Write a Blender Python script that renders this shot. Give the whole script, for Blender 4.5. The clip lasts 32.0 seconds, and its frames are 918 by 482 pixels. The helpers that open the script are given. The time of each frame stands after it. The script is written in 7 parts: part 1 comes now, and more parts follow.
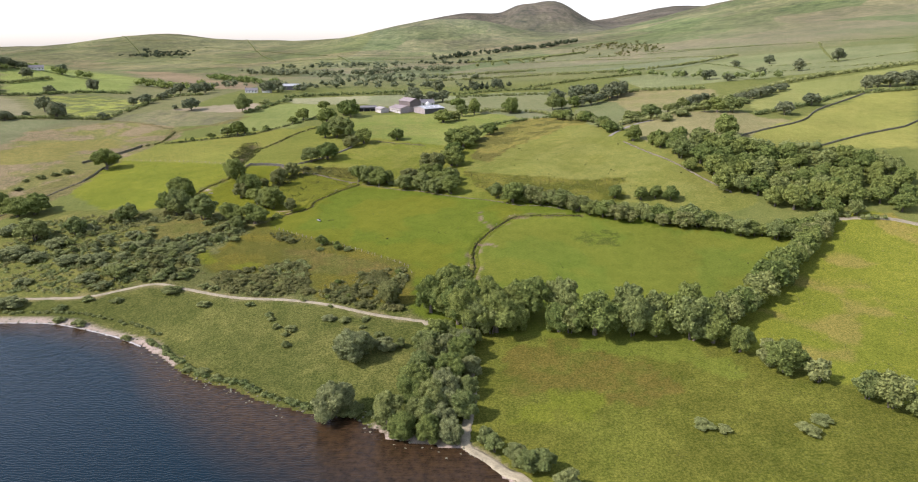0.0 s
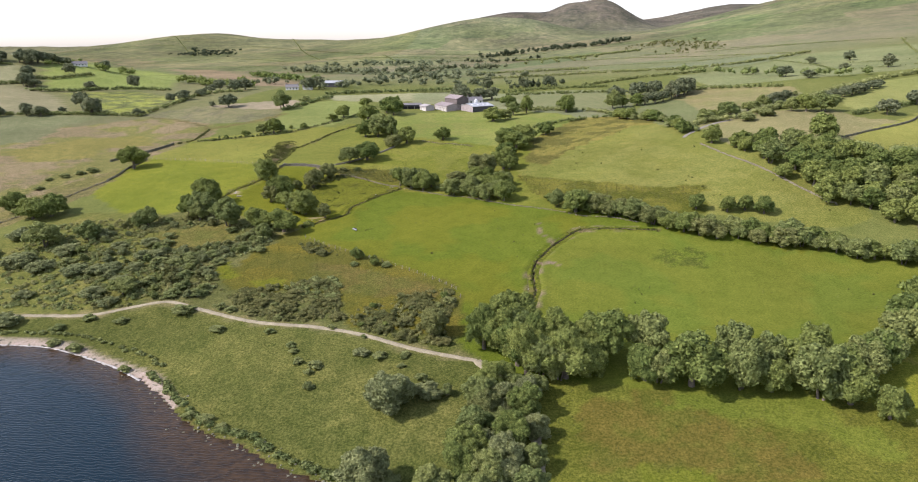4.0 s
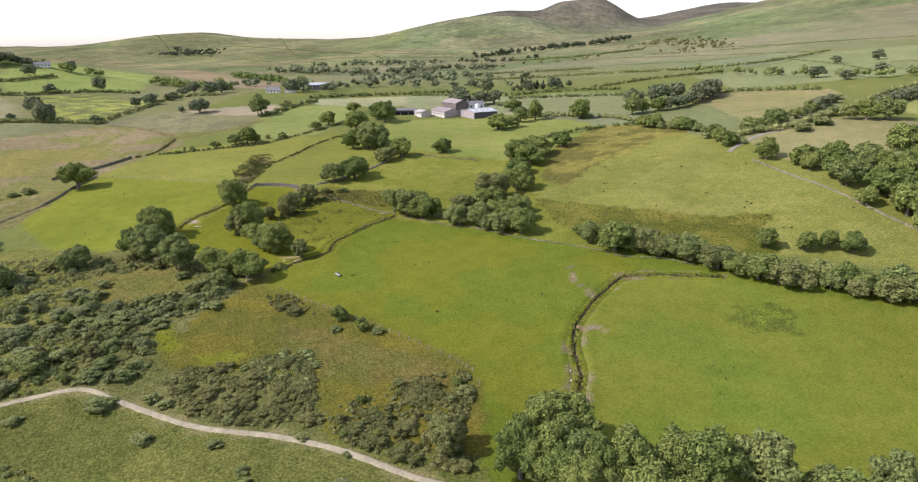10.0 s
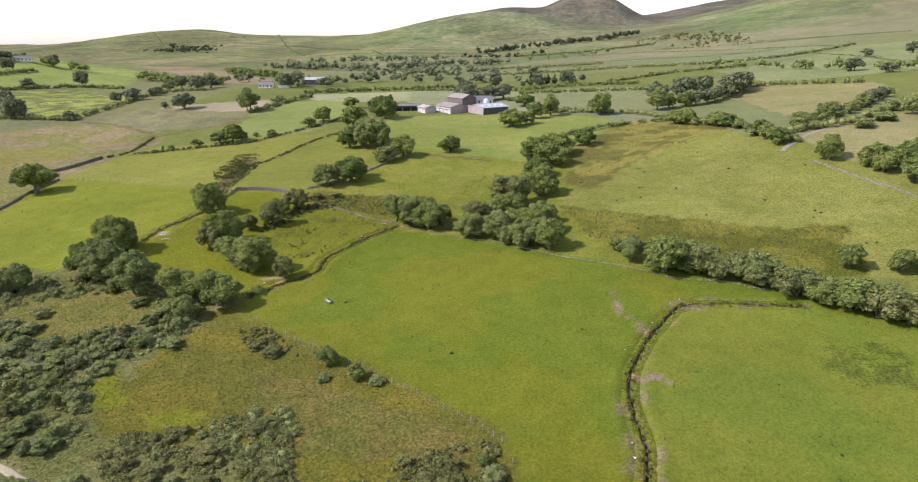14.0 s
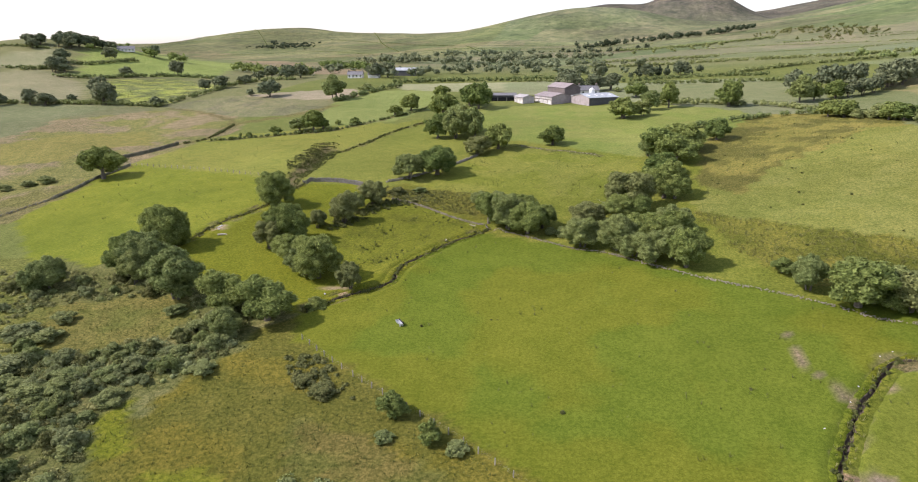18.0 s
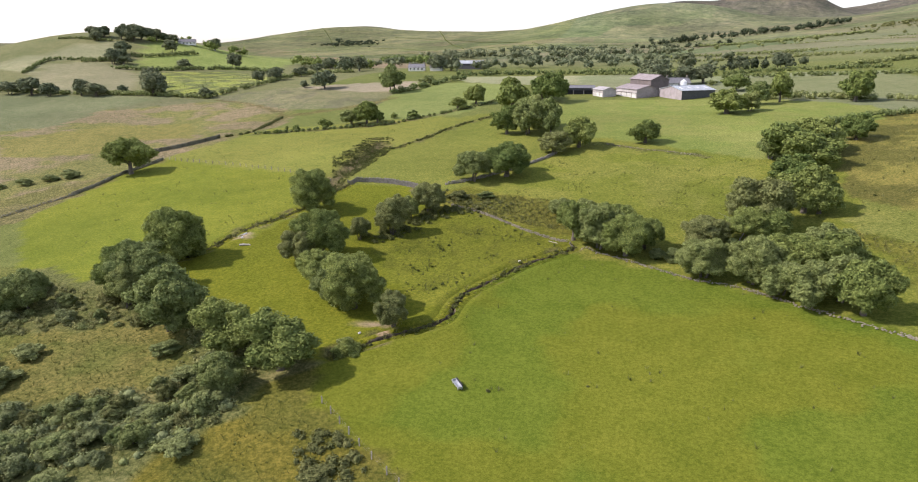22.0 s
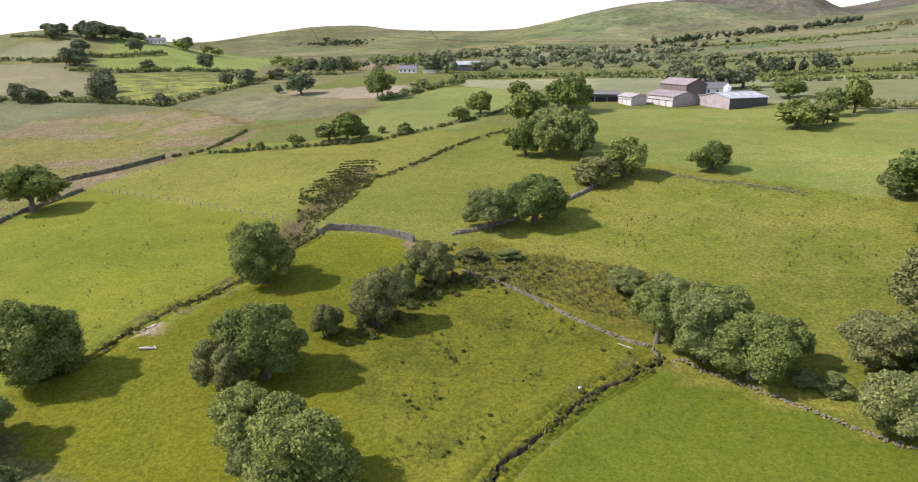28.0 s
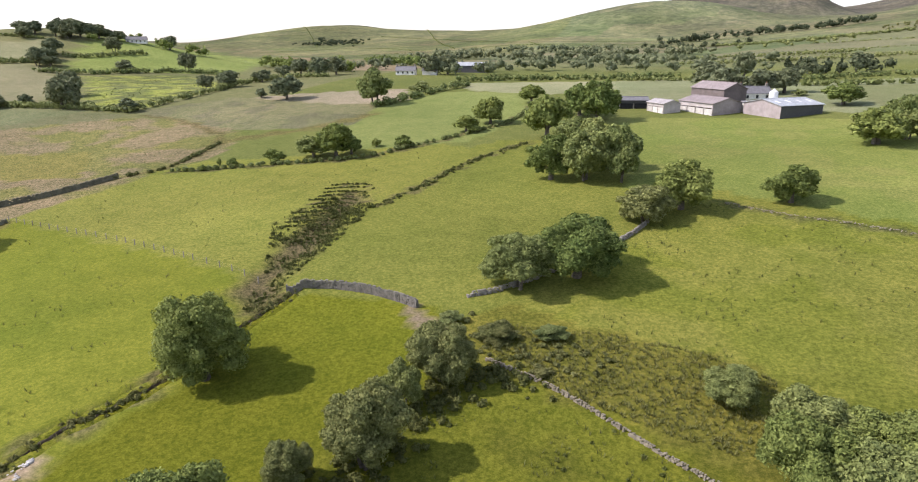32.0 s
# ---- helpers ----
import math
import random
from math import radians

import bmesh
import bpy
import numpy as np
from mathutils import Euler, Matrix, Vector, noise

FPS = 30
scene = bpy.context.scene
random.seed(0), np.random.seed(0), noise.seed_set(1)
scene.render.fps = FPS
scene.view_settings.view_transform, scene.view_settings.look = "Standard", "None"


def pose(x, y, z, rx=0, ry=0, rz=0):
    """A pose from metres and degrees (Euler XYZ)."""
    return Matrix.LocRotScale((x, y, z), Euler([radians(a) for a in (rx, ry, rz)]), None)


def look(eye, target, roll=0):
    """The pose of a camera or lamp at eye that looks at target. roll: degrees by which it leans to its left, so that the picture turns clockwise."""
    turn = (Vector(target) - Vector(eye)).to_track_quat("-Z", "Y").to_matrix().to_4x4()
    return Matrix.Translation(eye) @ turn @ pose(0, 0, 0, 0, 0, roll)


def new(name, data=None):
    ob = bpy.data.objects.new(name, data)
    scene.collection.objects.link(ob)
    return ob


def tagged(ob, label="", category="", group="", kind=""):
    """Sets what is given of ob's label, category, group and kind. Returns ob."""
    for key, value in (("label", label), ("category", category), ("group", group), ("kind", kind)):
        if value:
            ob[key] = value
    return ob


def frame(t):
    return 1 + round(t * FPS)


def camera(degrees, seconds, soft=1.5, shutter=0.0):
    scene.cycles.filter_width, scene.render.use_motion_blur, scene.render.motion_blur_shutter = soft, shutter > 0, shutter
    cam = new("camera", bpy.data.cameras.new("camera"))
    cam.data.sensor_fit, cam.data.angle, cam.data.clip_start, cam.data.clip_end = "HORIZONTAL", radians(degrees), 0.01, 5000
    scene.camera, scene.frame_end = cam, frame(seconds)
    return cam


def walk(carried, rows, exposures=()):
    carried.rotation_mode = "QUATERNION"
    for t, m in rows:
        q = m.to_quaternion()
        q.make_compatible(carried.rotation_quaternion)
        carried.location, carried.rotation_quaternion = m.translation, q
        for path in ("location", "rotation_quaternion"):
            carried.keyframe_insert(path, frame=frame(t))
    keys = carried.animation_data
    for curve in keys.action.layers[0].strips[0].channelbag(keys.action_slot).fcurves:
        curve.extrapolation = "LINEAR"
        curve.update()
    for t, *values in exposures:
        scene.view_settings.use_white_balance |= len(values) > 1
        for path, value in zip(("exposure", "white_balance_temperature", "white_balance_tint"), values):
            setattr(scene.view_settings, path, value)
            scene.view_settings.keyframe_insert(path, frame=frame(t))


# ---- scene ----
cam = camera(71.4, 32.0, soft=1.05)
METRES, EYE, TILT, LEAN, TURN = 300.0, 90.3, -17.0, 0.0, 0.0
ROWS = [
    (0.0, 0.0, 0.0, 0.0, -0.0, 0.0, 0.0),
    (0.5, -0.002, 0.0154, 0.0019, 0.69, 0.02, -0.18),
    (1.0, -0.004, 0.0309, 0.0039, 1.55, 0.02, -0.44),
    (1.5, -0.0062, 0.0464, 0.0059, 2.26, 0.01, -0.65),
    (2.0, -0.0084, 0.0619, 0.008, 2.92, 0.03, -0.86),
    (2.5, -0.0106, 0.0774, 0.01, 3.6, 0.04, -1.08),
    (3.0, -0.0128, 0.0928, 0.0121, 4.01, 0.05, -1.2),
    (3.5, -0.0155, 0.1083, 0.0144, 3.85, 0.05, -1.16),
    (5.5, -0.0264, 0.1684, 0.0303, 3.3, 0.06, -0.92),
    (6.0, -0.0293, 0.1831, 0.0346, 3.21, 0.05, -0.89),
    (6.5, -0.0322, 0.1976, 0.0389, 3.15, 0.06, -0.85),
    (7.0, -0.0348, 0.2122, 0.0433, 3.07, 0.06, -0.84),
    (7.5, -0.0375, 0.2267, 0.0475, 3.02, 0.06, -0.83),
    (8.0, -0.0399, 0.2412, 0.0517, 3.0, 0.06, -0.81),
    (8.5, -0.0426, 0.2556, 0.0559, 2.97, 0.05, -0.82),
    (9.0, -0.0455, 0.2701, 0.0601, 2.94, 0.05, -0.81),
    (9.5, -0.0481, 0.2845, 0.0645, 2.88, 0.03, -0.8),
    (10.0, -0.0509, 0.2989, 0.0688, 2.86, 0.02, -0.79),
    (10.5, -0.0536, 0.3136, 0.073, 2.85, 0.02, -0.77),
    (11.0, -0.0562, 0.3281, 0.0773, 2.83, -0.0, -0.76),
    (11.5, -0.0589, 0.3428, 0.0803, 2.82, -0.0, -0.76),
    (12.0, -0.0614, 0.3581, 0.0821, 2.83, -0.01, -0.77),
    (12.5, -0.0639, 0.3738, 0.0831, 2.83, -0.03, -0.76),
    (13.0, -0.0664, 0.3892, 0.0845, 2.8, -0.02, -0.76),
    (13.5, -0.069, 0.4051, 0.0854, 2.8, -0.03, -0.76),
    (14.0, -0.0718, 0.4211, 0.0864, 2.89, -0.07, -0.8),
    (14.5, -0.0743, 0.437, 0.0872, 4.17, -0.12, -1.2),
    (16.5, -0.0865, 0.5023, 0.0896, 7.56, -0.16, -2.23),
    (17.0, -0.0897, 0.5184, 0.0903, 8.57, -0.18, -2.52),
    (17.5, -0.093, 0.5344, 0.0911, 9.63, -0.23, -2.83),
    (18.0, -0.0966, 0.5505, 0.0917, 10.58, -0.26, -3.14),
    (18.5, -0.1005, 0.5665, 0.0922, 11.78, -0.34, -3.49),
    (19.0, -0.1045, 0.5824, 0.0928, 13.12, -0.39, -3.89),
    (19.5, -0.1087, 0.5982, 0.0933, 14.72, -0.47, -4.36),
    (20.0, -0.113, 0.6139, 0.0939, 16.03, -0.58, -4.75),
    (20.5, -0.1176, 0.6294, 0.0947, 16.48, -0.61, -4.88),
    (21.0, -0.1228, 0.6442, 0.0969, 16.16, -0.6, -4.79),
    (21.5, -0.1284, 0.6585, 0.1006, 15.99, -0.59, -4.76),
    (22.0, -0.1337, 0.6726, 0.1045, 15.85, -0.57, -4.71),
    (22.5, -0.1393, 0.6864, 0.1084, 15.72, -0.54, -4.67),
    (23.0, -0.1449, 0.7002, 0.1125, 15.62, -0.53, -4.65),
    (23.5, -0.1503, 0.7137, 0.1166, 15.53, -0.51, -4.63),
    (24.0, -0.1558, 0.7272, 0.1206, 15.42, -0.5, -4.58),
    (24.5, -0.1612, 0.7408, 0.1246, 15.36, -0.51, -4.54),
    (25.0, -0.1666, 0.7542, 0.1288, 15.31, -0.52, -4.53),
    (25.5, -0.1721, 0.7676, 0.1327, 15.26, -0.52, -4.52),
    (27.5, -0.1934, 0.8217, 0.1484, 15.05, -0.5, -4.48),
    (28.0, -0.1988, 0.8351, 0.1524, 15.02, -0.51, -4.48),
    (28.5, -0.2042, 0.8484, 0.1563, 14.99, -0.49, -4.46),
    (29.0, -0.2096, 0.862, 0.1604, 14.98, -0.48, -4.44),
    (29.5, -0.215, 0.8755, 0.1643, 14.94, -0.47, -4.42),
    (30.0, -0.2203, 0.889, 0.1684, 14.9, -0.47, -4.43),
    (30.5, -0.2258, 0.9027, 0.1724, 14.87, -0.46, -4.44),
    (31.0, -0.2313, 0.9161, 0.1764, 14.85, -0.46, -4.46),
    (31.5, -0.2367, 0.9296, 0.1803, 14.81, -0.46, -4.45),
    (32.0, -0.2421, 0.9427, 0.1842, 14.75, -0.48, -4.44),
]
walk(cam, [(t, pose(0, 0, EYE, TILT, LEAN, TURN) @ pose(METRES * x, METRES * y, METRES * z, 90 + pitch, roll, yaw)) for t, x, y, z, yaw, pitch, roll in ROWS],
     [(0.0, 0.50, 6350, 21), (14.0, 0.50, 6340, 20), (32.0, 0.54, 6380, 20)])

# ---- light: a clear late-summer sky, the sun from the lake side ----
SUN_UP, SUN_FROM = 43.0, (-0.955, -0.30)
world = bpy.data.worlds.new("sky")
scene.world = world
world.use_nodes = True
wn, wl = world.node_tree.nodes, world.node_tree.links
sky = wn.new("ShaderNodeTexSky")
sky.sky_type = "NISHITA"
sky.sun_disc = False
sky.sun_elevation = radians(SUN_UP)
sky.sun_rotation = math.atan2(SUN_FROM[0], SUN_FROM[1])
sky.air_density, sky.dust_density, sky.ozone_density = 1.3, 0.7, 1.0
wn["Background"].inputs["Strength"].default_value = 0.15
haze = wn.new("ShaderNodeHueSaturation")
haze.inputs["Saturation"].default_value = 0.5
wl.new(sky.outputs["Color"], haze.inputs["Color"])
cool = wn.new("ShaderNodeMix")
cool.data_type, cool.blend_type = "RGBA", "MULTIPLY"
cool.inputs["Factor"].default_value, cool.inputs[7].default_value = 1.0, (0.95, 1.0, 1.07, 1)
wl.new(haze.outputs["Color"], cool.inputs[6])
wl.new(cool.outputs[2], wn["Background"].inputs["Color"])
sun = new("sun", bpy.data.lights.new("sun", "SUN"))
sun.data.energy, sun.data.angle, sun.data.color = 3.9, radians(0.6), (1.0, 0.94, 0.86)
flat = math.cos(radians(SUN_UP))
sun.matrix_world = look((SUN_FROM[0] * flat * 900, SUN_FROM[1] * flat * 900, 900 * math.sin(radians(SUN_UP))), (0, 0, 0))


# ---- materials ----
def shader(name):
    m = bpy.data.materials.new(name)
    m.use_nodes = True
    return m, m.node_tree.nodes, m.node_tree.links, m.node_tree.nodes["Principled BSDF"]


def mix(n, l, kind, fac, a, b):
    q = n.new("ShaderNodeMix")
    q.data_type, q.blend_type = "RGBA", kind
    for key, v in (("Factor", fac), (6, a), (7, b)):
        if isinstance(v, bpy.types.NodeSocket):
            l.new(v, q.inputs[key])
        else:
            q.inputs[key].default_value = v
    return q.outputs[2]


def noisy(n, l, scale, detail=4, rough=0.6, vec=None):
    q = n.new("ShaderNodeTexNoise")
    q.inputs["Scale"].default_value, q.inputs["Detail"].default_value, q.inputs["Roughness"].default_value = scale, detail, rough
    if vec is None:
        vec = n.new("ShaderNodeNewGeometry").outputs["Position"]
    l.new(vec, q.inputs["Vector"])
    return q.outputs["Fac"]


def ramp(n, l, fac, lo, hi, a=(0, 0, 0, 1), b=(1, 1, 1, 1)):
    q = n.new("ShaderNodeValToRGB")
    q.color_ramp.elements[0].position, q.color_ramp.elements[1].position = lo, hi
    q.color_ramp.elements[0].color, q.color_ramp.elements[1].color = a, b
    l.new(fac, q.inputs["Fac"])
    return q.outputs["Color"]


def relief(n, l, bsdf, height, strength, distance):
    q = n.new("ShaderNodeBump")
    q.inputs["Strength"].default_value, q.inputs["Distance"].default_value = strength, distance
    l.new(height, q.inputs["Height"])
    l.new(q.outputs["Normal"], bsdf.inputs["Normal"])


def surface(name, base, spread=0.25, scale=2.0, rough=0.9, metal=0.0, fine=12.0, bump=0.3, depth=0.05, own=False):
    """A plain surface with stains at two scales and a fine relief."""
    m, n, l, s = shader(name)
    vec = n.new("ShaderNodeTexCoord").outputs["Object"] if own else None
    big, small = noisy(n, l, scale, 3, vec=vec), noisy(n, l, fine, 5, vec=vec)
    dark, light = [c * (1 - spread) for c in base] + [1], [min(1, c * (1 + spread)) for c in base] + [1]
    c1 = mix(n, l, "MIX", ramp(n, l, big, 0.3, 0.7), dark, light)
    info = n.new("ShaderNodeObjectInfo").outputs["Random"]
    tone = ramp(n, l, info, 0, 1, (0.82, 0.82, 0.82, 1), (1.15, 1.15, 1.15, 1))
    c2 = mix(n, l, "MULTIPLY", 1.0, c1, ramp(n, l, small, 0.25, 0.75, (0.72, 0.72, 0.72, 1), (1.2, 1.2, 1.2, 1)))
    l.new(mix(n, l, "MULTIPLY", 1.0, c2, tone), s.inputs["Base Color"])
    s.inputs["Roughness"].default_value, s.inputs["Metallic"].default_value = rough, metal
    s.inputs["Specular IOR Level"].default_value = 0.25
    relief(n, l, s, small, bump, depth)
    return m


def leafage(name, base, warm, drifting=0.45, grain=0.45):
    """Leaves: each one its own tone, whole crowns drifting between two greens, a little light let through."""
    m, n, l, s = shader(name)
    isl = n.new("ShaderNodeNewGeometry").outputs["Random Per Island"]
    obj = n.new("ShaderNodeObjectInfo").outputs["Random"]
    patch = noisy(n, l, grain, 2, vec=n.new("ShaderNodeTexCoord").outputs["Object"])
    c = mix(n, l, "MIX", ramp(n, l, obj, 0.0, 1.0), [*base, 1], [*warm, 1])
    c = mix(n, l, "MIX", ramp(n, l, patch, 0.35, 0.7, b=(drifting, drifting, drifting, 1)), c, [*warm, 1])
    c = mix(n, l, "MULTIPLY", 1.0, c, ramp(n, l, isl, 0, 1, (0.56, 0.60, 0.52, 1), (1.26, 1.24, 1.12, 1)))
    sprig = noisy(n, l, 3.4, 5, 0.75)
    c = mix(n, l, "MULTIPLY", 1.0, c, ramp(n, l, sprig, 0.3, 0.7, (0.68, 0.72, 0.64, 1), (1.18, 1.16, 1.12, 1)))
    l.new(c, s.inputs["Base Color"])
    relief(n, l, s, sprig, 0.5, 0.4)
    s.inputs["Roughness"].default_value = 0.7
    s.inputs["Specular IOR Level"].default_value = 0.08
    t = n.new("ShaderNodeBsdfTranslucent")
    l.new(c, t.inputs["Color"])
    q = n.new("ShaderNodeMixShader")
    q.inputs["Fac"].default_value = 0.2
    l.new(s.outputs[0], q.inputs[1])
    l.new(t.outputs[0], q.inputs[2])
    l.new(q.outputs[0], n["Material Output"].inputs["Surface"])
    return m


OAK = leafage("oak_leaves", (0.130, 0.180, 0.059), (0.262, 0.295, 0.097))
ASH = leafage("ash_leaves", (0.189, 0.235, 0.095), (0.284, 0.308, 0.123))
ALDER = leafage("alder_leaves", (0.189, 0.209, 0.088), (0.264, 0.271, 0.117))
BUSH = leafage("shrub_leaves", (0.165, 0.209, 0.086), (0.297, 0.315, 0.141), 0.7, 0.35)
GORSE = leafage("gorse_needles", (0.124, 0.142, 0.057), (0.222, 0.218, 0.096), 0.85, 0.32)
WILLOW = leafage("willow_leaves", (0.226, 0.253, 0.134), (0.288, 0.306, 0.156))
RUSH = leafage("dark_rush", (0.105, 0.120, 0.040), (0.148, 0.154, 0.060))
CONIFER = leafage("conifer_needles", (0.060, 0.080, 0.050), (0.090, 0.106, 0.066))
# far trees' leaf: distance haze put into the colour, paler and bluer
HAZED_WOOD = leafage("hazed_broadleaf", (0.158, 0.186, 0.122), (0.215, 0.230, 0.145))
GRASS = leafage("coarse_grass", (0.118, 0.138, 0.040), (0.165, 0.174, 0.058))
BRACKEN = leafage("bracken_fronds", (0.255, 0.262, 0.112), (0.325, 0.310, 0.150), 0.8, 0.2)
SEDGE = leafage("sedge", (0.192, 0.192, 0.076), (0.255, 0.242, 0.106))
BARK = surface("bark", (0.13, 0.11, 0.085), 0.35, 3.0, 0.95, fine=9, bump=0.7, own=True)
MOSSY = surface("mossy_stone", (0.155, 0.150, 0.105), 0.35, 0.6, 0.95, fine=4, bump=0.5)
STONE = surface("grey_stone", (0.215, 0.198, 0.170), 0.3, 1.2, 0.9, fine=7, bump=0.5)
BLEACHED = surface("bleached_wood", (0.42, 0.38, 0.33), 0.15, 3.0, 0.8)
RUBBLE = surface("tumbled_stone", (0.225, 0.198, 0.145), 0.35, 1.5, 0.9, fine=7)
PALE_STONE = surface("pale_stone", (0.46, 0.44, 0.41), 0.25, 1.5, 0.85, fine=8)
GRAVEL = surface("path_gravel", (0.305, 0.268, 0.18), 0.22, 0.35, 0.95, fine=2.4, bump=0.4)
TIMBER = surface("weathered_timber", (0.30, 0.27, 0.24), 0.3, 2.0, 0.9, fine=9)
CONCRETE = surface("concrete_block", (0.56, 0.53, 0.49), 0.15, 0.7, 0.9)
# near-black; on panes and open bays it stands in for the unlit inside
DARKNESS = surface("dark_interior", (0.03, 0.03, 0.032), 0.3, 0.5, 0.9)
RENDER = surface("white_render", (0.78, 0.76, 0.71), 0.08, 0.4, 0.85)
SLATE = surface("slate_roof", (0.17, 0.165, 0.17), 0.2, 0.8, 0.7)
STEEL = surface("galvanised_steel", (0.55, 0.56, 0.58), 0.15, 1.0, 0.45, 0.6)
PLASTIC = surface("white_plastic", (0.75, 0.75, 0.72), 0.05, 1.0, 0.5)


def sheeting(name, base, across, rough=0.6):
    """Corrugated or boarded cladding: ribs along one way of the building, stains over them."""
    m, n, l, s = shader(name)
    vec = n.new("ShaderNodeTexCoord").outputs["Object"]
    w = n.new("ShaderNodeTexWave")
    w.wave_type, w.bands_direction = "BANDS", across
    w.inputs["Scale"].default_value, w.inputs["Distortion"].default_value = 1.6, 0.3
    l.new(vec, w.inputs["Vector"])
    stain = noisy(n, l, 0.5, 5, vec=vec)
    c = mix(n, l, "MULTIPLY", 1.0, [*base, 1], ramp(n, l, stain, 0.25, 0.75, (0.7, 0.68, 0.66, 1), (1.15, 1.13, 1.1, 1)))
    c = mix(n, l, "MULTIPLY", 1.0, c, ramp(n, l, w.outputs["Fac"], 0, 1, (0.82, 0.82, 0.82, 1), (1.06, 1.06, 1.06, 1)))
    l.new(c, s.inputs["Base Color"])
    s.inputs["Roughness"].default_value = rough
    relief(n, l, s, w.outputs["Fac"], 0.5, 0.06)
    return m


ROOF_PALE = sheeting("fibre_cement_roof", (0.42, 0.39, 0.385), "X")
ROOF_BLUE = sheeting("blue_grey_sheet_roof", (0.44, 0.47, 0.50), "X", 0.45)
BOARDS = sheeting("spaced_boarding", (0.34, 0.30, 0.30), "X", 0.85)
CLAD_PALE = sheeting("pale_sheet_cladding", (0.52, 0.48, 0.47), "X", 0.7)
ROOF_BROWN = sheeting("weathered_brown_sheet_roof", (0.30, 0.255, 0.25), "X", 0.7)
BOARDS_DARK = sheeting("old_dark_boarding", (0.17, 0.14, 0.135), "X", 0.85)
CLAD_DARK = sheeting("dark_sheet_cladding", (0.085, 0.085, 0.095), "X", 0.6)


def ground_material():
    m, n, l, s = shader("turf_and_moor")
    tint = n.new("ShaderNodeVertexColor")
    tint.layer_name = "cover"
    wear = n.new("ShaderNodeVertexColor")
    wear.layer_name = "wear"
    sep = n.new("ShaderNodeSeparateColor")
    l.new(wear.outputs["Color"], sep.inputs["Color"])
    tuft, far, bare, moor = sep.outputs[0], sep.outputs[1], sep.outputs[2], wear.outputs["Alpha"]
    broad, mid, fine, blade = noisy(n, l, 0.022, 4), noisy(n, l, 0.16, 6, 0.7), noisy(n, l, 1.7, 6, 0.72), noisy(n, l, 5.0, 4, 0.8)
    c = mix(n, l, "MULTIPLY", 1.0, tint.outputs["Color"], ramp(n, l, broad, 0.3, 0.7, (0.87, 0.91, 0.88, 1), (1.13, 1.08, 1.12, 1)))
    c = mix(n, l, "MULTIPLY", 1.0, c, ramp(n, l, mid, 0.3, 0.72, (0.84, 0.88, 0.82, 1), (1.15, 1.09, 1.15, 1)))
    c = mix(n, l, "MULTIPLY", 1.0, c, ramp(n, l, blade, 0.25, 0.75, (0.56, 0.61, 0.52, 1), (1.42, 1.36, 1.34, 1)))
    c = mix(n, l, "MULTIPLY", 1.0, c, ramp(n, l, fine, 0.38, 0.62, (0.84, 0.87, 0.80, 1), (1.13, 1.1, 1.11, 1)))
    # rough grazing: dark tussocks and straw-coloured seed heads, thicker in some places than in others
    stand = noisy(n, l, 0.33, 5, 0.75)
    spots = ramp(n, l, fine, 0.40, 0.60)
    t1 = mix(n, l, "MULTIPLY", 1.0, c, (0.50, 0.54, 0.42, 1))
    t2 = mix(n, l, "MULTIPLY", 1.0, c, (1.45, 1.32, 1.25, 1))
    c = mix(n, l, "MIX", tuft, c, mix(n, l, "MIX", spots, t1, t2))
    drifts = mix(n, l, "MIX", ramp(n, l, stand, 0.36, 0.62), (0.74, 0.78, 0.72, 1), (1.2, 1.14, 1.12, 1))
    c = mix(n, l, "MULTIPLY", tuft, c, drifts)
    # far enclosures, each of its own grass
    v = n.new("ShaderNodeTexVoronoi")
    v.inputs["Scale"].default_value, v.inputs["Randomness"].default_value = 0.0075, 0.9
    v.distance = "CHEBYCHEV"
    l.new(n.new("ShaderNodeNewGeometry").outputs["Position"], v.inputs["Vector"])
    fsep = n.new("ShaderNodeSeparateColor")
    l.new(v.outputs["Color"], fsep.inputs["Color"])
    patch = ramp(n, l, fsep.outputs[0], 0.0, 1.0, (0.80, 0.94, 0.78, 1), (1.2, 1.06, 1.15, 1))
    c = mix(n, l, "MULTIPLY", far, c, patch)
    # the open hill: bracken, heather and bent grass in ragged beds
    beds, scree = noisy(n, l, 0.016, 9, 0.72), noisy(n, l, 0.07, 6, 0.75)
    c = mix(n, l, "MULTIPLY", moor, c, ramp(n, l, beds, 0.38, 0.60, (0.70, 0.73, 0.74, 1), (1.16, 1.14, 1.04, 1)))
    c = mix(n, l, "MULTIPLY", moor, c, ramp(n, l, scree, 0.35, 0.65, (0.60, 0.66, 0.62, 1), (1.28, 1.24, 1.18, 1)))
    soil = mix(n, l, "MIX", ramp(n, l, fine, 0.35, 0.65), (0.11, 0.085, 0.055, 1), (0.27, 0.22, 0.16, 1))
    c = mix(n, l, "MIX", bare, c, soil)
    l.new(c, s.inputs["Base Color"])
    s.inputs["Roughness"].default_value = 0.95
    s.inputs["Specular IOR Level"].default_value = 0.04
    add = n.new("ShaderNodeMath")
    add.operation = "ADD"
    l.new(fine, add.inputs[0])
    l.new(blade, add.inputs[1])
    relief(n, l, s, add.outputs[0], 0.4, 0.2)
    return m


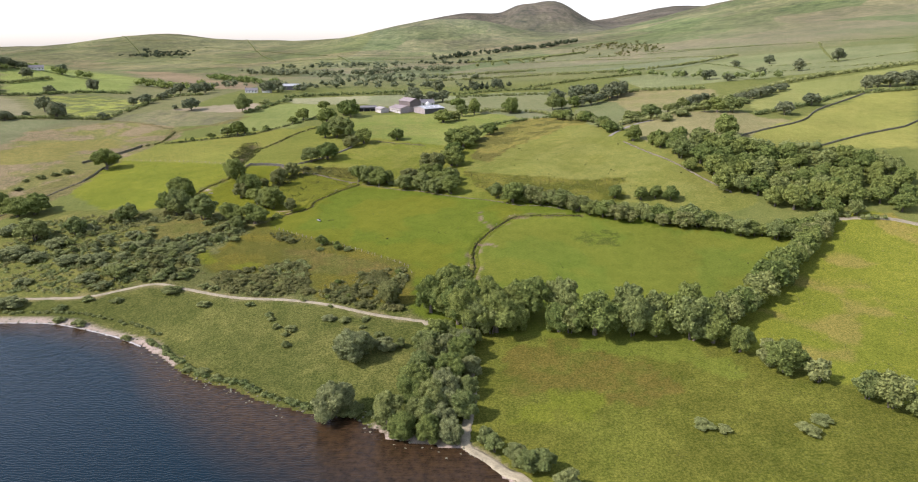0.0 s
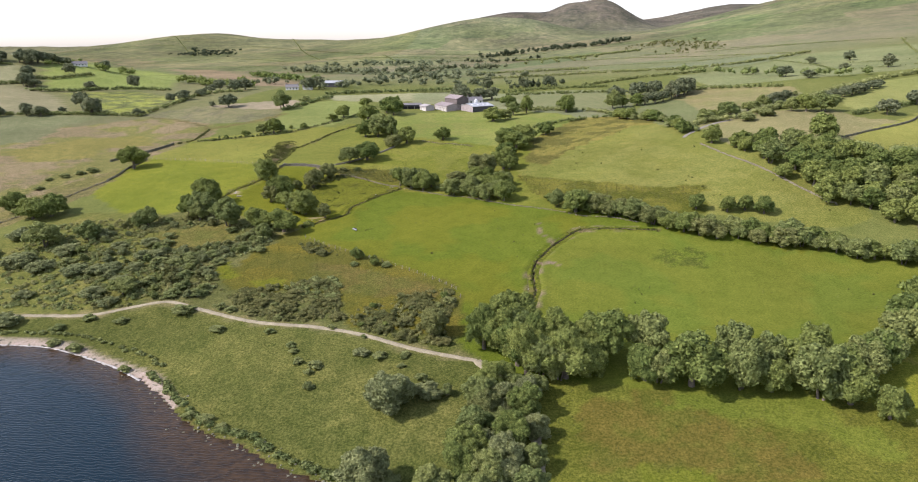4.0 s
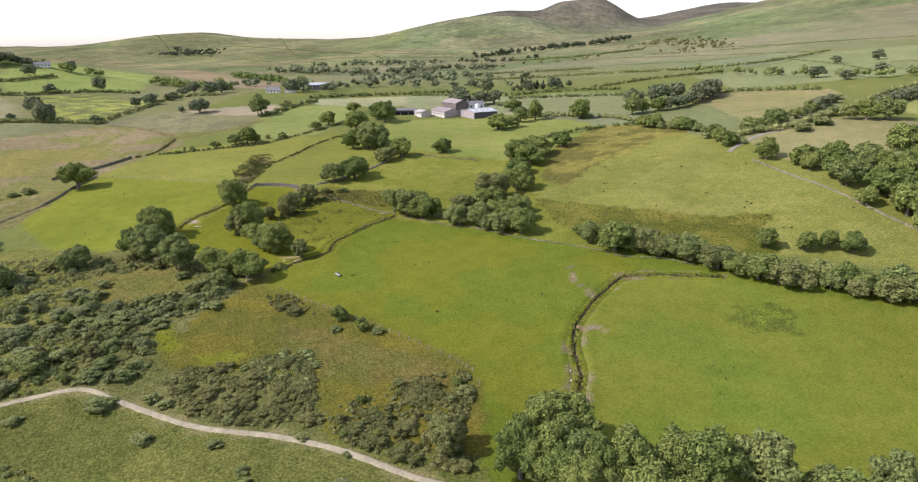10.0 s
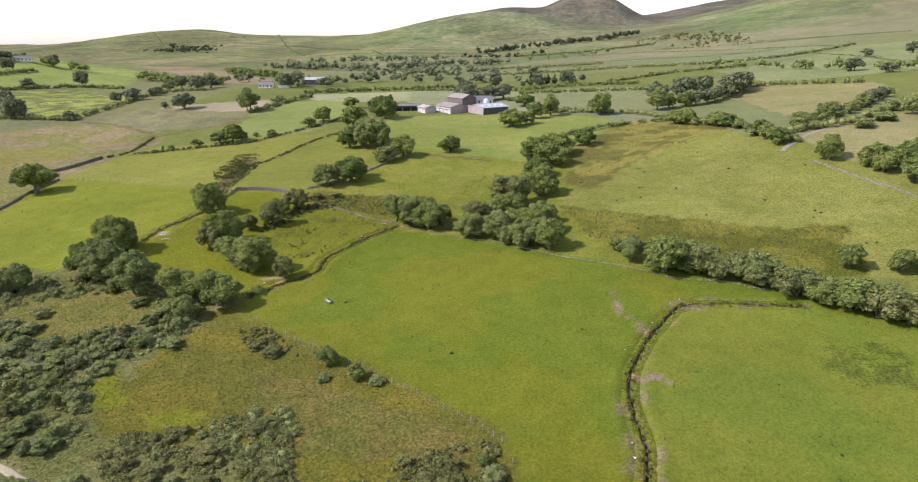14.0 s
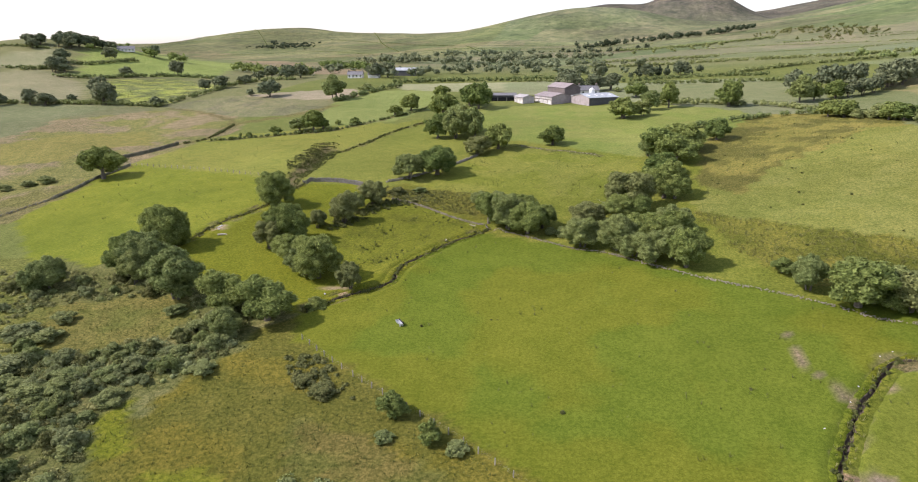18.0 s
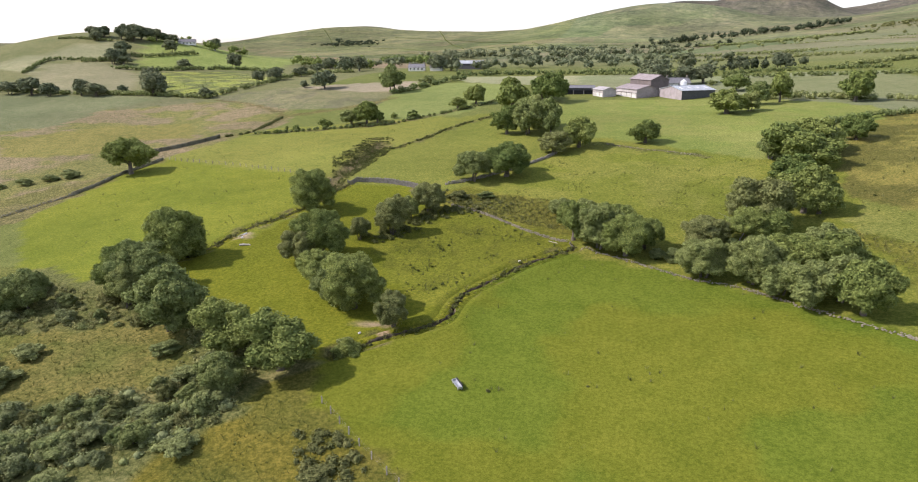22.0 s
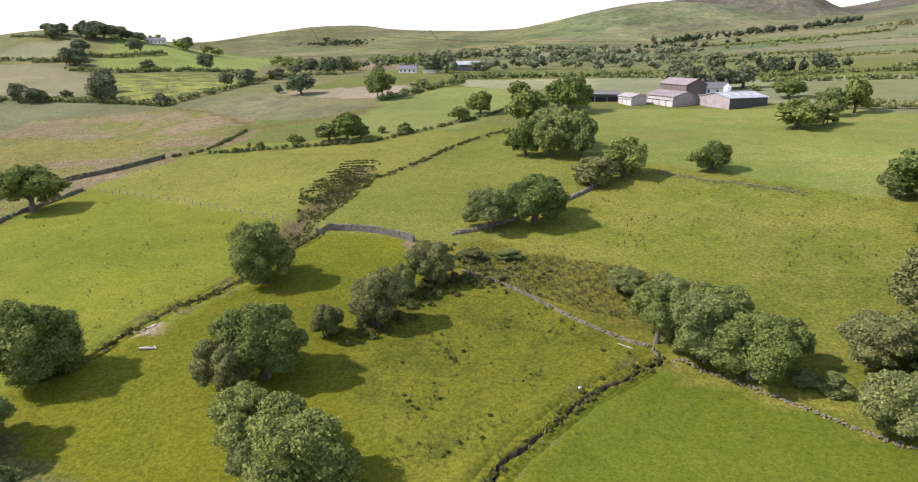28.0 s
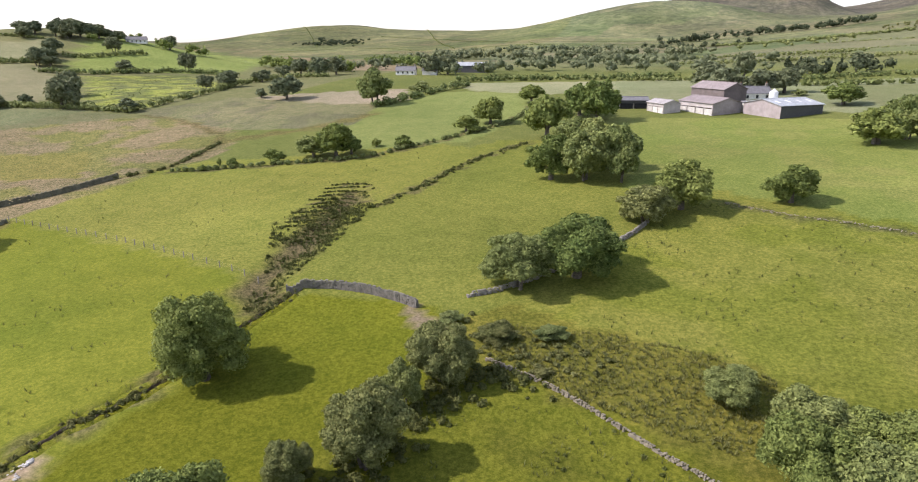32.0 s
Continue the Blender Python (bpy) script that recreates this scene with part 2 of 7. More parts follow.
def water_material():
    m, n, l, s = shader("lake_water")
    a = n.new("ShaderNodeVertexColor")
    a.layer_name = "depth"
    rip = n.new("ShaderNodeTexWave")
    rip.wave_type, rip.bands_direction = "BANDS", "Y"
    for key, v in (("Scale", 0.35), ("Distortion", 9.0), ("Detail", 3.0), ("Detail Scale", 1.2)):
        rip.inputs[key].default_value = v
    l.new(n.new("ShaderNodeNewGeometry").outputs["Position"], rip.inputs["Vector"])
    chop = noisy(n, l, 1.1, 4, 0.6)
    bed = noisy(n, l, 0.5, 5, 0.7)
    shallow = mix(n, l, "MIX", ramp(n, l, bed, 0.35, 0.65), (0.022, 0.014, 0.008, 1), (0.060, 0.036, 0.017, 1))
    c = mix(n, l, "MIX", a.outputs["Color"], shallow, (0.003, 0.014, 0.022, 1))
    l.new(c, s.inputs["Base Color"])
    s.inputs["Roughness"].default_value, s.inputs["IOR"].default_value = 0.12, 1.33
    s.inputs["Specular IOR Level"].default_value = 0.33
    add = n.new("ShaderNodeMath")
    add.operation = "ADD"
    l.new(rip.outputs["Fac"], add.inputs[0])
    l.new(chop, add.inputs[1])
    relief(n, l, s, add.outputs[0], 0.32, 0.16)
    return m


TURF, WATER = ground_material(), water_material()

# the lie of the land: a smooth slope up from the lake, a knoll, and the hills behind
SLOPE = [17.11, 7.99, 20.74, 8.59, -1.31, 1.68, -0.23, 2.24, -2.49, -1.83, -3.54, 0.83, -2.63, 0.03, -1.0]
SWELLS = [-0.15, -3.98, 0.95, -3.6, 1.31, -2.35, 1.21, 2.5, 2.12, -8.11, -2.63, 2.26, -3.47, 0.38, -0.28, 0.02, 1.06, 0.67, -1.87, 8.8, -3.65, -1.06, 2.37, 0.36, -3.13, -1.63, 1.03, -2.15, -1.12, -4.19]
HILLS = [  # x, y, height, half-widths across and along
    (-578, 752, 40, 102, 93), (-986, 2191, 51, 227, 274), (-1178, 2401, 23, 241, 80), (-351, 2099, 29, 214, 372), (389, 2887, 79, 96, 201),
    (108, 2726, 81, 275, 162), (11, 3250, 112, 335, 366), (-24, 1970, 77, 172, 160), (1132, 3400, 191, 412, 713), (1102, 1614, 185, 499, 503),
    (586, 591, 33, 224, 408), (-544, 2363, 13, 183, 356), (258, 2867, 15, 45, 269), (237, 2993, 20, 45, 231),
]


LATTICE = np.random.default_rng(4).random((128, 128))


def drift(x, y, size):
    """Smooth random patches of about that size, from 0 to 1."""
    u, v = np.asarray(x, float) / size, np.asarray(y, float) / size
    i, j = np.floor(u).astype(int), np.floor(v).astype(int)
    a, b = u - i, v - j
    a, b = a * a * (3 - 2 * a), b * b * (3 - 2 * b)
    g = lambda p, q: LATTICE[p % 128, q % 128]
    return (g(i, j) * (1 - a) + g(i + 1, j) * a) * (1 - b) + (g(i, j + 1) * (1 - a) + g(i + 1, j + 1) * a) * b


def soft(v, lo, hi, k):
    return lo + k * np.logaddexp(0, (v - lo) / k) - k * np.logaddexp(0, (v - hi) / k)


def land(x, y):
    x, y = np.asarray(x, float), np.asarray(y, float)
    u, v = (soft(x, -340, 210, 30) + 60) / 200, (soft(y, 70, 640, 30) - 330) / 200
    terms = [1 + 0 * u, u, v, u * u, u * v, v * v, u**3, u * u * v, u * v * v, v**3, u**4, u**3 * v, u * u * v * v, u * v**3, v**4]
    z = sum(c * b for c, b in zip(SLOPE, terms))
    for i, a in enumerate(SWELLS):
        cx, cy = -240 + 90 * (i % 5), 180 + 70 * (i // 5)
        z = z + a * np.exp(-((x - cx) ** 2 + (y - cy) ** 2) / 7200)
    z = z + soft(0.024 * (y - 900), 0, 45, 3)
    for cx, cy, h, sx, sy in HILLS:
        z = z + h * np.exp(-((x - cx) ** 2) / (2 * sx * sx) - (y - cy) ** 2 / (2 * sy * sy))
    # spurs and gullies of the open hill
    rough = np.clip((y - 1000) / 1500, 0, 1) * 17
    return z + rough * (drift(x, 0.6 * y, 210.0) + 0.5 * drift(x + 900, 0.7 * y, 90.0) - 0.75)


# lines on the plan
STREAM = [(-54.0, 339.3), (-58.0, 334.5), (-63.7, 327.7), (-66.1, 323.5), (-68.7, 318.9), (-71.6, 313.0), (-72.4, 308.2), (-72.5, 302.0), (-76.6, 297.0), (-80.5, 294.2), (-83.3, 290.6), (-86.4, 286.5)]
DITCH = [(53.9, 274.8), (42.6, 275.8), (27.8, 276.2), (22.6, 273.0), (14.4, 261.3), (8.1, 249.0), (5.7, 238.4), (6.1, 227.6), (4.4, 218.5), (2.1, 212.9)]
BECK = [(-124.5, 373.1), (-125.7, 367.9), (-126.4, 364.0), (-128.4, 350.3), (-131.1, 341.9), (-134.3, 336.2), (-135.4, 329.7), (-136.5, 322.0), (-137.9, 318.1), (-139.6, 314.9)]
HOLLOW = [(-153.8, 271.2), (-145.3, 282.0), (-131.1, 286.5), (-119.0, 291.8), (-110.7, 282.2), (-110.0, 272.4), (-118.8, 269.0), (-129.2, 263.4), (-135.6, 266.8)]
THICKET = [(-139.5, 256.9), (-132.0, 262.2), (-116.6, 266.5), (-105.7, 276.9), (-94.5, 274.9), (-95.4, 265.5), (-100.7, 257.5), (-111.4, 254.2), (-112.2, 249.2), (-102.4, 239.5), (-115.1, 237.0)]
GULLY = [(-136.1, 421.7), (-135.2, 407.5), (-133.7, 394.2), (-133.2, 384.4), (-132.3, 376.0), (-128.6, 368.3)]
LOWER_WALL = [(-241.0, 284.0), (-227.5, 305.5), (-220.6, 328.9), (-216.5, 345.5), (-212.8, 355.0), (-212.9, 367.0), (-214.5, 377.0), (-213.7, 388.0), (-213.8, 398.5)]
BANK = [(-216.5, 436.8), (-210.6, 442.5), (-209.2, 454.8), (-210.2, 468.0), (-212.0, 478.5), (-219.5, 491.0), (-238.0, 503.0), (-255.2, 513.0), (-277.5, 517.6)]
PATH_LINE = [(-200.0, 214.0), (-163.4, 216.8), (-150.4, 216.9), (-135.3, 216.9), (-124.0, 220.3), (-112.5, 222.8), (-101.4, 218.1), (-78.8, 208.3), (-59.3, 204.5), (-44.3, 200.1), (-27.6, 192.7), (-10.9, 187.8)]
TRACK_LINE = [(-10.9, 187.8), (0.5, 172.0), (3.5, 150.0), (1.5, 131.3), (6.1, 124.9), (11.1, 119.3), (14.6, 116.4), (21.0, 100.0)]
CUTS = [(STREAM, 1.7, 1.3), (DITCH, 1.5, 1.2), (BECK, 1.2, 1.0), (GULLY, 1.0, 3.6)]


SHORE = [(-420, 150), (-300, 178), (-220, 194), (-185, 199), (-156.2, 199.6), (-144.2, 199.6), (-133.1, 197.7), (-113.1, 189.6), (-99.9, 182.0), (-90.0, 174.1),
         (-83.3, 167.5), (-74.9, 160.7), (-63.5, 156.2), (-51.5, 148.4), (-39.7, 143.9), (-27.3, 141.5), (-20.7, 136.3), (-17.4, 132.7),
         (-4.7, 129.2), (0.8, 128.5), (6.1, 123.7), (10.3, 117.0), (18, 100), (24, 70), (22, 20), (10, -60), (-10, -200)]


def near_line(x, y, pts):
    """The distance of every place (x, y) from a line of points."""
    x, y = np.asarray(x, float), np.asarray(y, float)
    best = np.full(np.broadcast(x, y).shape, 1e9)
    for (ax, ay), (bx, by) in zip(pts[:-1], pts[1:]):
        dx, dy = bx - ax, by - ay
        k = np.clip(((x - ax) * dx + (y - ay) * dy) / (dx * dx + dy * dy + 1e-9), 0, 1)
        best = np.minimum(best, np.hypot(x - ax - k * dx, y - ay - k * dy))
    return best


def inside(x, y, pts):
    x, y = np.asarray(x, float), np.asarray(y, float)
    odd = np.zeros(np.broadcast(x, y).shape, bool)
    for (ax, ay), (bx, by) in zip(pts, pts[1:] + pts[:1]):
        if ay != by:
            odd ^= ((ay > y) != (by > y)) & (x < (bx - ax) * (y - ay) / (by - ay) + ax)
    return odd


LAKE = SHORE + [(-900, -200), (-900, 60)]


def height(x, y):
    """The ground as it is built: the land brought down to the water's edge, with the becks and ditches cut into it."""
    x, y = np.asarray(x, float), np.asarray(y, float)
    z = land(x, y)
    low = (y < 330) & (x < 80)
    d = np.where(low, near_line(np.where(low, x, 0), np.where(low, y, 0), SHORE), 1e3)
    wet = inside(x, y, LAKE)
    k = np.clip(d / 30, 0, 1)
    k = k * k * (3 - 2 * k)
    z = np.where(wet, -0.25 - 0.07 * np.minimum(d, 60), z * k + (1 - k) * (0.05 + 0.09 * d))
    z = np.where(wet, z, np.maximum(z, np.minimum(0.05 + 0.09 * d, 0.6)))
    for pts, deep, wide in CUTS:
        xs, ys = [p[0] for p in pts], [p[1] for p in pts]
        near = (x > min(xs) - 12) & (x < max(xs) + 12) & (y > min(ys) - 12) & (y < max(ys) + 12)
        if near.any():
            c = near_line(np.where(near, x, 1e6), np.where(near, y, 1e6), pts)
            z = z - deep * np.exp(-((c / wide) ** 2)) + (0.3 * deep * np.exp(-(((c - 2.2 * wide) / wide) ** 2)) if wide < 2 else 0)
    return z


def up(x, y):
    return float(height(np.array([x]), np.array([y]))[0])


# ---- building helpers ----
def mesh_from(name, verts, faces, mat, smooth=False):
    me = bpy.data.meshes.new(name)
    verts, faces = np.asarray(verts, np.float32), np.asarray(faces, np.int32)
    me.vertices.add(len(verts))
    me.vertices.foreach_set("co", verts.ravel())
    n, k = faces.shape
    me.loops.add(n * k)
    me.loops.foreach_set("vertex_index", faces.ravel())
    me.polygons.add(n)
    me.polygons.foreach_set("loop_start", np.arange(n, dtype=np.int32) * k)
    me.polygons.foreach_set("loop_total", np.full(n, k, np.int32))
    me.polygons.foreach_set("use_smooth", np.full(n, smooth))
    me.update(calc_edges=True)
    me.materials.append(mat)
    return me


def part(name, data, parent, label=""):
    ob = new(name, data)
    ob.parent = parent
    return tagged(ob, label)


def thing(name, x, y, z, label, category, group="", turn=0.0):
    ob = new(name)
    ob.empty_display_size = 0.3
    ob.matrix_basis = pose(x, y, z, 0, 0, turn)
    return tagged(ob, label, category, group)


def paint(me, name, values):
    at = me.color_attributes.new(name, "FLOAT_COLOR", "POINT")
    at.data.foreach_set("color", np.asarray(values, np.float32).ravel())


def box(bm, x0, x1, y0, y1, z0, z1, bevel=0.0):
    vs = [bm.verts.new(p) for p in ((x0, y0, z0), (x1, y0, z0), (x1, y1, z0), (x0, y1, z0), (x0, y0, z1), (x1, y0, z1), (x1, y1, z1), (x0, y1, z1))]
    fs = [bm.faces.new([vs[i] for i in f]) for f in ((3, 2, 1, 0), (4, 5, 6, 7), (0, 1, 5, 4), (1, 2, 6, 5), (2, 3, 7, 6), (3, 0, 4, 7))]
    if bevel:
        bmesh.ops.bevel(bm, geom=list({e for f in fs for e in f.edges}), offset=bevel, segments=1, affect="EDGES")


def from_bm(name, bm, mat):
    me = bpy.data.meshes.new(name)
    bm.to_mesh(me)
    bm.free()
    me.materials.append(mat)
    return me


def solid(name, mat, *boxes, bevel=0.0):
    bm = bmesh.new()
    for b in boxes:
        box(bm, *b, bevel=bevel)
    return from_bm(name, bm, mat)


def tube(points, radii, sides=7):
    """Vertices and faces of a tapered, bent stem."""
    v, f = [], []
    for i, (p, r) in enumerate(zip(points, radii)):
        for k in range(sides):
            a = 2 * math.pi * k / sides
            v.append((p[0] + r * math.cos(a), p[1] + r * math.sin(a), p[2]))
        if i:
            o = (i - 1) * sides
            f += [(o + k, o + (k + 1) % sides, o + sides + (k + 1) % sides, o + sides + k) for k in range(sides)]
    return v, f


def lump(level):
    """Corners and faces of a rough ball, as the dense middle of a clump of leaves."""
    bm = bmesh.new()
    bmesh.ops.create_icosphere(bm, subdivisions=level, radius=1.0)
    v, f = np.array([p.co for p in bm.verts]), np.array([[p.index for p in q.verts] for q in bm.faces])
    bm.free()
    return v, f


LUMPS = {1: lump(1), 2: lump(2)}


def leaf_cloud(rng, centres, radii, count, size, flat=0.85, skirt=-0.35, level=1, dense=0.7, hidden=False):
    """Clumps of foliage: a dense uneven middle to each, and leaf sprays lying over it, turned every way."""
    centres, radii = np.asarray(centres, float), np.asarray(radii, float)
    squash = np.array([1, 1, flat])
    pick = rng.choice(len(radii), int(count * (1.9 if hidden else 1.35)), p=radii**2 / np.sum(radii**2))
    n = len(pick)
    d = rng.normal(size=(n, 3))
    d /= np.linalg.norm(d, axis=1)[:, None]
    d[:, 2] = np.where(d[:, 2] < skirt, -d[:, 2], d[:, 2])
    c = centres[pick] + d * (radii[pick] * (0.8 + 0.36 * rng.random(n) ** 1.4))[:, None] * squash
    if hidden:
        buried = np.zeros(n, bool)
        for q, r in zip(centres, radii):
            buried |= np.sum(((c - q) / squash) ** 2, axis=1) < (0.68 * r) ** 2
        c, d = c[~buried][:int(count * 1.35)], d[~buried][:int(count * 1.35)]
        n = len(c)
    nrm = d + 0.58 * rng.normal(size=(n, 3))
    nrm /= np.linalg.norm(nrm, axis=1)[:, None]
    a = np.cross(nrm, rng.normal(size=(n, 3)))
    a /= np.linalg.norm(a, axis=1)[:, None]
    b = np.cross(nrm, a)
    s = size * (0.5 + 0.9 * rng.random(n))[:, None]
    a, b = a * s * 0.6, b * s * 0.45
    v = np.stack([c - a + b * 0.5, c + a * 0.9 + b * 0.2, c - b * 1.1], 1).reshape(-1, 3)
    lv, lf = LUMPS[level]
    m = len(radii)
    body = lv[None] * (radii[:, None] * dense * (1 + 0.13 * rng.normal(size=(m, len(lv)))))[..., None] * squash + centres[:, None]
    faces = lf[None] + (3 * n + np.arange(m) * len(lv))[:, None, None]
    return np.vstack([v, body.reshape(-1, 3)]), np.vstack([np.arange(3 * n).reshape(-1, 3), faces.reshape(-1, 3)])


# ---- the ground: one sheet from the lake bed to the skyline ----
def lines(lo, hi, step, grow_lo, grow_hi, rate):
    v = list(np.arange(lo, hi, step))
    a, s = lo, step
    while a > grow_lo:
        s *= rate
        a -= s
        v.insert(0, a)
    a, s = v[-1], step
    while a < grow_hi:
        s *= rate
        a += s
        v.append(a)
    return np.array(v)


gx, gy = lines(-235, 175, 1.6, -4600, 4600, 1.042), lines(80, 560, 1.6, -700, 4700, 1.024)
X, Y = np.meshgrid(gx, gy)
wob = 1.2 * np.sin(X * 0.55 + 1.7 * np.sin(Y * 0.21)) + 0.8 * np.sin(Y * 0.83 + X * 0.13)
XW, YW = X + wob, Y + 0.8 * np.roll(wob, 7, 0)
Z = height(X, Y)
cover = np.ones((*X.shape, 4))
tufts, bare = np.full(X.shape, 0.25), np.zeros(X.shape)
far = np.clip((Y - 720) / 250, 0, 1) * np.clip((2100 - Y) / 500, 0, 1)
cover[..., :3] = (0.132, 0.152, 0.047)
# far ground: blue raised with distance for haze, over pasture and moor colours
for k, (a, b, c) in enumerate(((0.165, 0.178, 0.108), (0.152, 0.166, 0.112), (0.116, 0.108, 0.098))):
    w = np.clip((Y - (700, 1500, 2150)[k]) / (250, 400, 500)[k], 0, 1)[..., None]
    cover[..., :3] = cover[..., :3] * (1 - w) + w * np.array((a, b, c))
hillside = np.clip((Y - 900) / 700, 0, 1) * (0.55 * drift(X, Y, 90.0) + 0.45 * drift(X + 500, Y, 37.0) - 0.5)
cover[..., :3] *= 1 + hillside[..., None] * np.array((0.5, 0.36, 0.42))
cover[X < -235, :3] = cover[X < -235, :3] * 0.3 + 0.7 * np.array((0.160, 0.162, 0.088))
patches = np.sin(X * 0.011 + 2 * np.sin(Y * 0.004)) * np.sin(Y * 0.007 + 1.5 * np.sin(X * 0.006))
cover[..., :3] *= (1 + 0.16 * np.clip(patches * 2, -1, 1) * np.clip((Y - 800) / 600, 0, 1))[..., None]


sown = np.zeros(X.shape, bool)


def field(pts, colour, tuft=0.2, second=None, share=0.5, size=9.0):
    """One enclosure: its grass and how rough it is."""
    xs, ys = [p[0] for p in pts], [p[1] for p in pts]
    i0, i1 = np.searchsorted(gy, min(ys) - 4), np.searchsorted(gy, max(ys) + 4)
    j0, j1 = np.searchsorted(gx, min(xs) - 4), np.searchsorted(gx, max(xs) + 4)
    box_ = (slice(max(i0 - 1, 0), i1 + 1), slice(max(j0 - 1, 0), j1 + 1))
    m = inside(XW[box_], YW[box_], pts)
    near = drift(XW[box_][m], YW[box_][m], size) * 0.6 + drift(XW[box_][m], YW[box_][m], size * 0.37) * 0.4
    wide_ = drift(X[box_][m], Y[box_][m], 31.0)[:, None] - 0.5
    w = np.clip((near - (1 - share)) / 0.12 + 0.5, 0, 1)[:, None] if second else 0 * near[:, None]
    cover[box_][m, :3] = (np.array(colour) * (1 - w) + w * np.array(second or colour)) * (1 + 0.22 * wide_)
    tufts[box_][m] = tuft
    far[box_][m] = 0
    sown[box_][m] = True


def overgrow(times):
    """Let the grass of each field grow out over the bare joints between them."""
    for k in range(times):
        for axis, way in ((0, 1), (1, 1), (0, -1), (1, -1)):
            take = ~sown & np.roll(sown, way, axis) & (Y < 560) & (X > -240) & (X < 180)
            cover[take] = np.roll(cover, way, axis)[take]
            tufts[take] = np.roll(tufts, way, axis)[take]
            far[take] = 0
            sown[take] = True


def strip(pts, wide, colour, tuft=0.0, soil=0.0):
    """A worn or differently grown line across the fields."""
    xs, ys = [p[0] for p in pts], [p[1] for p in pts]
    i0, i1 = np.searchsorted(gy, min(ys) - wide - 4), np.searchsorted(gy, max(ys) + wide + 4)
    j0, j1 = np.searchsorted(gx, min(xs) - wide - 4), np.searchsorted(gx, max(xs) + wide + 4)
    box_ = (slice(max(i0, 0), i1), slice(max(j0, 0), j1))
    d = near_line(XW[box_], YW[box_], pts)
    w = np.clip(1.35 - d / wide, 0, 1)
    cover[box_][..., :3] = cover[box_][..., :3] * (1 - w[..., None]) + w[..., None] * np.array(colour)
    tufts[box_] = tufts[box_] * (1 - w) + w * tuft
    bare[box_] = np.maximum(bare[box_], w * soil)


field([(-56.0, 365.0), (-21.4, 366.8), (-6.3, 405.0), (8.0, 405.0), (4.0, 352.0), (9.0, 321.0), (20.0, 296.0), (-25.5, 324.3), (-54.0, 338.0)], (0.152, 0.165, 0.034), 0.4, (0.132, 0.152, 0.028), 0.5, 9)
field([(-55.9, 334.3), (-25.5, 324.3), (18.3, 293.8), (56.5, 276.6), (101.1, 254.6), (127.2, 243.1), (112.3, 224.7), (74.6, 179.3), (56.4, 178.1), (21.1, 181.3), (-8.3, 189.2), (-18.7, 230.1), (-44.0, 249.1), (-81.9, 273.8), (-71.4, 311.1)], (0.113, 0.129, 0.016), 0.14, (0.095, 0.126, 0.016), 0.5, 20)
field([(0.5, 189.0), (2.1, 212.9), (4.4, 218.5), (6.1, 227.6), (5.7, 238.4), (8.1, 249.0), (14.4, 261.3), (22.6, 273.0), (27.8, 276.2), (53.9, 274.8), (101.1, 254.6), (127.2, 243.1), (112.3, 224.7), (74.6, 179.3), (56.4, 178.1), (21.1, 181.3)], (0.113, 0.150, 0.024), 0.14, (0.127, 0.150, 0.024), 0.5, 20)
field([(47.0, 251.0), (55.8, 260.0), (66.3, 259.0), (63.5, 246.2), (51.5, 244.1)], (0.082, 0.104, 0.022), 0.6, (0.110, 0.146, 0.024), 0.5, 3)
field([(8.2, 176.7), (69.1, 168.7), (82.9, 157.7), (108.3, 132.0), (94.5, 105.6), (30.4, 103.0), (6.8, 142.5)], (0.100, 0.114, 0.022), 0.55, (0.118, 0.134, 0.026), 0.45, 11)
field([(13.3, 170.6), (32.2, 173.1), (48.3, 165.0), (59.9, 150.2), (50.1, 140.4), (32.8, 146.8), (14.5, 148.9)], (0.118, 0.108, 0.026), 0.5, (0.104, 0.112, 0.024), 0.4, 5)
field([(12.1, 137.5), (26.9, 150.8), (41.0, 148.3), (28.3, 135.5)], (0.126, 0.148, 0.022), 0.4, (0.110, 0.126, 0.022), 0.4, 5)
field([(28.8, 170.7), (47.4, 172.8), (67.2, 169.5), (78.3, 156.2), (73.2, 150.8), (61.5, 161.9), (44.6, 167.5)], (0.120, 0.150, 0.026), 0.4)
field([(156.3, 254.7), (184.1, 247.2), (171.4, 190.4), (111.5, 136.8), (103.8, 144.8), (82.0, 171.3), (111.1, 199.8), (137.1, 231.1)], (0.157, 0.180, 0.027), 0.4, (0.209, 0.191, 0.051), 0.4, 16)
field([(3.5, 350.9), (22.3, 419.2), (47.3, 466.1), (90.5, 382.5), (93.1, 359.9), (127.6, 294.6), (120.9, 282.7), (74.9, 299.5), (22.2, 323.7)], (0.166, 0.180, 0.052), 0.4, (0.146, 0.162, 0.042), 0.45, 15)
field([(7.4, 373.8), (22.9, 425.5), (48.3, 472.4), (83.8, 438.3), (62.1, 409.5), (36.2, 390.0), (16.9, 362.3)], (0.102, 0.102, 0.031), 0.5, (0.172, 0.162, 0.047), 0.45, 8)
field([(2.3, 351.3), (24.0, 337.6), (63.8, 315.9), (84.8, 316.1), (76.4, 298.1), (19.8, 304.8), (8.7, 321.8)], (0.088, 0.101, 0.020), 0.6, (0.133, 0.137, 0.030), 0.45, 10)
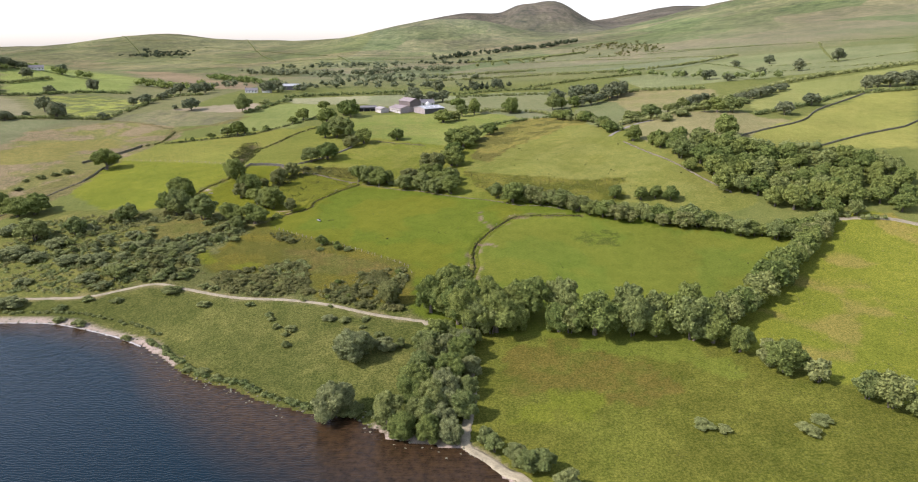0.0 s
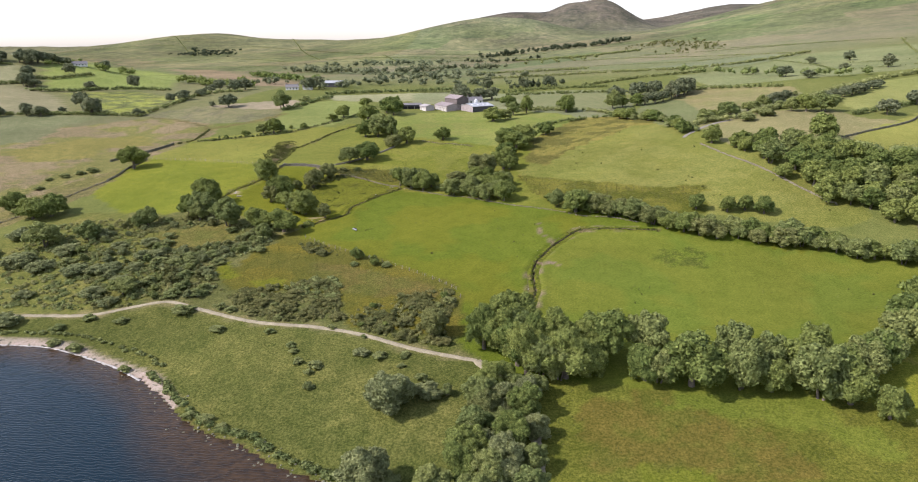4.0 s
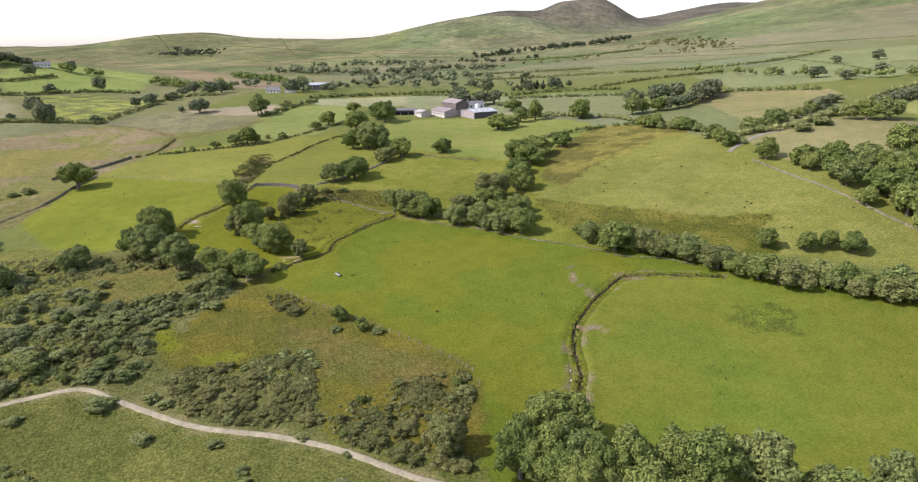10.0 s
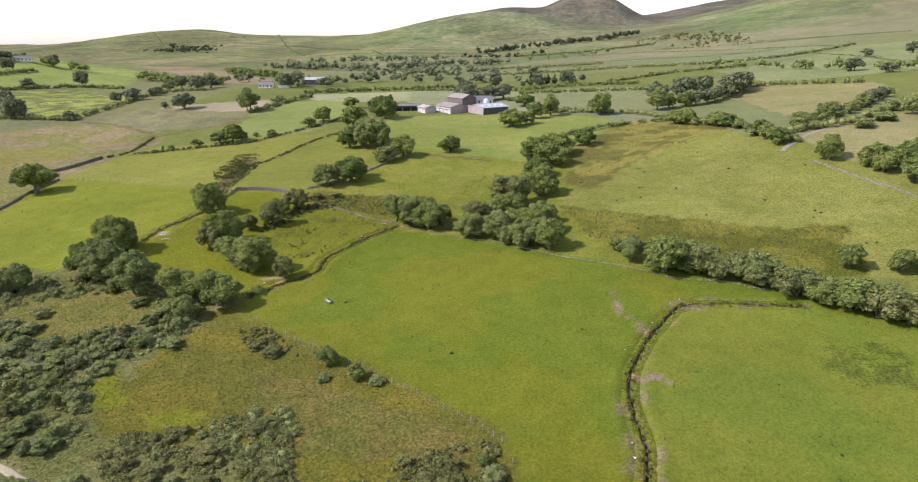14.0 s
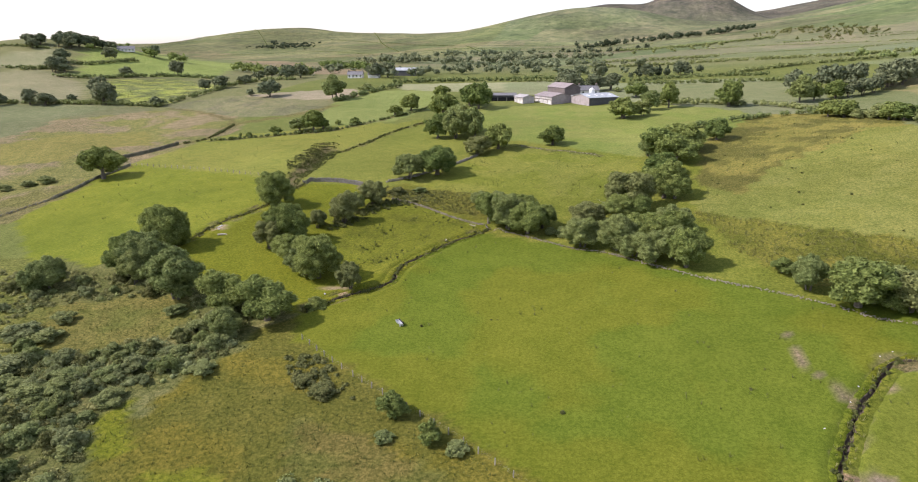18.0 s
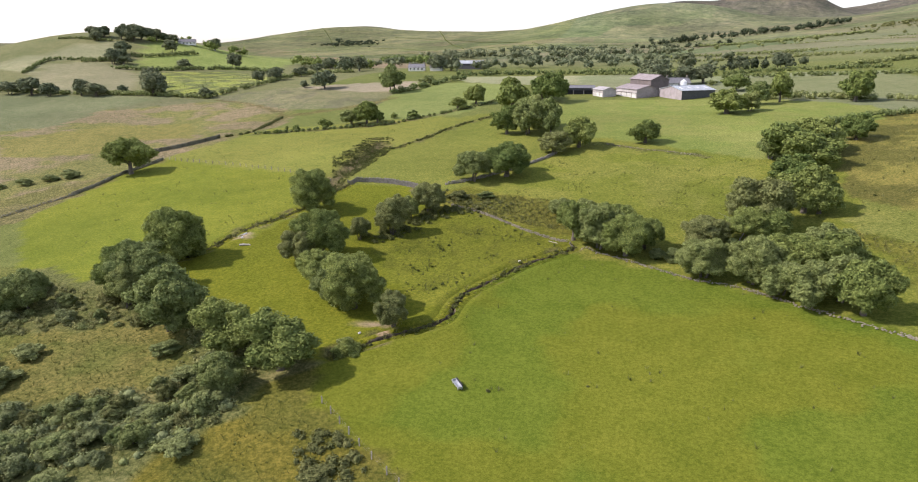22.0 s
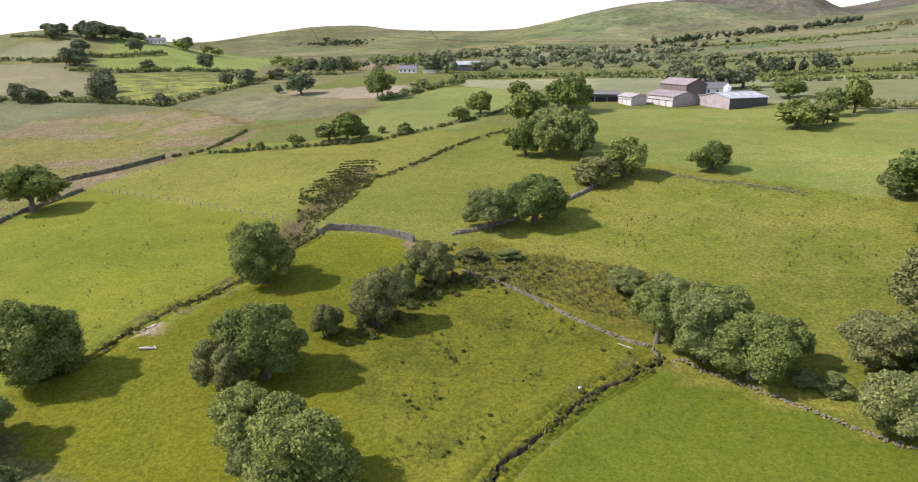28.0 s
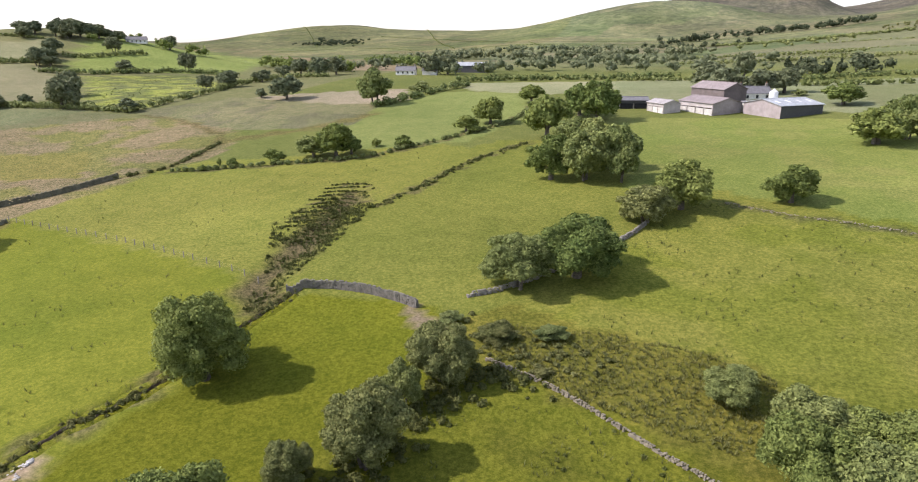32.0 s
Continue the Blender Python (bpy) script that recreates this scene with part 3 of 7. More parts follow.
field([(-74.9, 514.8), (-14.0, 511.4), (44.9, 499.2), (28.8, 449.2), (-6.1, 405.9), (-20.1, 413.9), (-40.8, 425.1), (-56.7, 442.2), (-66.9, 430.8)], (0.160, 0.196, 0.052), 0.25, (0.178, 0.200, 0.060), 0.5, 16)
field([(-83.3, 379.0), (-74.7, 398.6), (-65.4, 416.3), (-56.0, 426.5), (-40.9, 423.3), (-18.7, 413.4), (-6.3, 405.0), (-13.5, 374.7), (-21.4, 366.8), (-36.1, 367.0), (-60.4, 365.8), (-74.4, 370.5)], (0.166, 0.178, 0.040), 0.35, (0.143, 0.164, 0.030), 0.5, 12)
field([(-91.0, 364.4), (-87.3, 370.5), (-73.3, 370.9), (-61.9, 368.7), (-53.6, 363.9), (-54.8, 356.0), (-57.6, 349.0), (-66.1, 351.3), (-76.0, 355.4), (-85.6, 361.3)], (0.140, 0.140, 0.030), 0.45, (0.120, 0.124, 0.026), 0.5, 7)
field([(-101.3, 337.9), (-90.1, 352.5), (-75.8, 353.3), (-55.7, 340.8), (-63.8, 329.2), (-71.7, 311.4), (-80.9, 308.5), (-92.6, 318.9), (-96.3, 329.0)], (0.128, 0.142, 0.020), 0.35, (0.100, 0.112, 0.018), 0.35, 4)
field([(-195.8, 211.5), (-165.6, 213.7), (-134.6, 215.5), (-112.1, 221.8), (-78.2, 206.5), (-43.9, 198.1), (-10.8, 186.8), (-6.7, 170.6), (-9.7, 145.6), (-20.5, 134.6), (-39.0, 141.2), (-62.4, 153.5), (-81.2, 164.0), (-108.6, 184.9), (-142.8, 197.5), (-187.1, 200.5)], (0.084, 0.101, 0.030), 0.7, (0.111, 0.124, 0.039), 0.45, 10)
field([(-101.8, 242.4), (-92.0, 275.7), (-66.9, 262.0), (-19.1, 227.1), (-19.6, 207.3), (-49.8, 207.2), (-56.7, 223.3), (-96.1, 230.5)], (0.101, 0.104, 0.024), 0.5, (0.126, 0.117, 0.024), 0.4, 12)
field([(-178.4, 275.6), (-163.7, 301.9), (-99.3, 290.2), (-92.3, 271.3), (-101.8, 242.4), (-96.1, 230.5), (-56.7, 223.3), (-49.3, 205.2), (-71.5, 207.8), (-111.2, 223.6), (-135.1, 217.8)], (0.106, 0.118, 0.045), 0.6, (0.135, 0.141, 0.061), 0.4, 9)
field([(-206.2, 274.6), (-203.2, 300.2), (-162.5, 293.5), (-135.8, 271.3), (-117.8, 225.8), (-140.0, 217.4), (-169.2, 219.1), (-206.9, 225.4), (-244.3, 272.2)], (0.118, 0.134, 0.040), 0.6, (0.140, 0.148, 0.048), 0.4, 9)
field([(-217.5, 355.9), (-218.2, 378.0), (-216.2, 398.6), (-178.4, 386.7), (-143.3, 377.7), (-128.0, 370.4), (-127.8, 344.0), (-136.5, 321.3), (-150.8, 318.8), (-156.3, 304.8)], (0.138, 0.164, 0.023), 0.16, (0.154, 0.175, 0.025), 0.5, 18)
field([(-218.4, 438.2), (-205.7, 445.3), (-179.2, 450.4), (-149.2, 458.8), (-140.5, 469.8), (-115.8, 453.1), (-127.8, 415.8), (-143.2, 423.6), (-146.0, 406.5), (-132.8, 375.9), (-151.0, 383.2), (-214.0, 399.1)], (0.173, 0.187, 0.044), 0.3)
field([(-127.8, 415.8), (-115.2, 450.7), (-103.5, 474.6), (-83.1, 436.0), (-71.9, 406.9), (-79.4, 394.4), (-91.3, 381.5), (-103.3, 374.3), (-113.9, 377.2), (-125.6, 375.0), (-127.6, 392.1)], (0.146, 0.163, 0.037), 0.3)
field([(-124.7, 368.7), (-103.8, 371.6), (-99.4, 363.6), (-104.3, 350.6), (-105.5, 335.7), (-90.7, 318.3), (-77.9, 298.3), (-80.5, 294.2), (-87.0, 287.7), (-99.9, 294.6), (-128.2, 309.7), (-136.5, 316.6), (-135.7, 321.9), (-126.9, 342.6)], (0.122, 0.137, 0.015), 0.28)
field([(-400.8, 400.0), (-356.4, 439.7), (-331.7, 463.3), (-304.9, 514.1), (-247.3, 510.6), (-214.7, 479.0), (-208.8, 436.2), (-218.9, 381.7), (-231.9, 358.6), (-241.3, 327.0), (-278.8, 266.9)], (0.196, 0.172, 0.112), 0.8, (0.160, 0.168, 0.066), 0.5, 16)
field([(-278.8, 266.9), (-241.3, 327.0), (-230.6, 356.4), (-217.5, 379.0), (-208.7, 353.1), (-224.0, 329.2), (-229.6, 309.6), (-267.4, 254.6)], (0.150, 0.142, 0.070), 0.8, (0.135, 0.138, 0.055), 0.5, 8)
# fields beyond about y 500: extra blue in the grass colour, for distance haze
field([(-362.9, 524.8), (-283.8, 517.9), (-282.9, 510.1), (-315.3, 483.9)], (0.144, 0.149, 0.083), 0.3)
field([(-634.1, 1231.1), (-529.7, 1206.6), (-415.8, 1055.1), (-239.4, 785.5), (-238.3, 722.6), (-297.2, 760.8), (-475.0, 1042.2)], (0.225, 0.178, 0.118), 0.1)
field([(-249.2, 558.6), (-228.6, 571.7), (-180.3, 587.6), (-170.6, 552.6), (-192.4, 546.0), (-237.6, 540.0)], (0.262, 0.232, 0.167), 0.2)
field([(-285.6, 523.6), (-259.5, 559.7), (-178.7, 539.2), (-176.9, 511.6), (-229.3, 506.0), (-274.0, 516.9)], (0.178, 0.181, 0.103), 0.5, (0.144, 0.146, 0.092), 0.4, 10)
field([(-493.9, 638.9), (-468.4, 656.1), (-418.2, 609.7), (-347.8, 530.1), (-371.5, 532.1)], (0.244, 0.232, 0.12), 0.15)
field([(-467.3, 671.2), (-1048.9, 1576.3), (-495.8, 1035.7), (-354.8, 701.7), (-407.1, 675.1), (-443.7, 641.9)], (0.197, 0.246, 0.077), 0.4)
field([(-420.2, 636.9), (-372.6, 679.8), (-286.9, 600.8), (-287.6, 525.8), (-317.4, 527.0)], (0.12, 0.143, 0.068), 0.9, (0.244, 0.286, 0.082), 0.5, 6)
field([(-176.2, 533.1), (-159.8, 578.5), (-124.9, 583.5), (-114.4, 545.4), (-131.1, 488.8), (-142.4, 475.2), (-160.4, 479.9), (-172.0, 511.4)], (0.172, 0.205, 0.068), 0.15)
field([(-164.6, 616.3), (-49.5, 660.8), (-46.8, 614.2), (-83.0, 584.1), (-121.2, 578.0), (-150.4, 585.9)], (0.244, 0.249, 0.148), 0.1)
field([(-86.9, 641.9), (-59.1, 650.6), (-25.3, 640.9), (-4.7, 623.1), (40.3, 629.0), (81.4, 613.1), (51.8, 520.5), (20.0, 532.0), (-10.0, 547.6), (-80.6, 575.0)], (0.194, 0.215, 0.12), 0.1)
field([(-523.7, 710.5), (-484.3, 663.0), (-506.0, 644.5), (-524.3, 632.7), (-503.6, 591.8), (-534.8, 598.6), (-561.6, 590.7)], (0.23, 0.232, 0.136), 0.15)
field([(-512.9, 624.7), (-473.2, 650.8), (-415.7, 614.7), (-356.4, 537.8), (-382.9, 532.0), (-425.6, 531.9), (-499.3, 593.1)], (0.213, 0.206, 0.124), 0.15)
field([(-475.7, 515.6), (-441.9, 520.6), (-348.2, 528.8), (-309.8, 523.9), (-326.1, 487.3), (-314.3, 445.8), (-333.6, 431.0), (-346.4, 418.3)], (0.138, 0.157, 0.087), 0.5)
field([(-564.5, 747.5), (-527.0, 714.2)], (0.191, 0.206, 0.12), 0.2)
field([(-315.9, 416.4), (-290.5, 450.1), (-251.5, 464.1), (-229.5, 435.6), (-261.0, 425.9), (-250.1, 405.0), (-286.7, 392.2)], (0.176, 0.173, 0.06), 0.6)
field([(109.5, 394.5), (158.6, 412.5), (179.3, 391.8), (201.6, 379.8), (153.4, 353.2), (111.6, 363.8)], (0.206, 0.197, 0.099), 0.3)
field([(165.2, 358.4), (224.8, 404.5), (278.3, 446.9), (315.1, 450.3), (234.9, 326.7), (187.4, 331.6), (168.1, 335.8)], (0.211, 0.220, 0.061), 0.15)
field([(21.5, 518.2), (75.5, 577.1), (97.2, 583.7), (68.5, 486.0), (50.3, 479.1)], (0.154, 0.169, 0.095), 0.1)
field([(107.9, 531.0), (140.2, 449.5), (111.8, 403.1), (94.0, 421.6)], (0.134, 0.154, 0.071), 0.2)
field([(138.5, 540.4), (198.2, 533.5), (197.6, 494.7), (134.2, 429.9)], (0.193, 0.21, 0.109), 0.2)
field([(147.1, 585.2), (204.4, 531.4), (198.8, 502.9), (135.6, 441.1), (117.8, 444.3), (133.7, 539.7)], (0.215, 0.198, 0.100), 0.3, (0.190, 0.190, 0.085), 0.4, 14)
field([(4.8, 603.5), (86.6, 596.8), (78.1, 522.4), (34.0, 517.2), (11.1, 536.1)], (0.158, 0.174, 0.088), 0.15)
field([(110.8, 528.3), (125.2, 523.8), (113.2, 430.5), (93.0, 404.0), (87.6, 464.6)], (0.150, 0.170, 0.080), 0.2)
field([(227.3, 503.1), (378.3, 546.8), (324.3, 464.4), (188.9, 405.7), (201.6, 472.4)], (0.206, 0.226, 0.078), 0.2)
field([(166.8, 706.1), (348.1, 832.1), (519.2, 759.0), (389.8, 564.0), (258.9, 564.8), (161.7, 573.2)], (0.178, 0.204, 0.1), 0.3)
field([(161.9, 847.0), (291.5, 905.5), (352.6, 843.5), (250.4, 773.7)], (0.154, 0.18, 0.104), 0.2)
field([(-106.7, 246.7), (-103.1, 250.8), (-96.1, 239.5), (-100.0, 236.6)], (0.135, 0.150, 0.019), 0.4)
field([(-91.3, 237.4), (-75.0, 235.9), (-79.0, 229.2), (-85.4, 230.6)], (0.135, 0.148, 0.020), 0.4)
field([(-73.8, 250.6), (-54.8, 244.5), (-27.0, 230.0), (-24.9, 220.6), (-49.8, 223.5), (-69.4, 236.8)], (0.122, 0.110, 0.036), 0.6, (0.106, 0.112, 0.032), 0.5, 6)
field(HOLLOW, (0.132, 0.130, 0.042), 0.6, (0.112, 0.124, 0.036), 0.4, 7)
overgrow(5)
strip(STREAM, 0.9, (0.105, 0.105, 0.040), 0.9, 0.2)
strip(DITCH, 1.5, (0.165, 0.145, 0.075), 0.6, 0.45)
strip(BECK, 0.9, (0.110, 0.112, 0.045), 0.7, 0.15)
strip(GULLY, 3.6, (0.095, 0.088, 0.048), 1.0, 0.1)
# terrace steps as dark lines, their shadow put into the ground colour
for k in range(9):
    gy0 = 404.0 + 3.4 * k
    gx0 = -139.5 - 0.32 * k
    strip([(gx0 - 3.5 + 0.4 * (k % 3), gy0 - 1.2), (gx0, gy0), (gx0 + 4.0, gy0 + 0.5 * (k % 2)), (gx0 + 8.0 + 1.5 * (k % 2), gy0 - 0.6)], 0.55, (0.085, 0.080, 0.042), 0.8, 0.05)
strip(PATH_LINE, 1.4, (0.17, 0.16, 0.08), 0.4, 0.0)
strip([(8.5, 283.5), (10.8, 273.4), (13.8, 261.8)], 0.9, (0.16, 0.14, 0.085), 0.6, 0.25)
strip(BANK, 1.7, (0.125, 0.115, 0.055), 0.9)
strip(LOWER_WALL, 1.2, (0.125, 0.118, 0.055), 0.8)
strip([(-211.7, 482.1), (-201.6, 490.4), (-189.5, 498.3), (-177.9, 514.0), (-172.5, 524.3)], 3.5, (0.145, 0.135, 0.06), 0.9)
strip([(-204.2, 443.4), (-178.8, 449.8), (-149.2, 458.8), (-140.5, 469.8), (-129.6, 483.7), (-115.7, 509.3), (-112.8, 545.6)], 1.8, (0.10, 0.10, 0.05), 0.9)
strip([(-127.5, 415.1), (-121.0, 433.2), (-115.7, 452.5), (-103.9, 476.9)], 0.9, (0.115, 0.115, 0.05), 0.8, 0.05)
strip([(-53.7, 424.3), (-42.7, 418.4), (-31.8, 414.7), (-23.9, 410.9)], 1.2, (0.105, 0.11, 0.05), 0.8)
strip([(-85.7, 298.1), (-82.1, 296.7), (-77.6, 294.7)], 0.9, (0.33, 0.26, 0.18), 0.2, 0.35)
strip([(-134.0, 329.4), (-133.0, 331.6)], 1.0, (0.36, 0.29, 0.22), 0.2, 0.4)
strip([(-103, 372), (-100, 369)], 1.6, (0.24, 0.19, 0.14), 0.2, 0.7)
strip([(9, 245), (13, 246)], 1.0, (0.24, 0.18, 0.13), 0.2, 0.7)

shore_d = near_line(X, Y, SHORE)
sand = np.where((X < -84) & (X > -230), np.clip((4.0 + 0.8 * np.sin(Y * 0.35) - shore_d) / 1.5, 0, 1), np.where((X > -22) & (X < 40), np.clip((2.8 - shore_d) / 1.2, 0, 1), 0)) * ~inside(X, Y, LAKE)
cover[..., :3] = cover[..., :3] * (1 - sand[..., None]) + sand[..., None] * np.array((0.365, 0.305, 0.27))
tufts = tufts * (1 - sand) + 0.05 * sand
bed = inside(X, Y, LAKE)
cover[bed, :3], tufts[bed] = (0.09, 0.055, 0.035), 0.1
n_y, n_x = X.shape
idx = np.arange(n_y * n_x).reshape(n_y, n_x)
quads = np.stack([idx[:-1, :-1], idx[:-1, 1:], idx[1:, 1:], idx[1:, :-1]], -1).reshape(-1, 4)
ground_me = mesh_from("ground", np.stack([X, Y, Z], -1).reshape(-1, 3), quads, TURF, True)
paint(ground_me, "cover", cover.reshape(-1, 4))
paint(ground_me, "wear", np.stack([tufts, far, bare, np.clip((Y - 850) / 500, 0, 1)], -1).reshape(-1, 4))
ground = tagged(new("ground", ground_me), "green hill pasture rising from a lake to moorland", "ground", kind="structure")

wx, wy = lines(-200, 40, 3.0, -2500, 60, 1.15), lines(60, 205, 3.0, -1500, 210, 1.15)
WX, WY = np.meshgrid(wx, wy)
wi = np.arange(WX.size).reshape(WX.shape)
water_me = mesh_from("lake", np.stack([WX, WY, 0 * WX], -1).reshape(-1, 3), np.stack([wi[:-1, :-1], wi[:-1, 1:], wi[1:, 1:], wi[1:, :-1]], -1).reshape(-1, 4), WATER, True)
side = np.clip((WX + 95) / 60, 0, 1)
deep = np.clip((near_line(WX, WY, SHORE) - 2 - 9 * side) / (10 + 16 * side), 0, 1)
paint(water_me, "depth", np.stack([deep, deep, deep, np.ones_like(deep)], -1).reshape(-1, 4))
tagged(new("water", water_me), "dark blue rippled lake, peat-brown in the shallows", "water", kind="structure")


def smooth_line(pts, step=1.5):
    """A line of points rounded at its bends."""
    p = [np.array(q, float) for q in pts]
    p = [2 * p[0] - p[1]] + p + [2 * p[-1] - p[-2]]
    out = []
    for a, b, c, d in zip(p[:-3], p[1:-2], p[2:-1], p[3:]):
        n = max(1, int(np.linalg.norm(c - b) / step))
        for k in range(n):
            t = k / n
            out.append(0.5 * (2 * b + (c - a) * t + (2 * a - 5 * b + 4 * c - d) * t * t + (3 * b - a - 3 * c + d) * t**3))
    return out + [p[-2]]


def ribbon(name, pts, wide, mat, label):
    """A worn track laid over the ground, with a crown and ragged edges."""
    rng = np.random.default_rng(5)
    line = smooth_line(pts, 1.2)
    v = []
    for i, p in enumerate(line):
        a, b = line[max(i - 1, 0)], line[min(i + 1, len(line) - 1)]
        t = (b - a) / np.linalg.norm(b - a)
        s = np.array((-t[1], t[0]))
        for k in (-1, -0.92, -0.5, 0, 0.5, 0.92, 1):
            q = p + s * k * (wide / 2) * (1 + 0.1 * rng.normal() * (abs(k) > 0.8))
            v.append((q[0], q[1], up(*q) + (-0.15 if abs(k) == 1 else 0.09 + 0.03 * (1 - abs(k)))))
    f = [(7 * i + k + 1, 7 * i + k, 7 * i + 7 + k, 7 * i + 8 + k) for i in range(len(line) - 1) for k in range(6)]
    return tagged(new(name, mesh_from(name, v, f, mat, True)), label, "path", kind="structure")


# thin pale ribbon along the waterline, built in the stone colour
edge = smooth_line(SHORE[3:9], 0.7)
rim_rng = np.random.default_rng(8)
rim = [(p[0] + k * 0.1, p[1] + o + 0.12 * rim_rng.normal(), h) for p in edge for k, o, h in ((0, -0.15, 0.0), (0, 0.05, 0.09), (0.3, 0.35, 0.08), (0.5, 0.6, 0.0))]
rim_me = mesh_from("shingle_line", rim, [(4 * i + k + 1, 4 * i + k, 4 * i + 4 + k, 4 * i + 5 + k) for i in range(len(edge) - 1) for k in range(3)], PALE_STONE, True)
tagged(new("shingle_line", rim_me), "thin pale line along the water's edge", "shingle", kind="structure")
ribbon("path", PATH_LINE, 1.6, GRAVEL, "pale gravel footpath along the lake")
ribbon("path", TRACK_LINE, 2.6, GRAVEL, "pale gravel track beside the water")

def cutting(pts, label, wide=1.5, deep=0.75):
    """An eroded ditch: turf to both ragged lips, dark earth sides and a narrow bed."""
    rng = np.random.default_rng(int(abs(pts[0][0])))
    line = smooth_line(pts, 0.6)
    v, tone, wear = [], [], []
    steps = ((-3.4, -0.6), (-2.4, 0.02), (-1.0, 0.04), (-0.55, 0.06), (-0.42, -0.4), (-0.22, -1.0), (0.22, -1.0), (0.42, -0.4), (0.55, 0.06), (1.0, 0.04), (2.4, 0.02), (3.4, -0.6))
    m = len(steps)
    swell = np.convolve(rng.normal(size=len(line) + 8), np.ones(9) / 3, "valid")
    for i, p in enumerate(line):
        a, b = line[max(i - 1, 0)], line[min(i + 1, len(line) - 1)]
        t = (b - a) / (np.linalg.norm(b - a) + 1e-9)
        s = np.array((-t[1], t[0]))
        sway = 0.3 * math.sin(i * 0.23) + 0.22 * math.sin(i * 0.61) + 0.12 * rng.normal()
        girth = min(1.6, max(0.35, 1 + 0.35 * swell[i]))
        for k, h in steps:
            core = abs(k) < 0.9
            q = p + s * ((k * girth * rng.uniform(0.75, 1.25) + sway) * wide if core else math.copysign((abs(k) - 1) * 0.75 + 0.9 * max(wide, 0.6) + 0.3, k))
            z = float(land(*q)) + (h * deep * min(1.0, girth) if h < -0.3 and core else h) * rng.uniform(0.7, 1.3) + 0.05 * rng.normal() * core
            v.append((q[0], q[1], z))
            o = p + s * math.copysign(3.4, k)
            iy, ix = min(int(np.searchsorted(gy, o[1])), n_y - 1), min(int(np.searchsorted(gx, o[0])), n_x - 1)
            tone.append(cover[iy, ix] * (0.85 if abs(k) < 1.2 else 1.0))
            wear.append((0.75 if abs(k) < 1.2 else max(0.3, tufts[iy, ix]), 0, 0, 0))
    f = [(m * i + k + 1, m * i + k, m * i + m + k, m * i + m + 1 + k) for i in range(len(line) - 1) for k in range(m - 1)]
    me = mesh_from("ditch", v, f, TURF, True)
    me.materials.append(DITCH_EARTH)
    me.polygons.foreach_set("material_index", np.array([1 if 3 <= k <= 7 else 0 for _ in range(len(line) - 1) for k in range(m - 1)], np.int32))
    paint(me, "cover", np.clip(np.array(tone), 0, 1))
    paint(me, "wear", np.array(wear, float))
    return tagged(new("ditch", me), label, "ditch", kind="structure")


DITCH_EARTH = surface("ditch_earth", (0.105, 0.082, 0.055), 0.55, 1.1, 0.95, fine=4, bump=0.8, depth=0.2)
cutting(STREAM, "eroded grassy ditch with dark earth banks", 0.72, 0.8)
cutting(DITCH, "narrow muddy ditch across the pasture", 0.55, 0.75)
cutting(BECK, "small stony beck between grass banks", 0.55, 0.5)

# ---- plants: a few grown forms of each kind, in three finenesses ----
KINDS = {  # leaves, name, label, category, crown centre and half-widths, skirt, stems
    "oak": (OAK, "oak_tree", "broad dark green oak standing in pasture", "tree", (5.0, 3.9, 3.8), -0.75, 1),
    "ash": (ASH, "ash_tree", "pale grey-green ash with a full crown", "tree", (5.0, 3.8, 4.0), -0.75, 2),
    "alder": (ALDER, "alder_tree", "brownish thin-leaved alder in a wet hollow", "tree", (4.9, 3.9, 4.0), -0.8, 4),
    "willow": (WILLOW, "willow_shrub", "rounded silvery grey-green willow", "shrub", (4.0, 3.9, 3.9), -0.9, 4),
    "haw": (OAK, "hawthorn_tree", "small round wind-shaped hawthorn", "tree", (4.7, 3.6, 3.7), -0.8, 1),
    "bush": (BUSH, "shrub", "rounded mid-green shrub on rough ground", "shrub", (3.8, 3.3, 3.6), -0.9, 3),
    "gorse": (GORSE, "gorse_bush", "dark olive gorse and bramble thicket", "shrub", (3.6, 3.9, 3.6), -0.9, 3),
    "conifer": (CONIFER, "conifer_tree", "dark green conifer in a shelter belt", "tree", (5.2, 2.4, 4.0), -0.7, 1),
}
FINE = {"close": (17000, 0.26, 4, 7), "near": (9600, 0.335, 4, 6), "mid": (4600, 0.46, 4, 5), "back": (1900, 0.68, 4, 3), "far": (620, 1.0, 3, 1)}
GROWN = {}


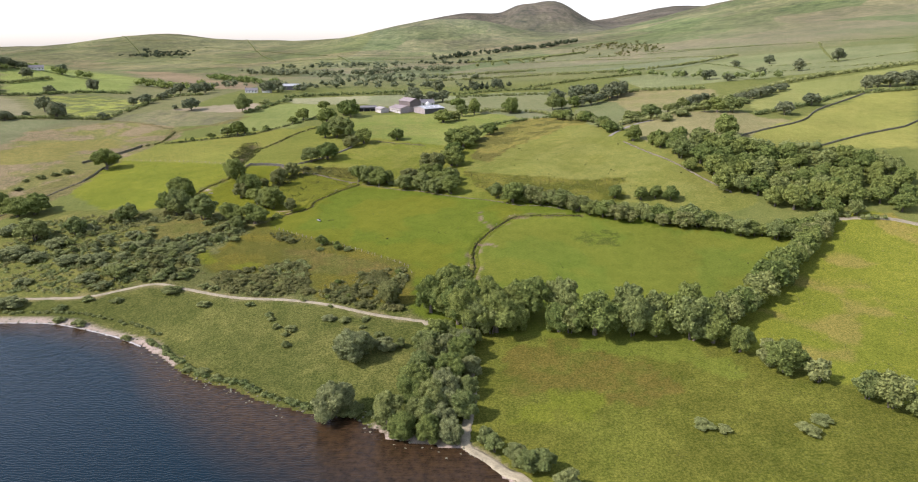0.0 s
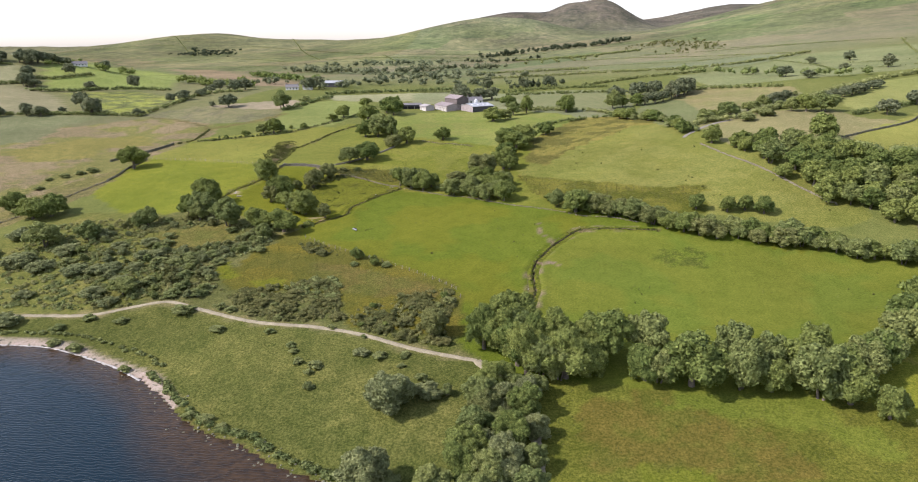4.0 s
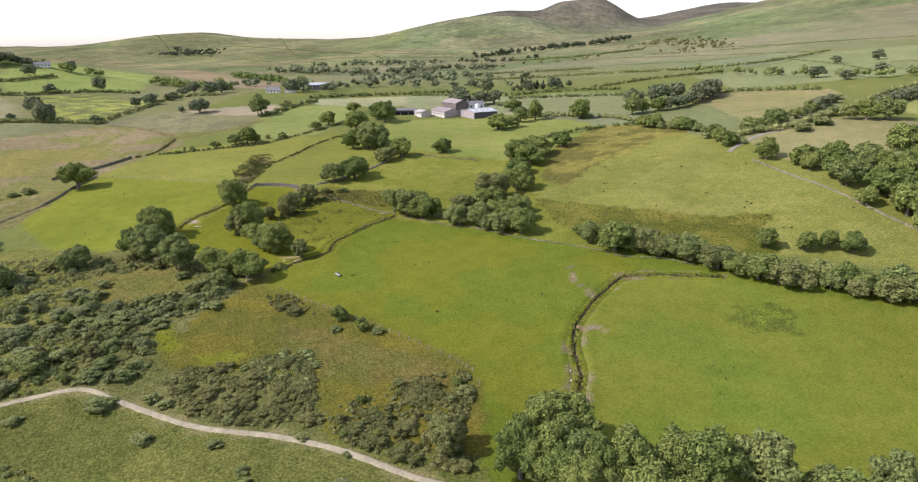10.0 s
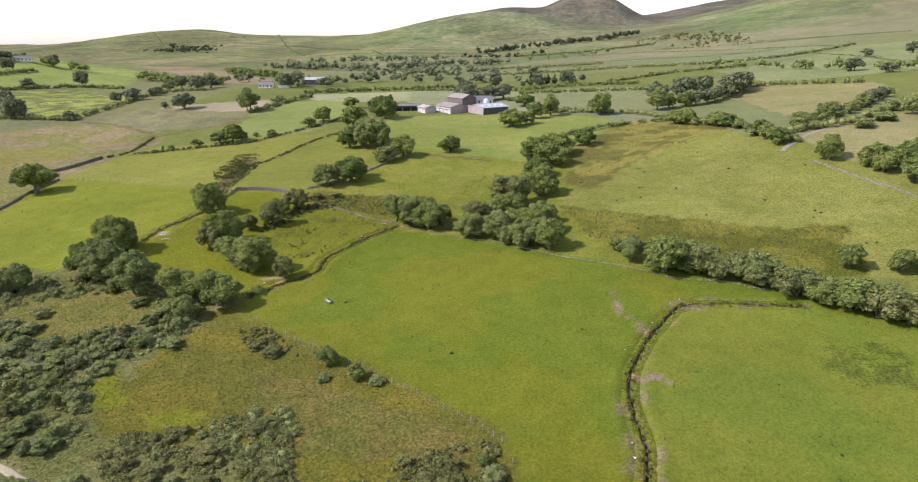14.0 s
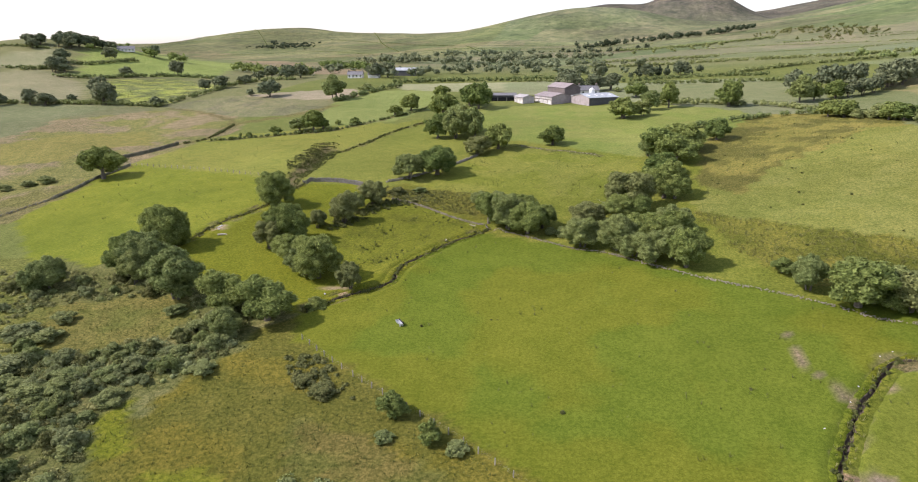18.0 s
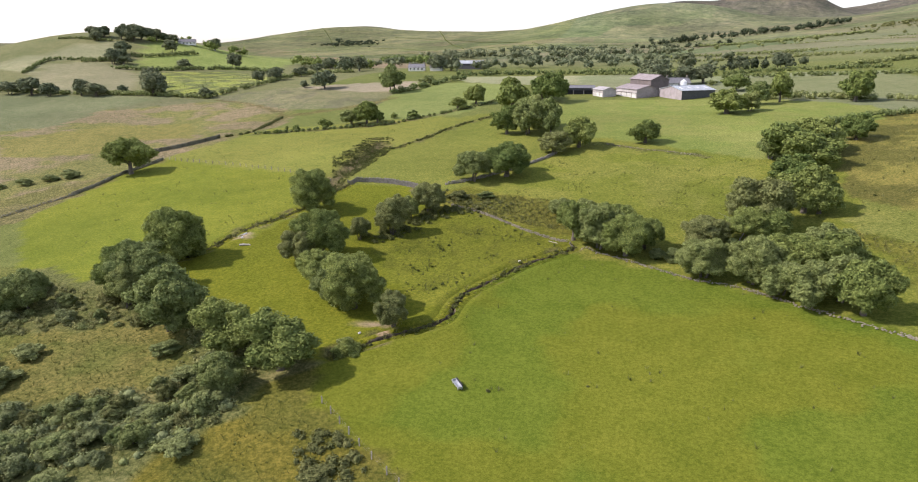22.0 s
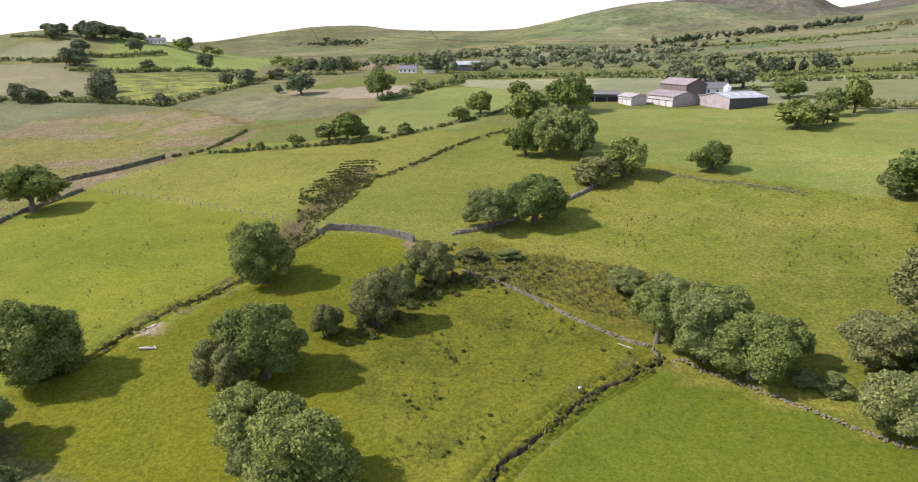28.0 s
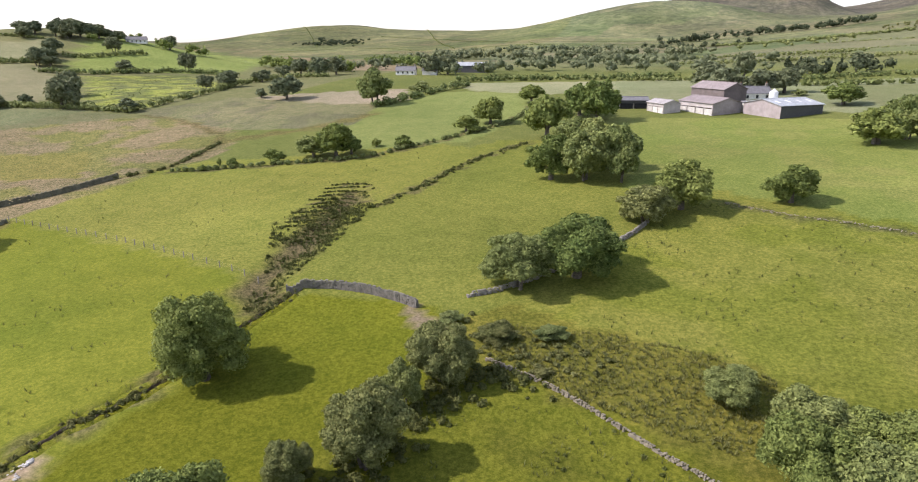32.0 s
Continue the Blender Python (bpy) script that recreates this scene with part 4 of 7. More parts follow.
def grown(kind, fineness, i):
    """A crown of several limbs' worth of foliage, each limb with clumps of its own, and the trunk under it."""
    key = (kind, fineness, i)
    if key in GROWN:
        return GROWN[key]
    leaf, _, _, _, (mid, half, tall), skirt, stems = KINDS[kind]
    count, size, _, per = FINE[fineness]
    low = kind in ("bush", "gorse", "haw")
    half, tall, mid = half * 1.07, tall * 1.05, mid - 0.35
    if low:
        count, size = int(count * 0.5), size * 1.08
    rng = np.random.default_rng(1000 * list(KINDS).index(kind) + 10 * i + 3)
    if kind == "conifer":
        clumps = 16
        centres = rng.normal(size=(clumps, 3)) * (0.9, 0.9, 0)
        centres[:, 2] = np.linspace(1.5, 9.3, clumps)
        centres[:, :2] *= ((9.9 - centres[:, 2]) / 8)[:, None]
        radii = rng.uniform(1.0, 1.6, clumps) * np.clip((10.2 - centres[:, 2]) / 6, 0.25, 1.1)
    else:
        limbs = 7 if low else 11
        turn = 2.39996 * np.arange(limbs) + rng.normal(size=limbs) * 0.35
        rise = np.linspace(0.96, -0.7, limbs) + rng.normal(size=limbs) * 0.1
        flat_ = np.sqrt(np.clip(1 - rise**2, 0.05, 1))
        way = np.stack([np.cos(turn) * flat_, np.sin(turn) * flat_, rise], -1)
        thick = half * rng.uniform(0.32, 0.48, limbs)
        extent = np.array([half, half * rng.uniform(0.85, 1.1), tall])
        lobes = way * extent * rng.uniform(0.5, 0.7, limbs)[:, None] + (0, 0, mid)
        centres, radii = [*lobes, (0, 0, mid)], [*thick, half * 0.55]
        for q, r, w in zip(lobes, thick, way):
            for _ in range(per):
                e = rng.normal(size=3) + 0.75 * w
                e /= np.linalg.norm(e)
                centres.append(q + e * r * rng.uniform(0.75, 1.05))
                radii.append(r * rng.uniform(0.28, 0.56))
        centres, radii = np.array(centres), np.array(radii)
        centres[:, 2] = np.maximum(centres[:, 2], 0.55 * radii + (0.0 if skirt < -0.85 else 0.35))
    v, f = leaf_cloud(rng, centres, radii, count, size, flat=0.92, skirt=skirt, level=2 if fineness in ("close", "near") else 1, hidden=True)
    # far oaks, ashes and thorns take the leaf paled for distance haze
    crown = mesh_from(kind + "_crown", v, f, HAZED_WOOD if fineness == "far" and kind in ("oak", "ash", "haw") else leaf, True)
    clumps = len(centres)
    tv, tf = [], []
    sides = 7 if fineness in ("close", "near", "mid") else 4
    for s in range(stems):
        a = 2.4 * s + i
        lean = 0.0 if stems == 1 else 0.9
        top = np.array((lean * math.cos(a) * 1.5, lean * math.sin(a) * 1.5, mid))
        foot = np.array((lean * math.cos(a) * 0.35, lean * math.sin(a) * 0.35, -0.4))
        thick = 0.42 if stems == 1 else 0.2
        pv, pf = tube([foot, foot * 0.7 + top * 0.3 + (0.1, -0.05, 0), top], [thick * 1.35, thick, thick * 0.45], sides)
        tf += [tuple(len(tv) + q for q in g) for g in pf]
        tv += pv
        if stems <= 2:
            for c in centres[rng.permutation(clumps)[:6]]:
                fork = foot * 0.55 + top * 0.45
                pv, pf = tube([fork, (fork + c) / 2 + (0, 0, 0.25), c], [thick * 0.5, thick * 0.32, thick * 0.12], 5 if fineness in ("close", "near") else 3)
                tf += [tuple(len(tv) + q for q in g) for g in pf]
                tv += pv
    trunk = mesh_from(kind + "_trunk", tv, tf, BARK, True)
    GROWN[key] = (crown, trunk)
    return GROWN[key]


plants = random.Random(7)


def grow(kind, x, y, tall, wide, group=""):
    """One tree or shrub, rooted in the ground."""
    k = min(1, max(0, (x * -73 + y * 287) / (73**2 + 287**2)))
    d = math.hypot(x + 73 * k, y - 287 * k)
    fineness = "close" if 288 < y < 400 and abs(x + 82) < 66 else "near" if d < 62 or (y > 287 and d < 95) else "mid" if d < 125 or (y > 287 and d < 190) else "back" if d < 290 else "far"
    if wide < 6.2:
        fineness = {"close": "near", "near": "mid", "mid": "back"}.get(fineness, fineness)
    i = plants.randrange(FINE[fineness][2])
    crown, trunk = grown(kind, fineness, i)
    _, name, label, category = KINDS[kind][:4]
    ob = thing(name, x, y, up(x, y) - 0.15, label, category, group or {"tree": "trees on the hillside", "shrub": "shrubs on the rough ground"}[category])
    turn = plants.uniform(0, 360)
    ob.matrix_basis = pose(x, y, up(x, y) - 0.15, 0, 0, turn) @ Matrix.Diagonal((wide / 10, wide / 10 * plants.uniform(0.9, 1.1), tall / 10, 1))
    part("trunk", trunk, ob)
    part("crown" if category == "tree" else "foliage", crown, ob)
    return ob


def row(pts, spacing, tall, wide, kinds, group):
    """Trees along a boundary, unevenly spaced."""
    line = smooth_line(pts, spacing)
    for p in line:
        s = plants.uniform(0.72, 1.2)
        grow(plants.choice(kinds), p[0] + plants.uniform(-1.6, 1.6), p[1] + plants.uniform(-1.6, 1.6), tall * s, wide * s * plants.uniform(0.98, 1.25), group)


def wood(pts, spacing, tall, wide, kinds, group):
    """Trees filling a plot."""
    xs, ys = [p[0] for p in pts], [p[1] for p in pts]
    y = min(ys) + spacing / 2
    odd = 0
    while y < max(ys):
        x = min(xs) + spacing * (0.25 + 0.5 * odd)
        while x < max(xs):
            px, py = x + plants.uniform(-0.3, 0.3) * spacing, y + plants.uniform(-0.3, 0.3) * spacing
            if inside(px, py, pts) and not inside(px, py, HOLLOW):
                s = plants.uniform(0.72, 1.22)
                grow(plants.choice(kinds), px, py, tall * s, wide * s, group)
            x += spacing
        y += spacing * 0.87
        odd = 1 - odd


def hedge(pts, tall=2.0, wide=2.2, leaf=BUSH, label="clipped field hedge between pastures", density=1.0):
    """One grown hedge along a field edge: a thick, uneven band of leaves on stems."""
    rng = np.random.default_rng(int(abs(pts[0][0]) * 7 + abs(pts[0][1])))
    line = smooth_line(pts, 2.2)
    far_off = math.hypot(pts[0][0] + 40, pts[0][1] - 200) > 330
    c = np.array([(p[0], p[1], up(*p)) for p in line])
    gap = rng.random(len(c)) < 0.05
    c, base = c[~gap], c[0].copy()
    lift = tall * (0.3 + 0.35 * rng.random(len(c)))
    pos = c + np.stack([rng.normal(size=len(c)) * 0.4, rng.normal(size=len(c)) * 0.4, lift], -1) - base
    radii = wide * (0.36 + 0.26 * rng.random(len(c)))
    count = int(len(c) * (26 if far_off else 90) * density)
    v, f = leaf_cloud(rng, pos, radii, count, 1.1 if far_off else 0.5, flat=tall / wide, skirt=-0.9)
    ob = thing("hedge", *base, label, "hedge", "field hedges")
    part("foliage", mesh_from("hedge_foliage", v, f, leaf, True), ob)
    sv, sf = [], []
    for q in pos[::3]:
        pv, pf = tube([(q[0], q[1], q[2] - tall * 0.95), (q[0] + 0.1, q[1], q[2])], [0.08, 0.05], 4)
        sf += [tuple(len(sv) + k for k in g) for g in pf]
        sv += pv
    tagged(part("stems", mesh_from("hedge_stems", sv, sf, BARK), ob), kind="stuff")
    return ob


# ---- field walls, fences, farm ----
def stone_wall(pts, tall=1.2, wide=0.7, mat=STONE, label="grey dry stone field wall", block=0.34, ruin=0.05):
    """Courses of uneven stones with a cope of stones on edge."""
    rng = np.random.default_rng(int(abs(pts[0][0]) * 3 + abs(pts[0][1])))
    line = smooth_line(pts, block)
    base = np.array((*line[0], up(*line[0])))
    ob = thing("dry_stone_wall", *base, label, "wall", "field walls")
    courses = max(2, int(tall / 0.22))
    unit = np.array([(a, b, c) for c in (-0.5, 0.5) for a, b in ((-0.5, -0.5), (0.5, -0.5), (0.5, 0.5), (-0.5, 0.5))])
    six = [(3, 2, 1, 0), (4, 5, 6, 7), (0, 1, 5, 4), (1, 2, 6, 5), (2, 3, 7, 6), (3, 0, 4, 7)]
    made = {"stonework": ([], []), "cope": ([], [])}
    for i, p in enumerate(line[:-1]):
        t = line[i + 1] - p
        t = t / (np.linalg.norm(t) + 1e-9)
        s = np.array((-t[1], t[0]))
        z0 = up(*p)
        for c in range(courses + 1):
            top = c == courses
            if rng.random() < (0.45 if top else ruin):
                continue
            size = np.array((block * rng.uniform(0.8, 1.15), wide * (1.05 - 0.35 * c / courses) * rng.uniform(0.85, 1.1), tall / courses * rng.uniform(0.85, 1.2)))
            if top:
                size *= (0.8, 0.9, 0.7)
            q = unit * size * (1 + 0.12 * rng.normal(size=(8, 1))) + (0, 0.28 * rng.normal() if ruin > 0.5 else 0, (c + 0.4) * tall / courses)
            w = np.stack([p[0] + q[:, 0] * t[0] + q[:, 1] * s[0], p[1] + q[:, 0] * t[1] + q[:, 1] * s[1], z0 + q[:, 2]], -1) - base
            vs, fs = made["cope" if top else "stonework"]
            fs += [tuple(len(vs) + k for k in f) for f in six]
            vs += list(w)
    for k, (vs, fs) in made.items():
        part(k, mesh_from(k, vs, fs, mat), ob)
    return ob


def fence(pts, spacing=3.0, label="wire fence on weathered timber posts"):
    line = smooth_line(pts, spacing)
    base = (*line[0], up(*line[0]))
    ob = thing("fence", *base, label, "fence", "field fences")
    post = solid("post", TIMBER, (-0.07, 0.07, -0.07, 0.07, -0.3, 1.2), bevel=0.015)
    tops = []
    for p in line:
        z = up(*p)
        q = part("post", post, ob)
        q.location = (p[0] - base[0], p[1] - base[1], z - base[2])
        tops.append((p[0] - base[0], p[1] - base[1], z - base[2]))
    for h in (0.35, 0.7, 1.05):
        v, f = [], []
        for i, (x, y, z) in enumerate(tops):
            v += [(x, y + 0.09, z + h), (x, y + 0.098, z + h), (x, y + 0.094, z + h + 0.007)]
            if i:
                o = 3 * i - 3
                f += [(o + k, o + (k + 1) % 3, o + 3 + (k + 1) % 3, o + 3 + k) for k in range(3)]
        part("wire", mesh_from("wire", v, f, TIMBER), ob)
    return ob


def gable_roof(mat, u, v, eave, ridge, over=0.45, thick=0.14):
    """The two slopes of a roof, each a slab, ridge along the first way."""
    out = []
    for s in (-1, 1):
        bm = bmesh.new()
        y0, y1 = (s * (v / 2 + over), 0.0)
        drop = (ridge - eave) / (v / 2) * over
        pts = [(-u / 2 - over, y0, eave - drop), (u / 2 + over, y0, eave - drop), (u / 2 + over, y1, ridge), (-u / 2 - over, y1, ridge)]
        lo = [bm.verts.new(p) for p in pts]
        hi = [bm.verts.new((p[0], p[1], p[2] + thick)) for p in pts]
        bm.faces.new(lo), bm.faces.new(hi[::-1])
        for k in range(4):
            bm.faces.new((lo[k], lo[(k + 1) % 4], hi[(k + 1) % 4], hi[k]))
        bmesh.ops.recalc_face_normals(bm, faces=bm.faces)
        out.append(from_bm("roof_slope", bm, mat))
    return out


def gable_wall(mat, v, eave, ridge, x, thick=0.22):
    bm = bmesh.new()
    ring = [(-v / 2, -0.6), (v / 2, -0.6), (v / 2, eave), (0, ridge), (-v / 2, eave)]
    a, b = [bm.verts.new((x - thick / 2, *p)) for p in ring], [bm.verts.new((x + thick / 2, *p)) for p in ring]
    bm.faces.new(a), bm.faces.new(b[::-1])
    for k in range(5):
        bm.faces.new((a[k], a[(k + 1) % 5], b[(k + 1) % 5], b[k]))
    bmesh.ops.recalc_face_normals(bm, faces=bm.faces)
    return from_bm("gable", bm, mat)


def shed(name, x, y, u, v, eave, ridge, turn, walls, gables, roof, label, openings=0, low=None, windows=0, sky=0, z=None):
    """A farm building: two long walls, two gables, a two-slope roof, and what is let into its front."""
    z = up(x, y) if z is None else z
    ob = thing(name, x, y, z, label, "house" if name == "house" else "barn", "farm buildings", turn)
    part("back_wall", solid("wall", walls, (-u / 2 + 0.12, u / 2 - 0.12, v / 2 - 0.22, v / 2, -0.6, eave)), ob)
    head = 0.62 * eave
    if openings:
        part("front_wall", solid("wall", walls, (-u / 2 + 0.12, u / 2 - 0.12, -v / 2, -v / 2 + 0.22, head, eave)), ob)
        bay = (u - 0.24) / openings
        panel = solid("panel", low or CONCRETE, (-bay * 0.43, bay * 0.43, -0.1, 0.1, -0.6, 0.88 * head), bevel=0.02)
        post = solid("post", TIMBER, (-0.16, 0.16, -0.16, 0.16, -0.6, head))
        for k in range(openings):
            q = part("block_panel", panel, ob, "bay panel of pale block, or black for a shaded inside")
            q.location = (-u / 2 + 0.12 + bay * (k + 0.5), -v / 2 + 0.12, 0)
        for k in range(openings + 1):
            q = part("post", post, ob)
            q.location = (-u / 2 + 0.2 + (u - 0.4) / openings * k, -v / 2 + 0.16, 0)
    else:
        part("front_wall", solid("wall", walls, (-u / 2 + 0.12, u / 2 - 0.12, -v / 2, -v / 2 + 0.22, -0.6, eave)), ob)
    for s in (-1, 1):
        part("gable", gable_wall(gables, v, eave, ridge, s * (u / 2 - 0.11)), ob)
    for me in gable_roof(roof, u, v, eave, ridge):
        part("roof_slope", me, ob)
    part("ridge", solid("ridge", roof, (-u / 2 - 0.5, u / 2 + 0.5, -0.2, 0.2, ridge + 0.1, ridge + 0.24), bevel=0.05), ob)
    if windows:
        pane = solid("window", DARKNESS, (-0.5, 0.5, -0.04, 0.04, 0, 1.2))
        sill = solid("sill", CONCRETE, (-0.6, 0.6, -0.12, 0.05, -0.1, 0))
        for k in range(windows):
            for h in ((0.9, 3.3) if eave > 4 else (0.9,)):
                q = part("window", pane, ob, "dark glazed window")
                q.location = (-u / 2 + u / windows * (k + 0.5), -v / 2 - 0.03, h)
                part("sill", sill, q)
    for k in range(sky):
        a = math.atan2(ridge - eave, v / 2)
        q = part("rooflight", solid("rooflight", PLASTIC, (-0.5, 0.5, -1.2, 1.2, 0, 0.05)), ob, "pale translucent rooflight")
        q.matrix_basis = pose(-u / 2 + u / sky * (k + 0.5), -v / 4, (ridge + eave) / 2 + 0.17, math.degrees(a))
    return ob


def chimney(ob, x, ridge):
    q = part("chimney", solid("chimney", STONE, (x - 0.45, x + 0.45, -0.4, 0.4, ridge - 0.5, ridge + 1.3), bevel=0.03), ob)
    pv, pf = tube([(x, 0, ridge + 1.3), (x, 0, ridge + 1.75)], [0.16, 0.13], 8)
    part("chimney_pot", mesh_from("pot", pv, pf, SURFACE_POT), q)


SURFACE_POT = surface("clay_pot", (0.4, 0.2, 0.12), 0.2, 2.0, 0.8)

ribbon("road", [(156.8, 258.0), (167.1, 257.0), (176.7, 253.2), (183.5, 246.2), (190.3, 238.8)], 3.0, GRAVEL, "narrow grey lane behind the wood")
ribbon("road", [(88.0, 376.0), (94.4, 383.2), (106.5, 393.7), (119.9, 400.1)], 2.2, STONE, "narrow grey lane between hedges")

# ---- trees and shrubs, one by one ----
grow("oak", -124.0, 349.3, 13.3, 13.8)
grow("oak", -80.3, 387.5, 11.9, 17.0)
grow("ash", -89.0, 381.9, 10.4, 13.7)
grow("oak", -91.6, 438.4, 11.8, 13.3)
grow("ash", -83.3, 437.9, 14.4, 15.1)
grow("ash", -75.2, 437.4, 14.9, 12.3)
grow("ash", -81.3, 448.6, 14.5, 16.0)
grow("oak", -98.5, 481.9, 15.7, 17.0)
grow("ash", -89.8, 467.2, 10.8, 13.9)
grow("oak", -85.8, 513.3, 16.0, 17.0)
grow("oak", -92.8, 524.9, 12.8, 15.4)
grow("oak", -114.7, 551.3, 8.9, 12.2)
grow("oak", -122.0, 506.9, 10.8, 12.9)
grow("haw", -126.7, 492.4, 6.7, 12.4)
grow("haw", -141.3, 472.1, 4.7, 7.9)
grow("haw", -150.6, 472.5, 3.3, 4.8)
grow("oak", -158.5, 460.5, 11.6, 15.9)
grow("ash", -165.7, 459.4, 7.7, 12.8)
grow("haw", -154.9, 463.2, 7.1, 7.8)
grow("haw", -175.6, 453.7, 5.0, 9.2)
grow("haw", -187.2, 449.9, 3.1, 5.0)
grow("haw", -192.3, 450.7, 2.8, 2.3)
grow("haw", -194.2, 445.4, 2.1, 3.4)
grow("ash", -179.7, 541.8, 16.0, 17.0)
grow("oak", -229.2, 556.1, 12.5, 17.0)
grow("haw", -244.0, 558.7, 5.5, 7.3)
grow("oak", -327.5, 526.5, 16.0, 17.0)
grow("ash", -357.1, 559.9, 16.0, 17.0)
grow("ash", -469.7, 646.2, 14.9, 17.0)
grow("ash", -487.0, 675.8, 14.1, 17.0)
grow("ash", -467.3, 713.5, 13.0, 17.0)
grow("ash", -389.1, 695.4, 16.0, 17.0)
grow("oak", -467.1, 776.7, 13.4, 17.0)
grow("ash", -291.6, 581.6, 9.4, 12.6)
grow("oak", -285.1, 592.7, 10.3, 16.7)
grow("oak", -280.3, 618.4, 8.1, 12.1)
grow("oak", -288.7, 656.9, 8.9, 12.5)
grow("haw", -416.0, 665.9, 9.7, 17.0)
grow("haw", -288.4, 523.3, 7.2, 12.7)
grow("haw", -356.1, 532.9, 7.0, 9.3)
grow("oak", -266.4, 660.8, 13.7, 17.0)
grow("oak", -290.9, 683.3, 12.9, 16.1)
grow("oak", -263.3, 679.2, 13.4, 17.0)
grow("oak", -198.6, 677.2, 13.6, 15.9)
grow("oak", -189.8, 685.9, 14.6, 17.0)
grow("bush", -149.3, 638.8, 5.1, 12.7)
grow("bush", -171.0, 577.7, 6.6, 15.3)
grow("oak", -11.1, 477.7, 9.3, 13.9)
grow("ash", -2.5, 483.8, 8.6, 11.4)
grow("oak", -1.3, 550.5, 9.3, 15.4)
grow("ash", 14.2, 679.8, 10.4, 11.5)
grow("conifer", 12.6, 724.8, 8.5, 12.0)
grow("conifer", 14.7, 703.2, 8.8, 11.4)
grow("conifer", 18.7, 687.4, 8.5, 10.9)
grow("conifer", 23.9, 682.6, 8.3, 10.7)
grow("conifer", 29.1, 677.7, 8.2, 10.5)
grow("ash", 38.0, 680.2, 12.3, 16.5)
grow("oak", -42.7, 601.3, 14.5, 17.0)
grow("ash", -20.4, 660.4, 15.2, 17.0)
grow("oak", -37.5, 580.3, 13.5, 17.0)
grow("oak", -23.8, 582.0, 12.0, 17.0)
grow("oak", -14.3, 585.8, 12.1, 17.0)
grow("bush", -10.7, 575.9, 3.8, 9.3)
grow("bush", -81.9, 368.5, 2.7, 6.7)
grow("oak", -141.5, 299.7, 10.5, 10.4)
grow("alder", -80.5, 297.4, 6.7, 7.6)
grow("haw", -84.9, 288.0, 4.3, 5.4)
grow("oak", -11.9, 477.8, 11.0, 15.6)
grow("ash", 2.5, 501.4, 11.3, 11.9)
grow("oak", 11.9, 507.9, 14.5, 12.1)
grow("oak", 40.1, 506.5, 14.4, 14.8)
grow("oak", -211.1, 379.4, 14.9, 17.0)
grow("oak", -4.1, 313.8, 11.4, 11.6)
grow("ash", -154.4, 290.2, 8.8, 10.3)
grow("ash", -157.3, 287.7, 7.5, 8.2)
grow("bush", -112.0, 257.8, 3.1, 7.8)
grow("bush", -138.4, 275.3, 3.3, 8.1)
grow("willow", -142.8, 268.8, 3.7, 9.2)
grow("bush", -136.1, 267.8, 3.7, 9.0)
grow("bush", -103.9, 265.8, 3.0, 7.4)
grow("bush", -98.0, 269.7, 3.8, 8.1)
grow("bush", -95.7, 260.6, 2.9, 7.1)
grow("bush", -110.4, 265.4, 2.5, 6.2)
grow("bush", -123.2, 250.5, 4.1, 10.2)
grow("bush", -119.7, 252.5, 3.7, 9.1)
grow("willow", -134.8, 257.9, 3.9, 9.7)
grow("bush", -104.8, 238.0, 2.8, 6.0)
grow("bush", -115.0, 240.6, 3.4, 8.3)
grow("bush", -112.2, 232.0, 3.1, 7.7)
grow("bush", -102.8, 231.0, 2.7, 6.6)
grow("bush", -108.4, 245.8, 2.3, 5.4)
grow("bush", -86.1, 290.1, 1.9, 4.8)
grow("haw", -56.5, 252.1, 5.1, 6.6)
grow("bush", -56.4, 246.2, 2.0, 5.0)
grow("haw", -49.2, 246.6, 4.6, 5.1)
grow("bush", -44.8, 244.8, 2.4, 5.9)
grow("gorse", -70.5, 256.7, 2.7, 6.7)
grow("gorse", -75.2, 259.6, 2.3, 5.7)
grow("oak", 25.5, 294.7, 10.8, 15.9)
grow("ash", 18.4, 301.4, 8.3, 9.1)
grow("oak", 31.3, 293.8, 5.2, 8.6)
grow("ash", 41.0, 289.4, 7.2, 11.0)
grow("alder", 46.1, 285.2, 5.1, 9.3)
grow("bush", 36.9, 292.4, 2.6, 6.3)
grow("haw", 15.6, 309.9, 4.1, 7.1)
grow("bush", -27.6, 143.7, 3.6, 8.9)
grow("bush", 58.1, 132.7, 2.8, 6.9)
grow("bush", 62.2, 130.8, 2.2, 5.5)
grow("bush", 80.9, 128.6, 3.3, 8.1)
grow("bush", 85.8, 131.7, 2.8, 6.8)
grow("oak", 146.1, 350.8, 14.7, 17.0)
grow("ash", 199.4, 397.1, 10.0, 13.4)
grow("ash", 228.8, 423.1, 9.9, 14.2)
grow("ash", 284.7, 457.8, 12.3, 10.8)
grow("oak", 375.7, 658.0, 15.0, 17.0)
grow("haw", 335.7, 716.9, 11.4, 17.0)
grow("haw", 303.1, 724.0, 8.9, 14.1)
grow("oak", 225.5, 666.8, 8.3, 13.0)
grow("ash", 227.8, 601.6, 10.7, 17.0)
grow("haw", 232.9, 568.0, 7.9, 14.5)
grow("haw", 278.2, 608.1, 7.8, 14.2)
grow("haw", 308.9, 600.6, 12.8, 17.0)
